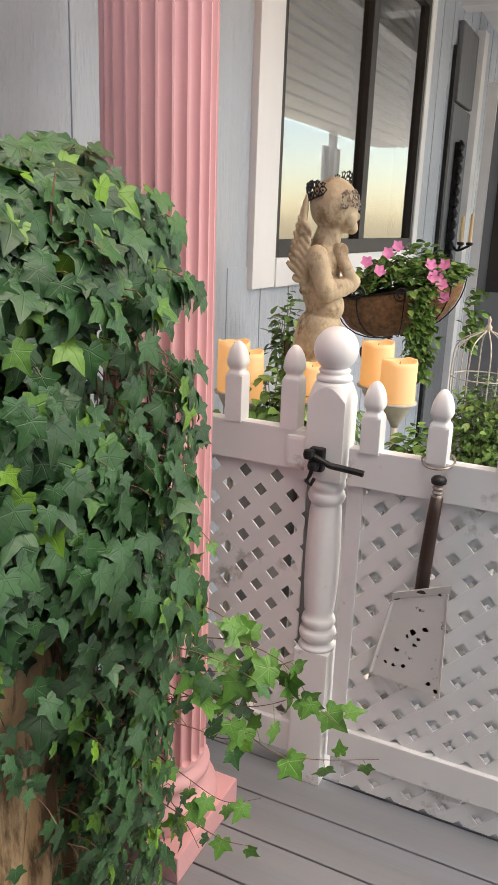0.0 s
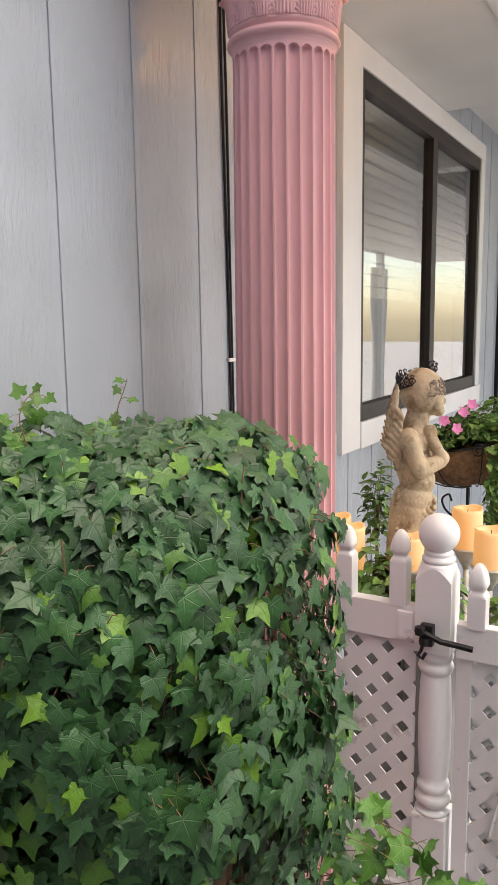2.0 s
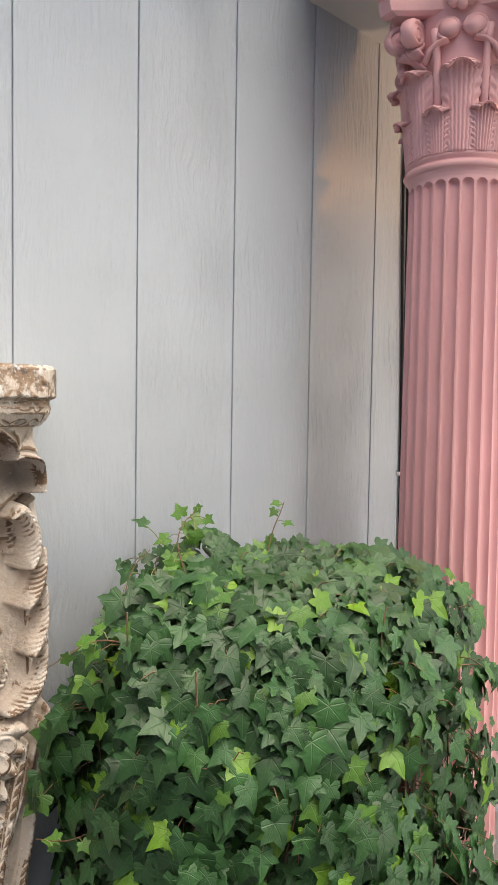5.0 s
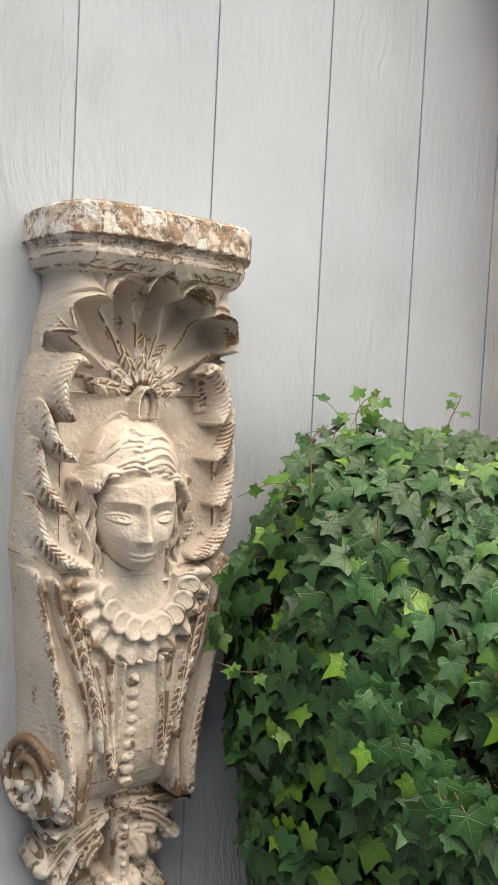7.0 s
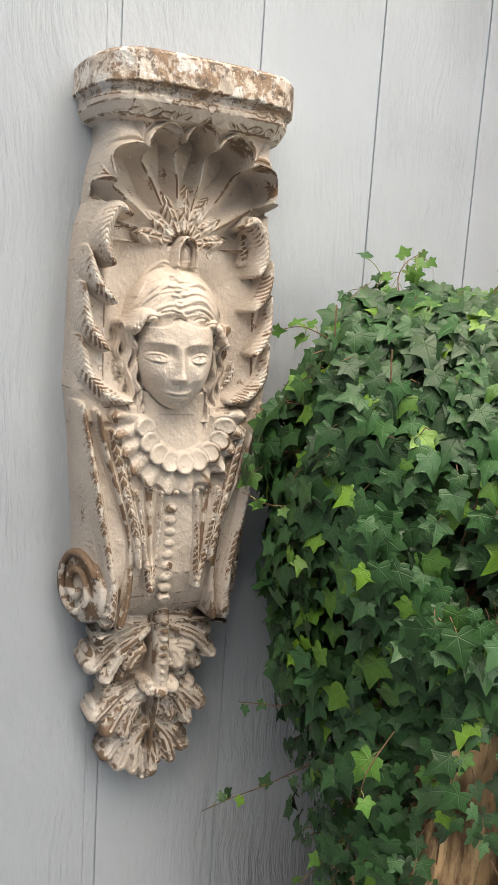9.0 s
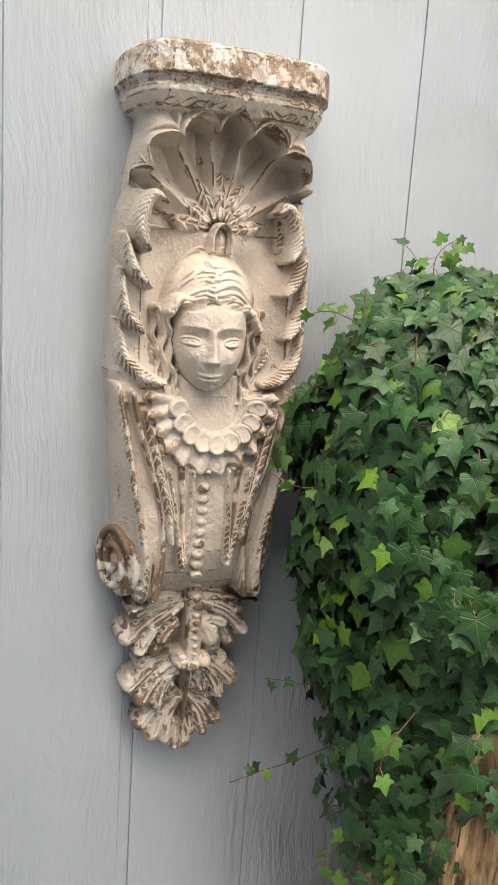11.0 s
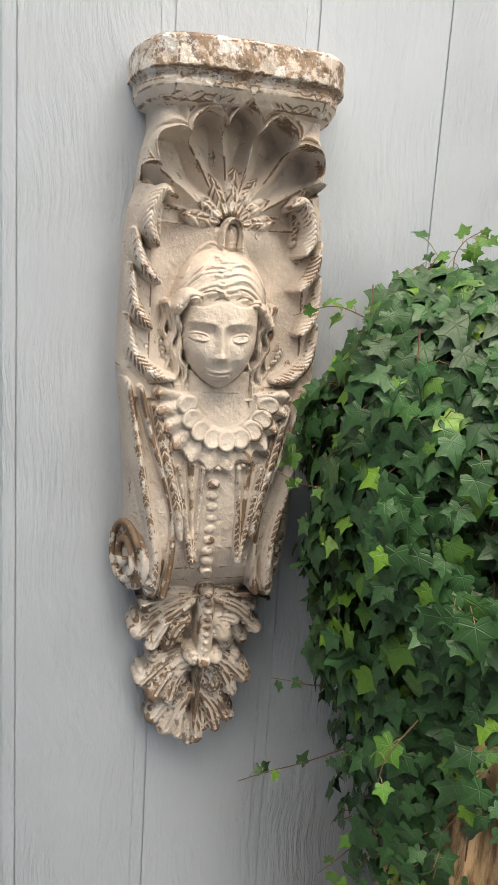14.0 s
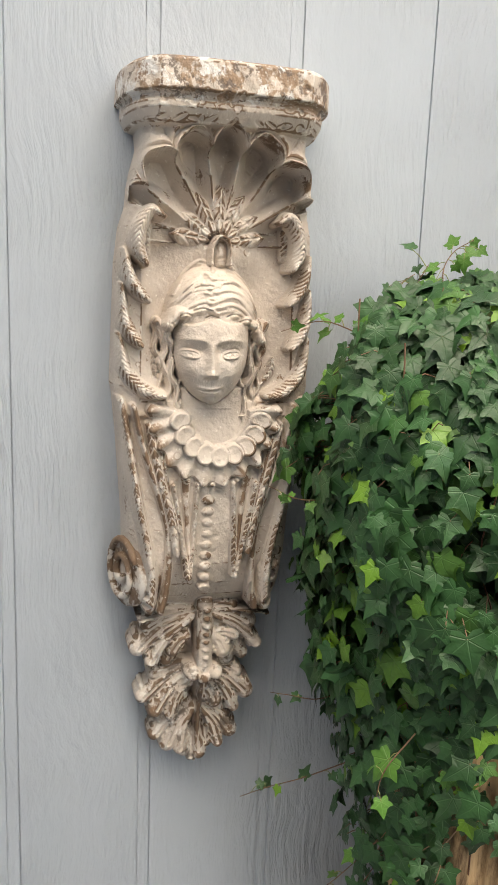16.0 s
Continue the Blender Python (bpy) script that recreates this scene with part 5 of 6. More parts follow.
def ivy():
    rng = random.Random(11)
    plant = thing("ivy_plant", (IVY_C[0], IVY_C[1], 0), "full trailing ivy with dark green lobed leaves over a pedestal", "plant")
    base = Vector((IVY_C[0], IVY_C[1], 0))
    singles = []
    variants = []
    for i in range(6):
        bm = bmesh.new()
        uv = bm.loops.layers.uv.new("UVMap")
        leaf_into(bm, uv, Matrix(), bend=0.04 + 0.07 * i, cup=0.05 + 0.06 * ((i * 2) % 5), slim=(1.0, 0.9, 1.08, 0.95, 1.0, 0.86)[i])
        variants.append(mesh_of("ivy_leaf", bm, IVY_ONE))
    bm = bmesh.new()
    uv = bm.loops.layers.uv.new("UVMap")
    stems = bmesh.new()
    for k in range(14500):
        a = rng.uniform(-math.pi, math.pi)
        z = rng.choice((rng.uniform(0.25, 1.62), rng.uniform(0.7, 1.62)))
        if abs(a) > 2.5 and z < 1.18:
            continue
        if 0.1 < a < 1.9 and rng.random() < 0.25:
            z = rng.uniform(FLOOR + 0.02, 0.6)
        if z < 0.66:
            bare = -0.75 < a < 0.12
            keep = (0.10 if z < 0.5 else 0.45) if bare else 1.0
            if rng.random() > keep * (1.0 if a > 0.1 else 0.35 + 0.65 * min(1, max(0.0, z - 0.1) / 0.4)):
                continue
        crown = z > 1.18
        if crown:
            f = rng.random() ** 0.5
            r = ivy_radius(a, 1.2) * f
            zz = ivy_top(a, f)
            out = Vector((math.cos(a) * f ** 2, math.sin(a) * f ** 2, 0.75 * (1 - f ** 3) + 0.22)).normalized()
            p = Vector((r * math.cos(a), r * math.sin(a), zz))
        else:
            r = ivy_radius(a, z)
            out = Vector((math.cos(a), math.sin(a), 0.12)).normalized()
            p = Vector((r * math.cos(a), r * math.sin(a), z))
        lump = noise.noise(p * 8.0) * 0.068 + noise.noise(p * 3.0 + Vector((5, 1, 2))) * 0.05
        depth = rng.random() ** 1.4 * 0.165
        p = p + out * (lump - depth + 0.012)
        if p.x + base.x < XW + 0.03:
            p.x = XW + 0.03 - base.x
        if rng.random() < 0.85 and noise.noise(p * 6.0 + Vector((9, 9, 9))) < -0.25:
            continue
        nrm = (out + Vector((rng.gauss(0, 0.34), rng.gauss(0, 0.34), rng.gauss(0.10, 0.3)))).normalized()
        if crown:
            # leaves on the crown tilt forward on their stalks
            nrm = (nrm + Vector((0.85, -0.55, 0.0)) * rng.random() + Vector((rng.gauss(0, 0.25), rng.gauss(0, 0.25), 0))).normalized()
        # all turn towards the open side
        nrm = (nrm + Vector((0.75, -0.45, 0.1)) * max(0.0, math.sin(a)) + Vector((0.25, -0.05, 0.1))).normalized()
        tip = Vector((rng.gauss(0, 0.45), rng.gauss(0, 0.45), -1.0)) + out * 0.35
        size = rng.choice((0.023, 0.028, 0.032, 0.036, 0.039, 0.043, 0.048)) * (0.82 if z < 0.6 or a > 0.9 else 1.0)
        m = leaf_pose(p, nrm, tip, size)
        near = math.cos(a + 0.35) > 0.35 and depth < 0.012 and z > 0.75
        if near and len(singles) < 300:
            o = new("ivy_leaf", variants[rng.randrange(6)])
            o.parent = plant
            o.matrix_basis = m
            singles.append(o)
        else:
            leaf_into(bm, uv, m, bend=rng.uniform(0.0, 0.4), cup=rng.uniform(-0.05, 0.3), slim=rng.uniform(0.85, 1.1))
        if k % 4 == 0:
            q = p - out * 0.05 + Vector((rng.gauss(0, 0.015), rng.gauss(0, 0.015), 0.035))
            tube([p, (p + q) / 2 + Vector((0, 0, 0.008)), q], 0.0011, 4, stems)
    # a taller tuft against the wall
    for k in range(170):
        d = Vector((rng.gauss(0, 1), rng.gauss(0, 1), rng.gauss(0, 1))).normalized()
        p = Vector((-0.225 + 0.10 * d.x, -0.06 + 0.085 * d.y, 1.44 + 0.12 * d.z)) + Vector((0, 0.10, 0)) * max(0.0, d.z)
        if p.x + base.x < XW + 0.025:
            p.x = XW + 0.025 - base.x
        leaf_into(bm, uv, leaf_pose(p, d + Vector((0.8, -0.4, 0.2)), Vector((rng.gauss(0, 0.5), rng.gauss(0, 0.5), -0.7)) + d * 0.6, rng.uniform(0.022, 0.036)), bend=rng.uniform(0.0, 0.3), cup=rng.uniform(0, 0.3))
    part("foliage", bm, IVY, plant, "thick joined mass of ivy leaves", kind="stuff")
    for k in range(12):
        a = rng.uniform(-2.2, 2.2)
        pts = []
        z = rng.uniform(1.2, 1.5)
        while z > rng.uniform(0.3, 0.7):
            r = ivy_radius(a, min(z, 1.2)) - 0.075
            pts.append((r * math.cos(a), r * math.sin(a), z))
            z -= 0.07
            a += rng.gauss(0, 0.035)
        if len(pts) > 2:
            tube(curve_points(pts, 3), 0.0016, 5, stems)
    part("stem", stems, STEM, plant, "thin brown woody stems")

    ped = thing("pedestal", (IVY_C[0] + 0.02, IVY_C[1] + 0.0, FLOOR), "carved brown wooden pedestal under the ivy pot", "pedestal")
    N = 144
    b2 = bmesh.new()
    rings = []
    profile = ((0.0, 0.235), (0.03, 0.24), (0.06, 0.23), (0.08, 0.20), (0.12, 0.188), (0.2, 0.18), (0.35, 0.175), (0.5, 0.178), (0.70, 0.185), (0.76, 0.20), (0.78, 0.215), (0.84, 0.218), (0.859, 0.20))
    for j in range(61):
        z = 0.859 * j / 60
        lift = z * 1.175
        r = next(r0 + (r1 - r0) * (z - z0) / (z1 - z0) for (z0, r0), (z1, r1) in zip(profile, profile[1:]) if z <= z1 + 1e-9)
        r *= 0.92
        ring = []
        for i in range(N):
            a = 2 * math.pi * i / N
            sq = 1 / max(abs(math.cos(a)), abs(math.sin(a))) ** 0.75
            fl = 0.014 * noise.noise(Vector((math.cos(a) * 9, math.sin(a) * 9, z * 3.0))) - 0.022 * max(0.0, noise.noise(Vector((math.cos(a) * 16, math.sin(a) * 16, z * 2.2 + 4))) - 0.12)
            fl += 0.012 * math.sin(a * 10 + 2 * math.sin(z * 7)) if 0.1 < z < 0.7 else 0.0
            ring.append(b2.verts.new(((r + fl) * sq * math.cos(a), (r + fl) * sq * math.sin(a), lift)))
        rings.append(ring)
    for s, t in zip(rings, rings[1:]):
        for i in range(N):
            b2.faces.new((s[i], s[(i + 1) % N], t[(i + 1) % N], t[i]))
    b2.faces.new(rings[0][::-1])
    b2.faces.new(rings[-1])
    part("shaft", b2, CARVED, ped, smooth=True)
    part("foot", boxed(-0.17, 0.17, -0.17, 0.17, 0.0, 0.05, 0.008), CARVED, ped)
    part("cap", boxed(-0.14, 0.14, -0.14, 0.14, 0.99, 1.025, 0.01), CARVED, ped)
    pot = thing("plant_pot", (IVY_C[0] + 0.02, IVY_C[1] + 0.0, FLOOR + 1.03), "dark clay pot hidden by the ivy", "pot")
    part("body", lathe([(0.11, 0.0), (0.13, 0.02), (0.16, 0.22), (0.175, 0.34), (0.185, 0.35), (0.185, 0.39), (0.17, 0.39), (0.165, 0.35)], 32), CARVED, pot, smooth=True)
    part("soil", lathe([(0.165, 0.35), (0.15, 0.38), (0.05, 0.41)], 24), SOIL, pot)


ivy()

# ---- ornaments behind the fence ----
VIEW_RIGHT, VIEW_BACK = Vector((0.932, 0.362, 0)), Vector((-0.362, 0.932, 0))


def cherub():
    """Garden statue: rounded masses run together into one body, winged, arms folded on the breast."""
    bm = bmesh.new()

    def blob(a, b, z, ra, rb, rz, tilt=0.0):
        r = bmesh.ops.create_icosphere(bm, subdivisions=3, radius=1.0)
        m = Matrix.Translation((a, b, z)) @ Matrix.Rotation(tilt, 4, "Y") @ Matrix.Diagonal((ra, rb, rz, 1))
        bmesh.ops.transform(bm, matrix=m, verts=r["verts"])
    def limb(p, q, r0, r1, n=7):
        for k in range(n):
            f = k / (n - 1)
            r = r0 + (r1 - r0) * f
            blob(*[u + (v - u) * f for u, v in zip(p, q)], r, r * 0.92, r)
    # head with a smooth cap of hair, cheeks, nose and chin
    blob(0.000, 0, 0.604, 0.088, 0.080, 0.080)
    blob(0.044, 0, 0.574, 0.046, 0.054, 0.052)
    blob(0.090, 0, 0.572, 0.009, 0.010, 0.012)
    blob(0.070, 0, 0.538, 0.024, 0.030, 0.019)
    blob(0.084, 0, 0.550, 0.007, 0.015, 0.005)
    blob(0.080, 0, 0.602, 0.012, 0.038, 0.014)
    for s in (-1, 1):
        blob(0.060, s * 0.034, 0.560, 0.026, 0.022, 0.024)
    limb((-0.010, 0, 0.530), (-0.024, 0, 0.470), 0.046, 0.056)
    # chest, rounded belly, hips set back
    blob(-0.028, 0, 0.430, 0.074, 0.078, 0.075)
    blob(-0.022, 0, 0.350, 0.078, 0.076, 0.080)
    blob(-0.010, 0, 0.300, 0.074, 0.072, 0.060)
    blob(-0.026, 0, 0.235, 0.086, 0.080, 0.065)
    limb((-0.036, 0, 0.20), (-0.060, 0, 0.02), 0.086, 0.078, 9)
    for s in (-1, 1):
        limb((-0.052, s * 0.066, 0.448), (-0.008, s * 0.090, 0.352), 0.040, 0.034)
        limb((-0.008, s * 0.090, 0.350), (0.082, s * 0.040, 0.372), 0.035, 0.024)
        blob(0.094, s * 0.024, 0.380, 0.022, 0.026, 0.022)
        # wing: a fan of flight feathers behind rows of short ones
        limb((-0.095, s * 0.050, 0.350), (-0.104, s * 0.052, 0.520), 0.014, 0.022, 9)
        for k in range(10):
            f = k / 9
            q = 0.0 + 0.95 * f
            c = Vector((-0.100 - 0.026 * f, 0.572 - 0.165 * f))
            L = 0.044 - 0.012 * f
            blob(c.x - 0.45 * L * math.sin(q), s * (0.056 + 0.002 * (k % 2)), c.y + 0.45 * L * math.cos(q), 0.0085, 0.0075, L, -q)
        for row in range(3):
            for k in range(8 - row):
                f = k / 7
                blob(-0.104 - 0.020 * f ** 0.7 + 0.012 * row, s * (0.060 + 0.004 * row), 0.548 - 0.165 * f - 0.012 * row, 0.0085, 0.010, 0.017, -0.3 - 0.8 * f)
    # small fist under the chin
    blob(0.034, -0.040, 0.468, 0.030, 0.026, 0.028)
    limb((0.086, -0.040, 0.378), (0.040, -0.050, 0.452), 0.024, 0.022)
    # cloth round the hips: slanting folds and a ruffled edge
    for k in range(9):
        z = 0.215 - 0.022 * k
        for s in (-1, 1):
            limb((0.052 - 0.006 * k, s * 0.058, z), (-0.096, s * 0.066, z - 0.075), 0.009, 0.006, 9)
    for k in range(9):
        blob(0.060 - 0.005 * k, 0.0, 0.232 - 0.022 * k, 0.014 + 0.005 * (k % 2), 0.050, 0.012, 0.5)
    box(bm, -0.145, 0.035, -0.085, 0.085, -0.05, -0.01)
    ob = part("cherub_statue", bm, CHERUB, smooth=True)
    r = ob.modifiers.new("remesh", "REMESH")
    r.mode, r.voxel_size, r.use_smooth_shade = "VOXEL", 0.0036, True
    s = ob.modifiers.new("smooth", "SMOOTH")
    s.factor, s.iterations = 0.5, 1
    base = Vector((-0.905, 2.50, 0.835))
    rot = Matrix((VIEW_RIGHT, VIEW_BACK, (0, 0, 1))).transposed().to_4x4()
    ob.matrix_world = Matrix.Translation(base) @ rot @ Matrix.Diagonal((0.90, 0.92, 1.09, 1))
    tagged(ob, "tan cast-stone winged cherub statue with folded arms", "statue")
    tiara = thing("tiara", (0, 0, 0), "black filigree metal tiara on the statue's head", "tiara")
    tiara.matrix_world = ob.matrix_world
    bm = bmesh.new()
    for k in range(15):
        a = 0.45 + k * 0.28
        c = Vector((-0.016 + 0.078 * math.cos(a), 0.078 * math.sin(a), 0.640 + 0.35 * 0.078 * math.cos(a)))
        h = 0.026 + 0.020 * abs(math.sin(math.pi * (k + 0.5) / 5)) + 0.008 * math.sin(math.pi * k / 14)
        lean = Vector((0.25 * math.cos(a), 0.25 * math.sin(a), 1)).normalized()
        for s in (-1, 1):
            side = Vector((-math.sin(a), math.cos(a), 0)) * s
            tube([c, c + lean * h * 0.4 + side * 0.014, c + lean * h * 0.75 + side * 0.003, c + lean * h + side * 0.009], 0.0026, 5, bm)
        for f in (0.35, 0.65, 1.0):
            q = bmesh.ops.create_icosphere(bm, subdivisions=1, radius=0.0042)
            bmesh.ops.translate(bm, vec=c + lean * h * f, verts=q["verts"])
    part("filigree", bm, IRON, tiara)
    part("band", tube([(-0.016 + 0.080 * math.cos(0.4 + 0.2 * k), 0.080 * math.sin(0.4 + 0.2 * k), 0.640 + 0.028 * math.cos(0.4 + 0.2 * k)) for k in range(21)], 0.003, 5), IRON, tiara)
    lace = bmesh.new()
    rng = random.Random(31)
    for k in range(120):
        a, e = rng.uniform(-1.35, 0.3), rng.uniform(-0.15, 0.6)
        q = bmesh.ops.create_icosphere(lace, subdivisions=1, radius=rng.uniform(0.0022, 0.0042))
        bmesh.ops.translate(lace, vec=(0.002 + 0.092 * math.cos(a) * math.cos(e), 0.084 * math.sin(a) * math.cos(e), 0.602 + 0.083 * math.sin(e)), verts=q["verts"])
    part("bead_lace", lace, CLOCHE_SILVER, tiara, "tarnished silver bead lace")
    ped = thing("statue_pedestal", (-0.905, 2.50, FLOOR), "cream turned pedestal under the statue", "pedestal")
    part("shaft", lathe([(0.13, 0), (0.13, 0.05), (0.09, 0.09), (0.075, 0.2), (0.07, 0.6), (0.085, 0.98), (0.13, 1.04), (0.13, 1.078)], 28), WIRE, ped, smooth=True)


def candle(px, py, ztop, r, h, label):
    c = thing("pillar_candle", (px, py, ztop - h), label, "candle", "candles behind the fence")
    rng = random.Random(int(px * 1000))
    bm = bmesh.new()
    n = 28
    rings = []
    for z, rr in ((0, r * 0.98), (0.004, r), (h * 0.5, r), (h * 0.9, r), (h, r * 0.97), (h - 0.003, r * 0.86), (h - 0.02, r * 0.8), (h - 0.022, 0.004)):
        rings.append([bm.verts.new(((rr + rng.uniform(-0.0008, 0.0008)) * math.cos(2 * math.pi * i / n), rr * math.sin(2 * math.pi * i / n),
                                    z + (0.004 * math.sin(i * 0.449) + 0.002 * math.sin(i * 1.346) if z > h * 0.85 and rr > r * 0.82 else 0))) for i in range(n)])
    for a, b in zip(rings, rings[1:]):
        for i in range(n):
            bm.faces.new((a[i], a[(i + 1) % n], b[(i + 1) % n], b[i]))
    bm.faces.new(rings[0][::-1])
    part("wax", bm, FLAME, c, "glowing ivory wax", smooth=True)
    part("wick", tube([(0, 0, h - 0.022), (0.001, 0, h - 0.005)], 0.0015, 5), IRON, c)
    s = thing("candle_stand", (px, py, FLOOR), "cream metal candle stand with a flared cup", "candle stand", "candle stands behind the fence")
    H = ztop - h - FLOOR
    part("cup", lathe([(0.012, H - 0.09), (0.018, H - 0.075), (0.034, H - 0.05), (0.05, H - 0.014), (r * 1.12, H - 0.008), (r * 1.14, H)], 28), WIRE, s, smooth=True)
    part("stem", lathe([(0.016, 0.02), (0.011, 0.1), (0.016, 0.3), (0.01, 0.5), (0.012, H - 0.088)], 16), WIRE, s, smooth=True)
    part("foot", lathe([(0.09, 0), (0.09, 0.008), (0.03, 0.02), (0.018, 0.03)], 24), WIRE, s, smooth=True)


def small_leaf(bm, uv, m):
    pts = [(0, 0), (0.28, 0.2), (0.36, 0.5), (0.2, 0.85), (0, 1.1), (-0.2, 0.85), (-0.36, 0.5), (-0.28, 0.2)]
    vs = [bm.verts.new(m @ Vector((x, y, 0.25 * abs(x) - 0.2 * y * y))) for x, y in pts]
    mid = bm.verts.new(m @ Vector((0, 0.5, -0.05)))
    for i in range(8):
        f = bm.faces.new((mid, vs[i], vs[(i + 1) % 8]))
        f.smooth = True
        for l in f.loops:
            l[uv].uv = (0, 0.5) if l.vert is mid else pts[vs.index(l.vert)]


def shrub(name, centre, radii, count, size, seed, mat, label, hang=0.0, pot=True):
    rng = random.Random(seed)
    t = thing(name, (centre[0], centre[1], FLOOR), label, "plant")
    bm = bmesh.new()
    uv = bm.loops.layers.uv.new("UVMap")
    st = bmesh.new()
    for k in range(count):
        d = Vector((rng.gauss(0, 1), rng.gauss(0, 1), rng.gauss(0, 1))).normalized()
        f = rng.random() ** 0.4 * (0.85 + 0.35 * noise.noise(d * 2.5 + Vector((seed, 0, 0))))
        p = Vector((d.x * radii[0] * f, d.y * radii[1] * f, centre[2] - FLOOR + d.z * radii[2] * f - hang * (d.x ** 2 + d.y ** 2) * rng.random()))
        tip = d + Vector((rng.gauss(0, 0.5), rng.gauss(0, 0.5), rng.gauss(0, 0.5) - hang))
        nrm = Vector((rng.gauss(0, 0.5), rng.gauss(0, 0.5), 1)) + d * 0.5
        small_leaf(bm, uv, leaf_pose(p, nrm, tip, size * rng.uniform(0.6, 1.25)))
        if k % 9 == 0:
            tube([p, (p.x * 0.5, p.y * 0.5, p.z - 0.4 * abs(p.z - centre[2] + FLOOR) - 0.03), (p.x * 0.2, p.y * 0.2, centre[2] - FLOOR - radii[2] * 0.8)], 0.0016, 4, st)
    part("foliage", bm, mat, t, kind="stuff")
    part("stem", st, GREENSTEM, t)
    if not pot:
        part("stake", tube([(0, 0, 0), (0, 0, centre[2] - FLOOR)], 0.006, 6), STEM, t)
    else:
        hp = centre[2] - FLOOR - radii[2] * 0.55
        part("pot", lathe([(0.08, 0), (0.085, 0.01), (0.10, hp * 0.7), (0.11, hp - 0.03), (0.118, hp - 0.03), (0.118, hp), (0.10, hp), (0.09, hp - 0.04)], 24), WEATHERED, t, "grey weathered pot", smooth=True)
    return t


def flower(bm, place, facing, r):
    z = Vector(facing).normalized()
    m = leaf_pose(place, z, (0.3, 0.2, 1), r)
    c = bm.verts.new(m @ Vector((0, 0, -0.35)))
    ring = [bm.verts.new(m @ Vector((math.cos(a) * f, math.sin(a) * f, 0.12 * math.sin(a * 5 + 1)))) for a, f in [(2 * math.pi * i / 20, 0.86 + 0.16 * math.cos(5 * 2 * math.pi * i / 20)) for i in range(20)]]
    for i in range(20):
        bm.faces.new((c, ring[i], ring[(i + 1) % 20])).smooth = True


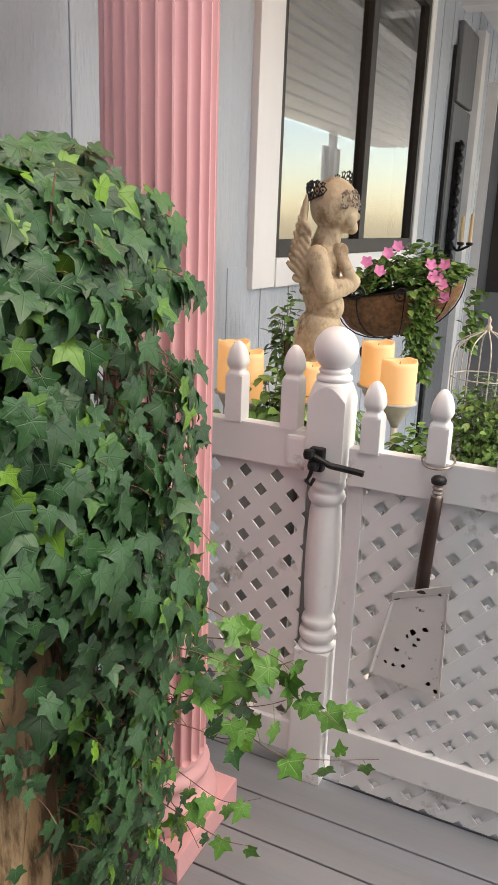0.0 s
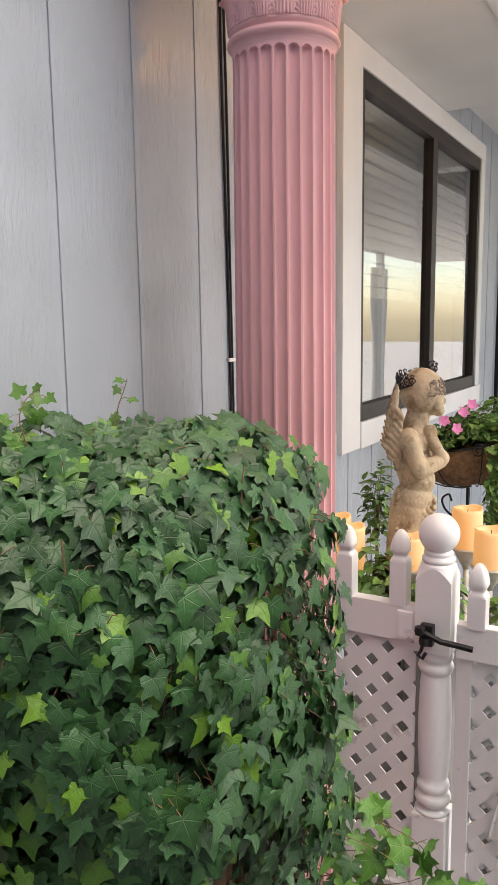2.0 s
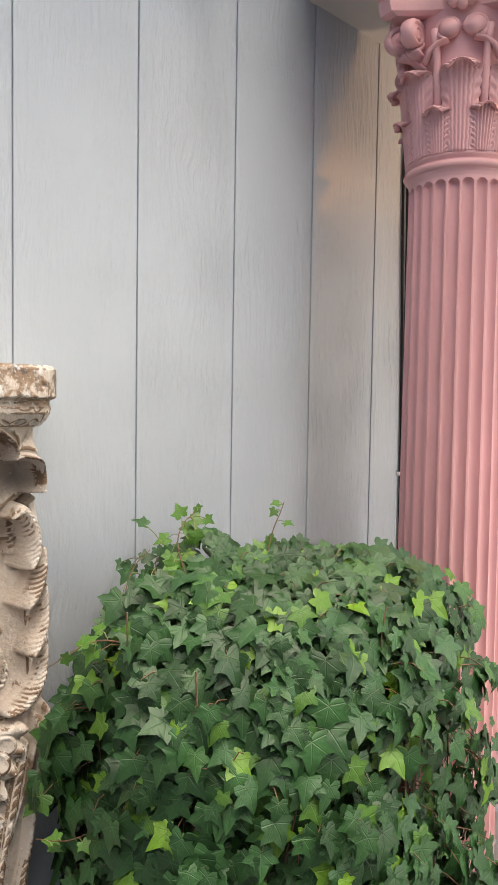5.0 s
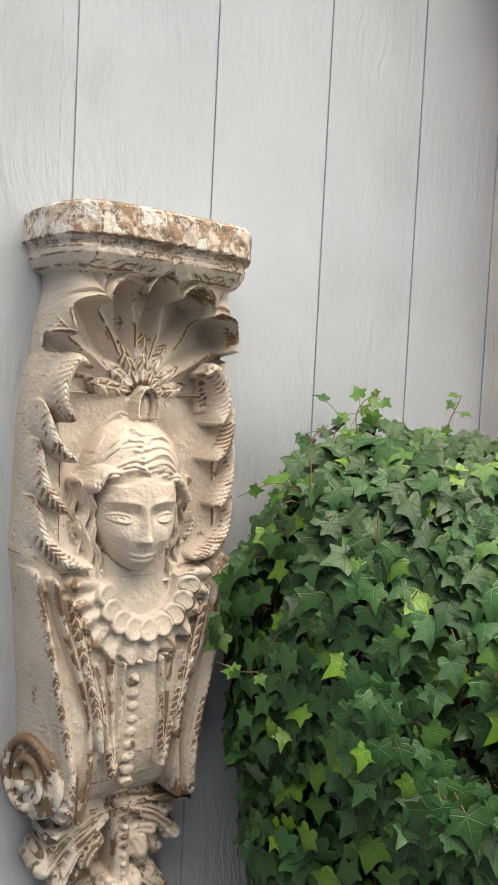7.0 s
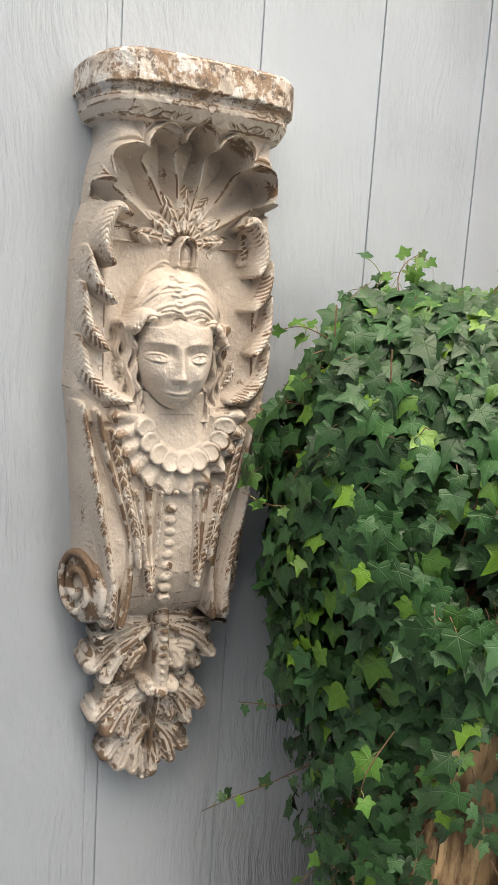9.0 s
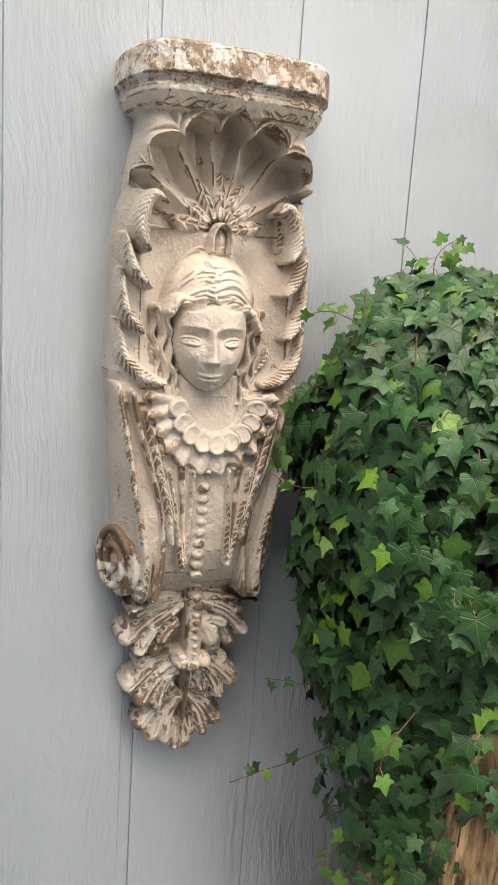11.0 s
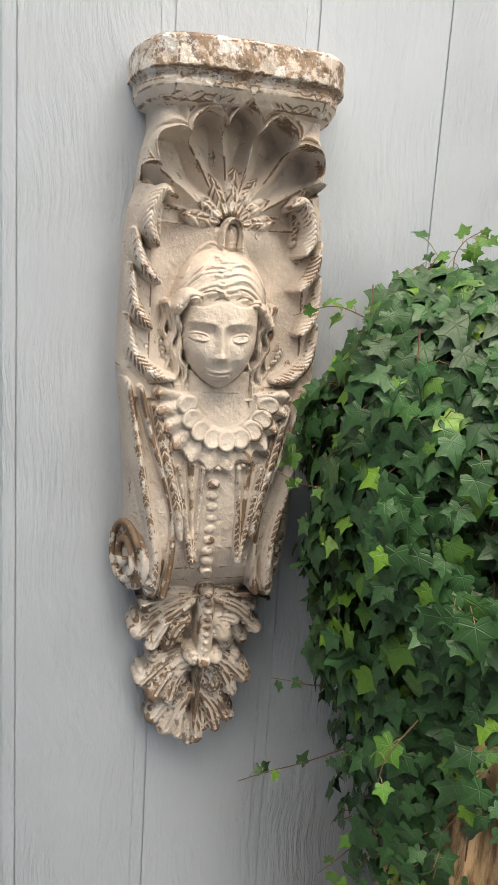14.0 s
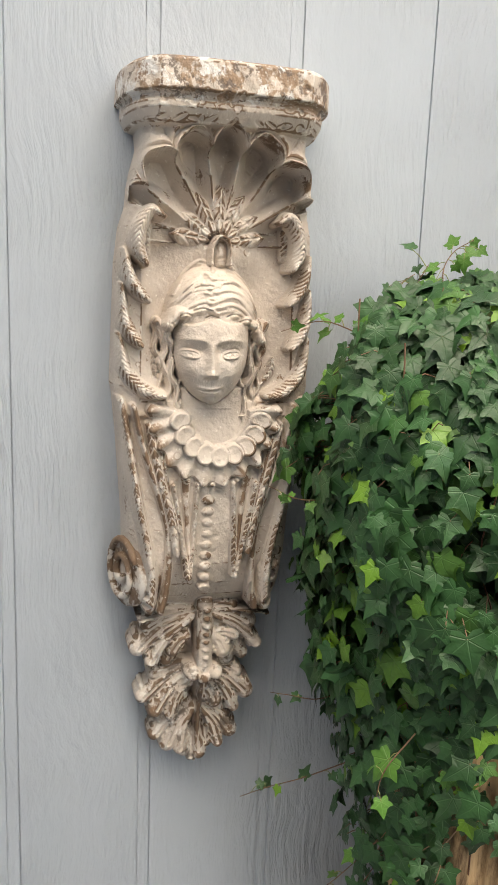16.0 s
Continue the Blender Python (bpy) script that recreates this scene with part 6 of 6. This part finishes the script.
def flower_basket():
    rng = random.Random(21)
    C = Vector((-0.965, 3.52, 1.165))
    t = thing("flower_basket", (C.x, C.y, FLOOR), "coir-lined wire basket of pink petunias on an iron stand", "planter")
    zb = (C.z - FLOOR) / 1.15
    t.scale = (1.15, 1.15, 1.15)

    def bowl(u, v):
        a, e = 2 * math.pi * u, v * math.pi / 2 * 0.98
        r = math.sin(e) ** 0.8
        p = VIEW_RIGHT * (0.03 + 0.245 * r * math.cos(a)) + VIEW_BACK * (0.15 * r * math.sin(a))
        return (p.x, p.y, zb + 0.05 * r * math.cos(a) - 0.185 * math.cos(e) + 0.005 * math.sin(a * 17 + v * 9))
    part("liner", sheet(bowl, 40, 14, 0.01), COIR, t, "brown coir liner", smooth=True)
    rim = [VIEW_RIGHT * (0.03 + 0.252 * math.cos(a)) + VIEW_BACK * (0.157 * math.sin(a)) + Vector((0, 0, zb + 0.05 * math.cos(a))) for a in [2 * math.pi * i / 40 for i in range(41)]]
    part("rim_wire", tube(rim, 0.004, 6), IRON, t)
    for k in range(8):
        a = 2 * math.pi * k / 8
        part("rib_wire", tube([VIEW_RIGHT * (0.03 + 0.254 * math.sin(e) ** 0.8 * math.cos(a)) + VIEW_BACK * (0.16 * math.sin(e) ** 0.8 * math.sin(a)) + Vector((0, 0, zb + 0.05 * math.sin(e) ** 0.8 * math.cos(a) - 0.195 * math.cos(e))) for e in [0.05 + 0.19 * i for i in range(9)]], 0.0028, 5), IRON, t)
    for s in (-1, 0.1):
        pts = []
        for i in range(30):
            f = i / 29
            q = 0.032 * (1 - 0.8 * f)
            c = VIEW_RIGHT * (s * 0.15 + q * math.cos(f * 11)) - VIEW_BACK * 0.158 + Vector((0, 0, zb - 0.02 + q * math.sin(f * 11)))
            pts.append(c)
        part("wire_scroll", tube(pts, 0.0028, 5), IRON, t)
    part("pole", tube([(0, 0, 0.01), (0, 0, zb - 0.19)], 0.008, 8), IRON, t)
    for k in range(3):
        d = VIEW_RIGHT * math.cos(k * 2.09 + 3.5) + VIEW_BACK * math.sin(k * 2.09 + 3.5)
        part("foot", tube(curve_points([(0, 0, 0.12), d * 0.1 + Vector((0, 0, 0.09)), d * 0.2 + Vector((0, 0, 0.006))], 5), 0.006, 6), IRON, t)
        part("bracket_scroll", tube(curve_points([(0, 0, zb - 0.30), d * 0.05 + Vector((0, 0, zb - 0.33)), d * 0.10 + Vector((0, 0, zb - 0.30)), d * 0.12 + Vector((0, 0, zb - 0.25)), d * 0.09 + Vector((0, 0, zb - 0.23)), d * 0.075 + Vector((0, 0, zb - 0.26))], 6), 0.005, 6), IRON, t)
    bm = bmesh.new()
    uv = bm.loops.layers.uv.new("UVMap")
    for k in range(1900):
        a, f = rng.uniform(0, 2 * math.pi), rng.random() ** 0.5
        over = rng.random() < 0.30
        p = VIEW_RIGHT * (0.03 + 0.25 * f * math.cos(a)) + VIEW_BACK * (0.15 * f * math.sin(a)) + Vector((0, 0, zb + 0.02 + 0.05 * f * math.cos(a) + 0.13 * (1 - f * f) * rng.random() + 0.05 * noise.noise(Vector((a, f * 3, 0)))))
        if over:
            w = rng.choice((0.05, 0.25, 0.35, 0.45, 1.7, 0.2))
            d = VIEW_RIGHT * (0.06 + 0.13 * w) - VIEW_BACK * (0.165 + 0.02 * rng.random())
            p = d + VIEW_RIGHT * rng.gauss(0, 0.02) + Vector((0, 0, zb + 0.03 - rng.random() ** 0.8 * 0.30 * (1.2 if w < 0.5 else 0.8)))
        tip = (p - Vector((0, 0, zb))) * 3 + Vector((rng.gauss(0, 0.4), rng.gauss(0, 0.4), rng.gauss(0.2, 0.5) - (1 if over else 0)))
        small_leaf(bm, uv, leaf_pose(p, Vector((rng.gauss(0, 0.5), rng.gauss(-0.3, 0.5), 1)), tip, rng.uniform(0.022, 0.038)))
    part("foliage", bm, SHRUB, t, "leafy trailing greenery", kind="stuff")
    for a, b, z in ((-0.04, -0.10, 0.135), (0.0, -0.05, 0.16), (-0.07, -0.14, 0.07), (0.12, -0.14, 0.10), (0.15, -0.12, 0.06), (0.165, -0.15, 0.03), (0.13, -0.15, 0.055), (0.175, -0.11, 0.10), (-0.12, -0.12, 0.10), (0.18, -0.14, -0.02)):
        f = bmesh.new()
        flower(f, VIEW_RIGHT * a + VIEW_BACK * b + Vector((0, 0, zb + z)), -VIEW_BACK + Vector((rng.gauss(0, 0.3), 0, 0.5)), 0.026)
        part("petunia", f, PETAL, t, "pink petunia flower")


def wire_cloche(c, r, h):
    t = thing("wire_cloche", (c[0], c[1], c[2]), "cream wire garden cloche over a green shrub", "cloche")
    for k in range(10):
        a = 2 * math.pi * k / 10
        part("wire", tube(curve_points([(r * math.cos(a), r * math.sin(a), -0.12), (r * math.cos(a), r * math.sin(a), h * 0.35), (r * 0.8 * math.cos(a), r * 0.8 * math.sin(a), h * 0.75), (0.012 * math.cos(a), 0.012 * math.sin(a), h)], 6), 0.0028, 5), WIRE, t)
    part("ring", tube([(r * math.cos(2 * math.pi * i / 30), r * math.sin(2 * math.pi * i / 30), 0.0) for i in range(31)], 0.003, 5), WIRE, t)
    part("finial", lathe([(0.004, h - 0.004), (0.012, h), (0.014, h + 0.012), (0.005, h + 0.026), (0.008, h + 0.04), (0.001, h + 0.055)], 12), WIRE, t, smooth=True)


def dustpan():
    d = thing("dustpan", (0, 0, 0), "chipped white metal dustpan hung by its handle on the gate", "dustpan")
    d.matrix_world = FENCE_PLACE @ Matrix.Translation((-0.012, 0, -0.022))

    def pan(u, v):
        x0, x1 = -0.417 + 0.134 * u, -0.459 + 0.180 * u
        z0, z1 = 0.632 + 0.052 * u, 0.418 - 0.020 * u
        edge = max(0.0, abs(u - 0.5) * 2 - 0.93) / 0.07
        return (x0 + (x1 - x0) * v, 1.648 - 0.012 * (1 - v) - 0.012 * edge * (1 - 0.6 * v), z0 + (z1 - z0) * v)
    part("blade", sheet(pan, 44, 16, 0.002), CHIPPED, d)

    def lip(u, v):
        return (-0.417 + 0.134 * u + 0.004 * v, 1.636 - 0.014 * v, 0.632 + 0.052 * u + 0.026 * v)
    part("rear_lip", sheet(lip, 16, 4, 0.002), CHIPPED, d)
    for i, (x, z) in enumerate(((-0.405, 0.64), (-0.306, 0.675), (-0.36, 0.56), (-0.345, 0.545), (-0.372, 0.545), (-0.395, 0.50), (-0.33, 0.575), (-0.42, 0.46), (-0.40, 0.455), (-0.375, 0.46), (-0.31, 0.43), (-0.292, 0.415), (-0.352, 0.525), (-0.412, 0.61))):
        rng = random.Random(i)
        bm = bmesh.new()
        n = 9
        r = rng.uniform(0.004, 0.0085)
        bm.faces.new([bm.verts.new((x + r * rng.uniform(0.5, 1.2) * math.cos(2 * math.pi * k / n), 1.6455 - 0.012 * min(1.0, (z - 0.40) / 0.26), z + r * rng.uniform(0.5, 1.2) * math.sin(2 * math.pi * k / n))) for k in range(n)])
        bmesh.ops.solidify(bm, geom=bm.faces[:], thickness=0.0006)
        part("rust_chip", bm, COIR, d)
    part("handle", tube([(-0.350, 1.640, 0.672), (-0.346, 1.636, 0.76), (-0.340, 1.634, 0.86), (-0.336, 1.634, 0.912)], 0.0165, 14, taper=0.86), WALNUT, d, "dark wooden handle", smooth=True)
    part("ferrule", lathe([(0.009, 0.910), (0.013, 0.913), (0.010, 0.918), (0.013, 0.923), (0.010, 0.928), (0.013, 0.933), (0.010, 0.938), (0.012, 0.943)], 14, at=(-0.336, 1.634, 0)), CLOCHE_SILVER, d)
    part("end_cap", lathe([(0.010, 0.941), (0.017, 0.945), (0.018, 0.953), (0.013, 0.960), (0.004, 0.963)], 16, at=(-0.336, 1.634, 0)), IRON, d, smooth=True)
    part("ring", tube([(-0.350 + 0.037 * math.cos(2 * math.pi * i / 28), 1.676 + 0.040 * math.sin(2 * math.pi * i / 28), 0.985 + 0.010 * math.sin(2 * math.pi * i / 28)) for i in range(29)], 0.0026, 6), CLOCHE_SILVER, d)



porch_side()
cherub()
for args in ((-1.155, 2.30, 1.045, 0.055, 0.17, "lit cream pillar candle with a melted rim"), (-1.088, 2.28, 1.020, 0.050, 0.16, "lit cream pillar candle with a melted rim"),
             (-0.885, 2.34, 0.992, 0.048, 0.12, "lit cream pillar candle, short"), (-0.762, 2.66, 1.037, 0.058, 0.155, "lit cream pillar candle with drips"), (-0.638, 2.50, 1.007, 0.060, 0.14, "wide lit cream pillar candle on a flared cup")):
    candle(*args)
flower_basket()
shrub("leafy_shrub", (-1.01, 2.30, 0.80), (0.18, 0.12, 0.20), 420, 0.045, 5, SHRUB, "bright green leafy shrub behind the fence")
shrub("leafy_shrub", (-0.79, 2.32, 0.77), (0.115, 0.10, 0.16), 260, 0.042, 6, SHRUB, "bright green leafy shrub behind the fence")
shrub("ivy_shrub", (-1.16, 2.75, 1.00), (0.08, 0.06, 0.20), 200, 0.035, 8, SHRUB, "small trailing green plant behind the statue", pot=False)
shrub("variegated_shrub", (-0.535, 2.46, 0.70), (0.115, 0.09, 0.13), 260, 0.035, 7, SHRUB, "pale variegated plant beside the gate")
shrub("boxwood_shrub", (-0.41, 3.05, 0.68), (0.24, 0.21, 0.23), 1500, 0.028, 9, SHRUB, "dense dark green shrub beyond the gate", hang=0.05)
wire_cloche((-0.46, 3.12, 0.87), 0.125, 0.185)
dustpan()


# ---- cables on the wall, bulb under the ceiling ----
def cables():
    c = thing("wall_cable", (0, 0, 0), "pair of dark cables clipped to the siding beside the column", "cable")
    for k, dy in enumerate((0.0, 0.014)):
        part("cable", tube(curve_points([(XW + 0.006, 1.905 + dy, CEILING - 0.002), (XW + 0.007, 1.908 + dy + 0.012 * k, 2.45), (XW + 0.006, 1.928 + dy, 1.9), (XW + 0.007, 1.932 + dy, 1.5), (XW + 0.006, 1.938 + dy, 0.9), (XW + 0.006, 1.938 + dy, FLOOR)], 8), 0.0045, 6), IRON, c)
    for z in (1.63, 1.33):
        part("clip", boxed(XW + 0.001, XW + 0.014, 1.915, 1.955, z - 0.006, z + 0.006, 0.003), WHITE, c, "small white cable clip")


cables()

BULB = Vector((-0.645, 2.18, 2.776))
string = thing("string_light", (0, 0, 0), "warm bulb on a pale cord slung under the ceiling", "string light")
part("cord", tube(curve_points([(-1.20, 1.98, CEILING - 0.006), (-1.06, 2.10, 2.90), (-0.96, 2.14, 2.895), (-0.85, 2.16, 2.90), (-0.76, 2.17, 2.912), (-0.69, 2.18, 2.895), (-0.645, 2.18, 2.845), (-0.62, 2.20, 2.895), (-0.58, 2.5, 2.92), (-0.56, 3.0, CEILING - 0.005)], 8), 0.0045, 6), WIRE, string)
part("socket", lathe([(0.012, 0.035), (0.014, 0.04), (0.014, 0.065), (0.006, 0.07)], 14, at=BULB), IRON, string, smooth=True)
bulb = part("bulb", lathe([(0.003, -0.034), (0.014, -0.030), (0.024, -0.018), (0.028, -0.002), (0.026, 0.012), (0.017, 0.026), (0.012, 0.036)], 20, at=BULB), BULB_GLASS, string, "glowing amber bulb", smooth=True)
bulb.visible_shadow = False

batten = tagged(part("trim", boxed(-0.80, -0.69, 1.45, 10.4, CEILING - 0.03, CEILING - 0.001, 0.004), TRIM), "white batten along the porch ceiling", "trim", kind="structure")


# ---- far end of the porch: shutter, ornament and doorway ----
def far_end():
    s = thing("old_shutter", (XW, 6.15, FLOOR), "dark grey weathered wooden shutter hung flat against the siding", "shutter")
    part("board", boxed(0.004, 0.034, 0.0, 0.62, 0.0, 2.62, 0.006), SHUTTER, s)
    part("upper_board", boxed(0.004, 0.046, 0.03, 0.62, 2.64, 3.18, 0.02), SHUTTER, s)
    # black strip stands in for the shaded gap beside the shutter
    part("dark_gap_strip", boxed(0.002, 0.030, -0.06, -0.004, 0.0, 3.0), IRON, s)
    post = thing("corner_post", (XW, 6.90, FLOOR), "white painted porch corner post", "post")
    part("shaft", boxed(0.002, 0.075, -0.06, 0.10, 0, CEILING - FLOOR - 0.004, 0.006), TRIM, post)
    beam = thing("porch_beam", (XW, 6.2, CEILING), "white boxed beam across the porch", "beam")
    part("box", boxed(0.0, 0.9, 0.0, 0.2, 0.02, 0.156, 0.006), TRIM, beam)
    o = thing("wall_candelabra", (XW + 0.075, 6.33, 0.02), "black wrought-iron wall candelabra with cream candles", "candelabra")
    for k in range(13):
        z = 2.02 - 0.082 * k
        part("link", lathe([(0.006, -0.045), (0.026, -0.03), (0.034, 0.0), (0.02, 0.03), (0.006, 0.045)], 10, at=(0, 0, z)), IRON, o)
    part("back_bar", boxed(-0.04, -0.012, -0.012, 0.012, 0.9, 2.05), IRON, o)
    for s2, h in ((-1, 0.0), (1, 0.02)):
        part("arm", tube(curve_points([(0, 0, 1.30), (0.06, -0.02, 1.25), (0.12 + 0.035 * s2, -0.04, 1.29)], 6), 0.010, 6), IRON, o)
        part("drip_cup", lathe([(0.008, 1.285), (0.026, 1.295), (0.028, 1.312), (0.02, 1.315)], 12, at=(0.12 + 0.035 * s2, -0.04, 0)), IRON, o)
        part("candle_stick", lathe([(0.015, 1.31), (0.013, 1.50 + h), (0.004, 1.512 + h)], 10, at=(0.12 + 0.035 * s2, -0.04, 0)), WAX, o, "cream taper candle")
    door = tagged(part("door_1", boxed(XW + 0.16, XW + 0.5, 7.22, 7.28, FLOOR, 2.55, 0.006), SHADEDOOR), "grey door in shade at the porch's end", "door", kind="structure")
    part("frame", boxed(XW + 0.08, XW + 0.16, 7.18, 7.30, FLOOR, 2.62), TRIM, door)
    part("header", boxed(XW + 0.16, XW + 0.5, 7.18, 7.30, 2.56, CEILING + 0.15), TRIM, door)
    part("glazing", boxed(XW + 0.24, XW + 0.44, 7.205, 7.22, 0.9, 2.2, 0.004), DARKFRAME, door)



far_end()


# ---- trailing ivy shoots ----
def shoots():
    rng = random.Random(31)

    def shoot(knots, sizes, young, radius=0.0016, spread=0.02, start=0.15):
        t = thing("ivy_shoot", knots[0], "slender trailing ivy shoot with bright lobed leaves" if young else "slender ivy shoot with green lobed leaves", "plant", "ivy shoots")
        o = Vector(knots[0])
        pts = curve_points([Vector(k) - o for k in knots], 8)
        part("stem", tube(pts, radius, 5, taper=0.5), STEM, t)
        n = len(sizes)
        for i, size in enumerate(sizes):
            f = start + (1 - start) * (i + 0.5) / n
            p = pts[min(len(pts) - 1, int(f * (len(pts) - 1)))]
            d = Vector((rng.gauss(0.6, 0.4), rng.gauss(-0.5, 0.4), rng.gauss(0.4, 0.4))).normalized()
            side = Vector((rng.gauss(0, 1), rng.gauss(0, 1), rng.gauss(0, 0.8))).normalized()
            q = p + side * spread * rng.uniform(0.5, 1.4)
            part("petiole", tube([p, (p + q) / 2 + Vector((0, 0, 0.004)), q], 0.0009, 4), GREENSTEM, t)
            bm = bmesh.new()
            uv = bm.loops.layers.uv.new("UVMap")
            leaf_into(bm, uv, leaf_pose(q, d, side + Vector((0, 0, -0.6)), size), bend=rng.uniform(0, 0.3), cup=rng.uniform(0.05, 0.35))
            part("ivy_leaf", bm, YOUNG if young else IVY_ONE, t)

    S, M, L = 0.028, 0.039, 0.055
    shoot([(-0.838, 1.343, 0.394), (-0.707, 1.431, 0.285), (-0.596, 1.460, 0.210), (-0.496, 1.503, 0.194), (-0.360, 1.569, 0.200)], (M, M, L, M, L, M, L, M, S, S), True, spread=0.03)
    shoot([(-0.859, 1.360, 0.488), (-0.729, 1.475, 0.465), (-0.607, 1.521, 0.417), (-0.519, 1.532, 0.321), (-0.440, 1.540, 0.272)], (M, L, M, L, L, M, L, M), True, spread=0.035)
    shoot([(-0.838, 1.354, 0.418), (-0.729, 1.444, 0.395), (-0.641, 1.502, 0.394), (-0.571, 1.511, 0.438)], (L, M, L, M, L, M), True, spread=0.03)
    shoot([(-0.841, 1.305, 0.231), (-0.766, 1.349, 0.149), (-0.678, 1.382, 0.090), (-0.600, 1.422, 0.100)], (M, S, M, S, M), True)
    shoot([(-0.820, 1.289, 0.114), (-0.740, 1.334, 0.043), (-0.668, 1.364, -0.004), (-0.598, 1.388, -0.013)], (M, S, M, S), True)
    shoot([(-0.856, 1.378, 0.604), (-0.772, 1.468, 0.536), (-0.709, 1.511, 0.466), (-0.656, 1.532, 0.361)], (M, L, M, L, M, L, M), True, spread=0.035)
    shoot([(-0.840, 1.346, 0.337), (-0.753, 1.422, 0.337), (-0.688, 1.463, 0.302), (-0.620, 1.491, 0.312), (-0.552, 1.517, 0.345)], (L, M, L, L, M, L), True, spread=0.04)
    S, M, L = 0.025, 0.035, 0.046
    shoot([(-0.854, 1.313, 0.509), (-0.769, 1.391, 0.463), (-0.694, 1.445, 0.416), (-0.616, 1.465, 0.368)], (M, L, M, M, L, M, M, L, M), False, spread=0.04)
    shoot([(-0.837, 1.301, 0.323), (-0.763, 1.366, 0.277), (-0.698, 1.408, 0.242), (-0.641, 1.434, 0.264)], (M, M, L, M, M, S, M), False, spread=0.035)
    shoot([(-0.889, 1.305, 0.163), (-0.825, 1.336, 0.093), (-0.771, 1.356, 0.011), (-0.741, 1.374, -0.070)], (M, M, S, M, M, S), False, spread=0.03)
    shoot([(-0.868, 1.321, 0.798), (-0.793, 1.397, 0.776), (-0.752, 1.437, 0.718)], (S, M, S, M, S), True, spread=0.025)
    S, M = 0.018, 0.026
    # against the wall, over the console and out of the top
    shoot([(-1.10, 0.66, 1.40), (-1.08, 0.56, 1.44), (-1.06, 0.50, 1.45), (-1.06, 0.43, 1.43)], (M, S, M, S, M, S), True, spread=0.018)
    shoot([(-1.15, 0.80, 1.50), (-1.20, 0.82, 1.56), (-1.215, 0.85, 1.60), (-1.21, 0.89, 1.625)], (M, M, M, M, M, S, M, M, M, S, M, S), True, spread=0.032)
    shoot([(-1.16, 0.74, 1.46), (-1.20, 0.76, 1.52), (-1.21, 0.79, 1.57)], (M, M, M, M, M, S, M, M), False, spread=0.04)
    shoot([(-1.14, 1.02, 1.50), (-1.15, 1.06, 1.57), (-1.15, 1.085, 1.61), (-1.15, 1.095, 1.63)], (M, S, S, S), True, spread=0.016)
    shoot([(-1.18, 0.66, 1.40), (-1.22, 0.70, 1.47), (-1.23, 0.73, 1.52), (-1.23, 0.77, 1.55)], (M, M, M, M, M, S, M, M, S, M), False, spread=0.04)
    shoot([(-1.10, 0.60, 1.10), (-1.10, 0.50, 1.10), (-1.10, 0.43, 1.13)], (S, S, M, S), True, spread=0.016)
    shoot([(-1.10, 0.66, 0.70), (-1.11, 0.57, 0.66), (-1.12, 0.50, 0.67), (-1.12, 0.46, 0.68)], (S, S, S), False, spread=0.016)
    shoot([(-1.12, 0.66, 0.50), (-1.15, 0.56, 0.45), (-1.16, 0.48, 0.43), (-1.18, 0.42, 0.40)], (S, M, S, M, S), False, spread=0.018)
    shoot([(-1.02, 0.74, 0.45), (-1.03, 0.68, 0.36), (-1.05, 0.62, 0.28), (-1.06, 0.58, 0.24)], (M, M, S, M), True, spread=0.02)
    shoot([(-0.86, 0.66, 0.72), (-0.85, 0.60, 0.66), (-0.85, 0.585, 0.60)], (L, M, M), True, spread=0.02)


shoots()

# ---- boards of the wall and the deck ----
def siding_boards():
    rng = random.Random(3)
    for k in range(-22, 29):
        y1 = GROOVE + SPACING * k
        y0 = y1 - SPACING
        spans = [(-0.5, 4.1)]
        if y1 > WIN_Y0 - 0.2 and y0 < WIN_Y1 + 0.1:
            spans = [(-0.5, WIN_Z0 - 0.06), (WIN_Z1 + 0.06, 4.1)]
        for a, b in spans:
            part("siding_board", boxed(XW - 0.0125, XW, y0 + 0.0016, y1 - 0.0292, a, b, 0.0010), SIDING, wall_west)
            part("groove_strip", boxed(XW - 0.0125, XW - 0.0030, y1 - 0.0278, y1 - 0.0008, a, b), SIDING, wall_west)


siding_boards()

deck = tagged(part("floor", boxed(-1.387, 2.4, -3.0, 10.5, -0.5, FLOOR - 0.04), DECK), "weathered grey painted deck boards", "deck", kind="structure")
pitch = 0.164
for k in range(-28, 53):
    y0 = 1.695 + k * pitch
    part("deck_board", boxed(-1.386, 2.42, y0 + 0.003, y0 + pitch - 0.003, FLOOR - 0.04, FLOOR, 0.004), DECK, deck)

# bring the whole plan to true size; the camera's path has it already
for ob in scene.objects:
    if ob.parent is None and ob.type not in ("CAMERA",) and ob is not sun:
        ob.matrix_basis = Matrix.Scale(SIZE, 4) @ ob.matrix_basis
